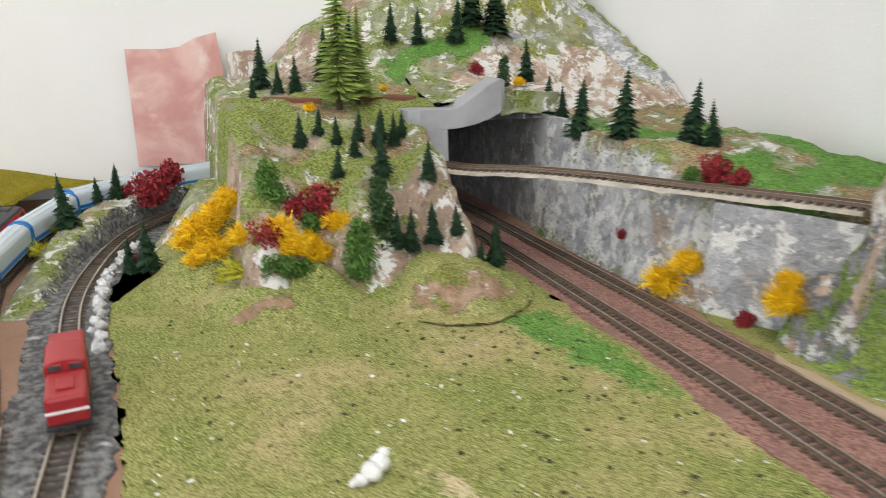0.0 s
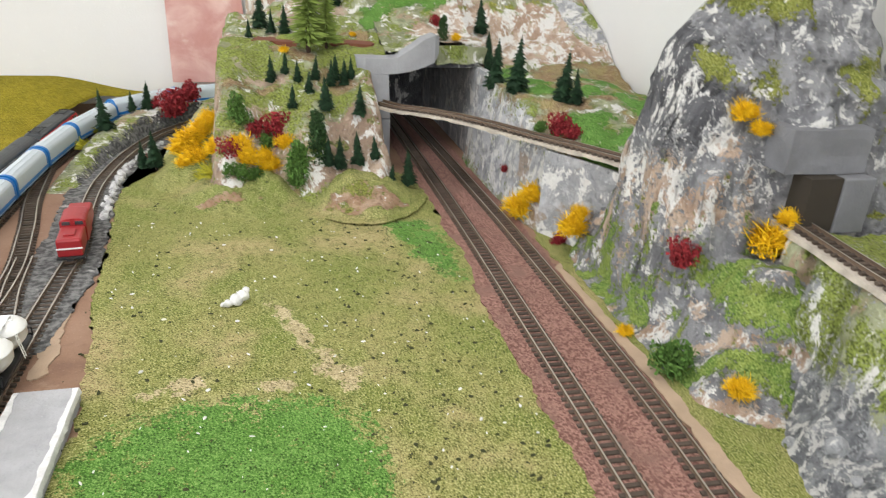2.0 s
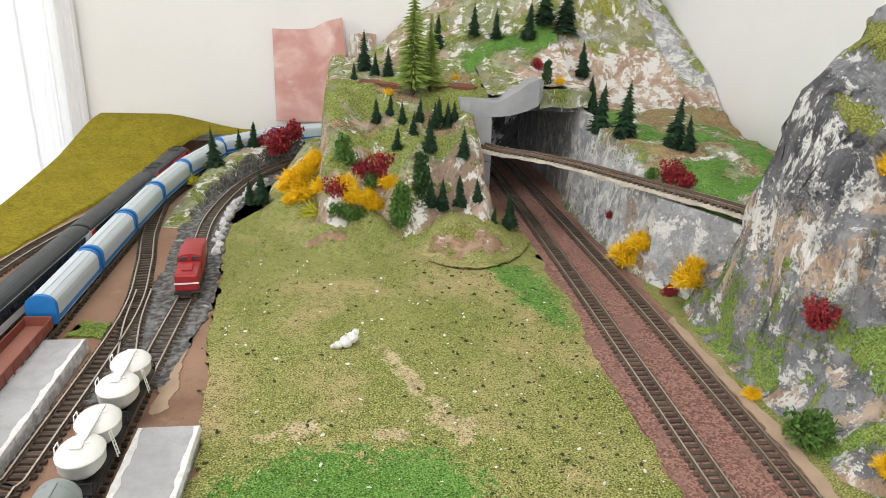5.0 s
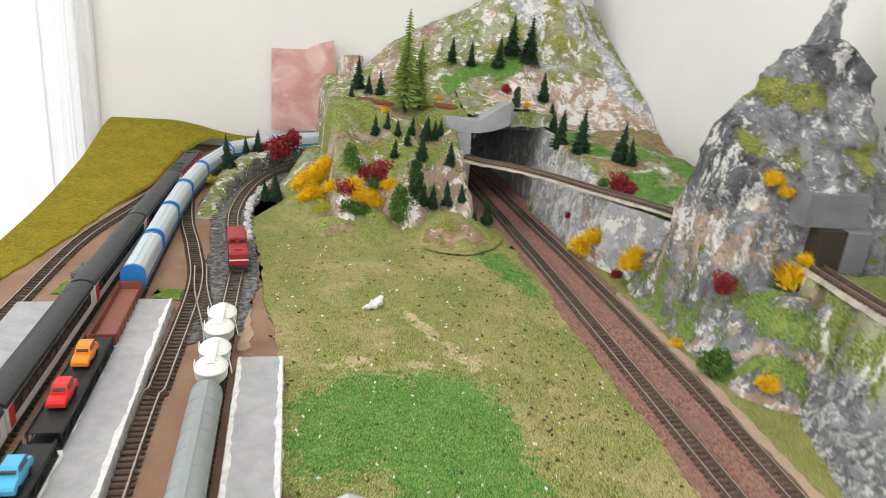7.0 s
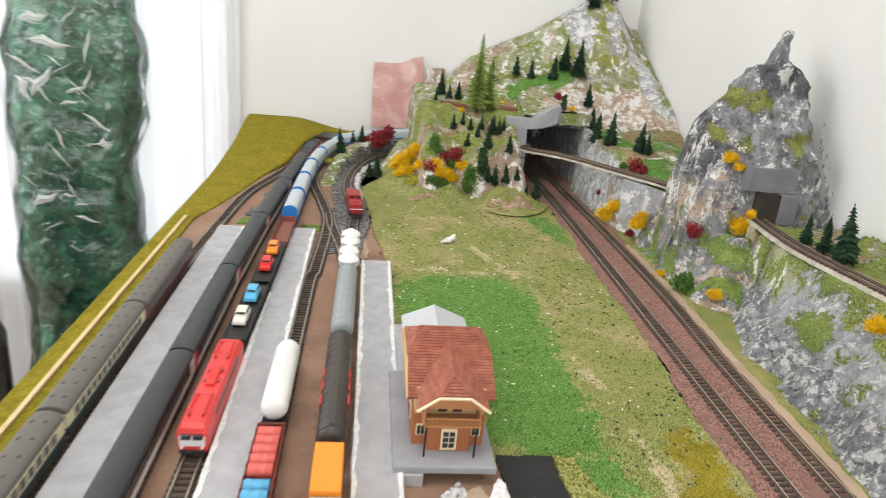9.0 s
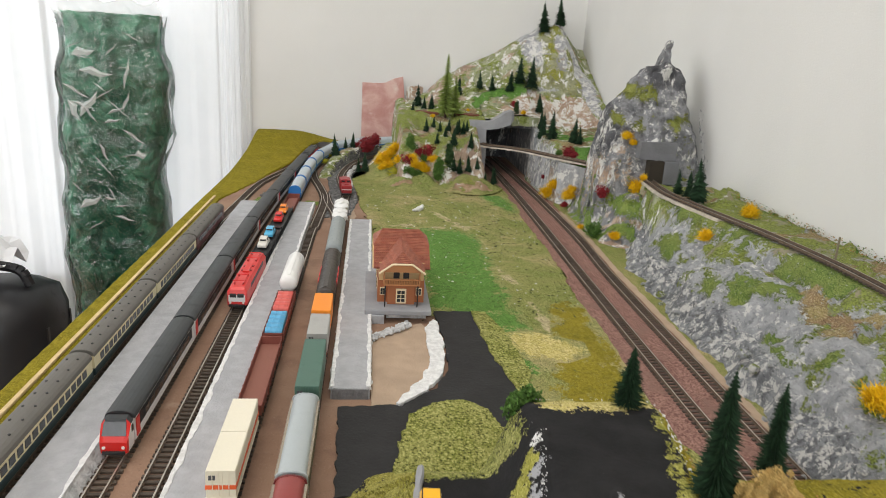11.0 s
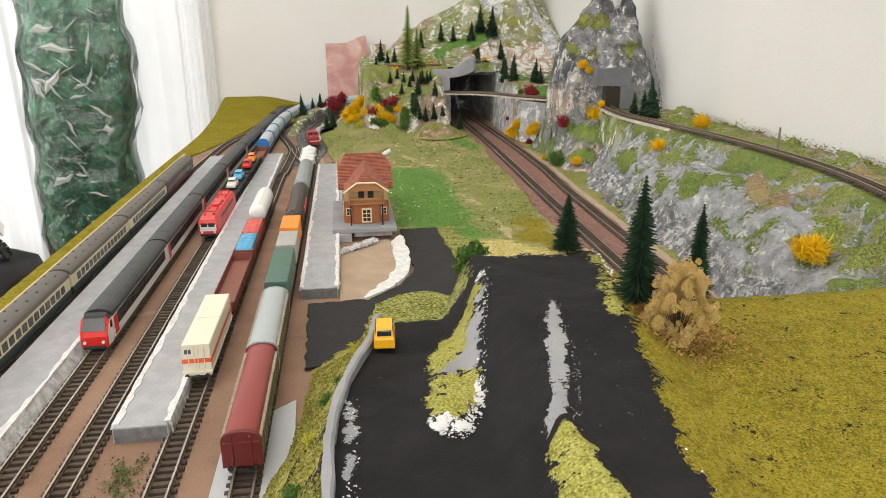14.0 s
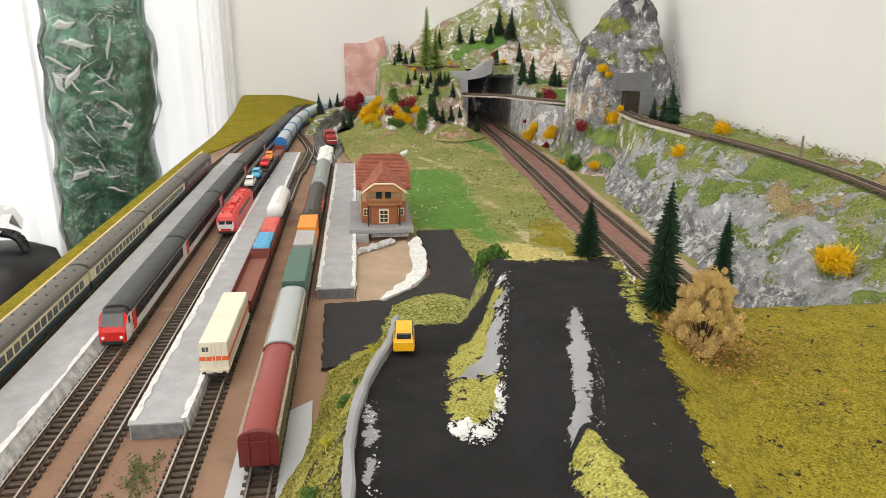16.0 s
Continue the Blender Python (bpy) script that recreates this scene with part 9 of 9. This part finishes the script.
def wall_litter():
    """Brown and green scatter that clings along the foot of the right wall."""
    rnd = random.Random(12)
    for name, n, mat, lab, seed in (("moss_litter", 700, GREEN_LEAF, "green scatter clinging to the wall foot", 1), ("brown_litter", 700, LITTER, "brown scatter clinging to the wall foot", 2)):
        bm = bmesh.new()
        for k in range(n):
            y = rnd.uniform(-0.60, -0.02)
            up = abs(rnd.gauss(0, 0.0028))
            p = Vector((RIGHT - 0.0012 - max(0.0, 0.014 - up) * rnd.random(), y + rough_at(0, y, 0.05, 0.01), 0.0785 + up))
            s = rnd.uniform(0.0004, 0.0010)
            m = Matrix.Translation(p) @ Euler((rnd.uniform(0, 6), rnd.uniform(0, 6), rnd.uniform(0, 6))).to_matrix().to_4x4()
            v = [bm.verts.new(m @ Vector(q)) for q in ((-s, -s, 0), (s, -s, s * 0.5), (0, s, 0))]
            bm.faces.new(v)
        tagged(part(name, bm, mat), lab, "scatter", kind="stuff")


def wall_stains():
    """Dabs of plaster and paint that went past the mountain's edge onto the right wall."""
    rnd = random.Random(44)
    for mat, n, lab in ((WHITE_PAINT, 70, "white plaster dabs left on the wall beside the mountain"), (CONCRETE, 46, "grey paint dabs left on the wall beside the mountain")):
        bm = bmesh.new()
        for k in range(n):
            z = rnd.uniform(0.078, 0.178)
            y = interp(z, [(0.075, 0.044), (0.12, 0.066), (0.15, 0.088), (0.18, 0.094)]) - abs(rnd.gauss(0, 0.006)) + 0.012
            s = rnd.uniform(0.0005, 0.0026)
            ring = [(RIGHT - 0.0006, y + s * rnd.uniform(0.4, 1.1) * math.cos(a) * 0.6, z + s * rnd.uniform(0.4, 1.6) * math.sin(a)) for a in [2 * math.pi * i / 9 for i in range(9)]]
            low = [(RIGHT + 0.0004, p[1], p[2]) for p in ring]
            loft(bm, [low, ring])
        tagged(part("wall_dabs", bm, mat), lab, "stain", kind="stuff")


def weeds():
    """Low scruffy weeds growing between the rails at the platform's end."""
    rnd = random.Random(61)
    bm = bmesh.new()
    for k in range(2600):
        x, y = rnd.gauss(-0.0705, 0.0055), rnd.uniform(-0.735, -0.632)
        if abs(x + 0.0705) > 0.012 or noise.noise(Vector((x * 120, y * 120, 3.0))) < -0.12:
            continue
        sz = rnd.uniform(0.0003, 0.0009)
        m = Matrix.Translation((x, y, rnd.uniform(0.0004, 0.0022))) @ Euler((rnd.uniform(-1, 1), rnd.uniform(-1, 1), rnd.uniform(0, 6.28))).to_matrix().to_4x4()
        bm.faces.new([bm.verts.new(m @ Vector(q)) for q in ((-sz, -sz * 0.6, 0), (sz, -sz * 0.4, sz * 0.4), (sz * 0.3, sz, 0))])
    tagged(part("weeds", bm, foliage("dull_weed_leaves", (0.10, 0.13, 0.045), 0.6)), "low scruffy green weeds between the rails", "weeds", kind="stuff")


woods()
weeds()
wall_litter()
wall_stains()
toy_car(pose(0.0525, -0.645, z_bank(0.0525, -0.645) + 0.0012, 1, 0, -4) @ Matrix.Diagonal((0.86, 0.70, 0.86, 1)), CAR_YELLOW, "bright yellow model van parked on the lane", True)
lay_sleepers()
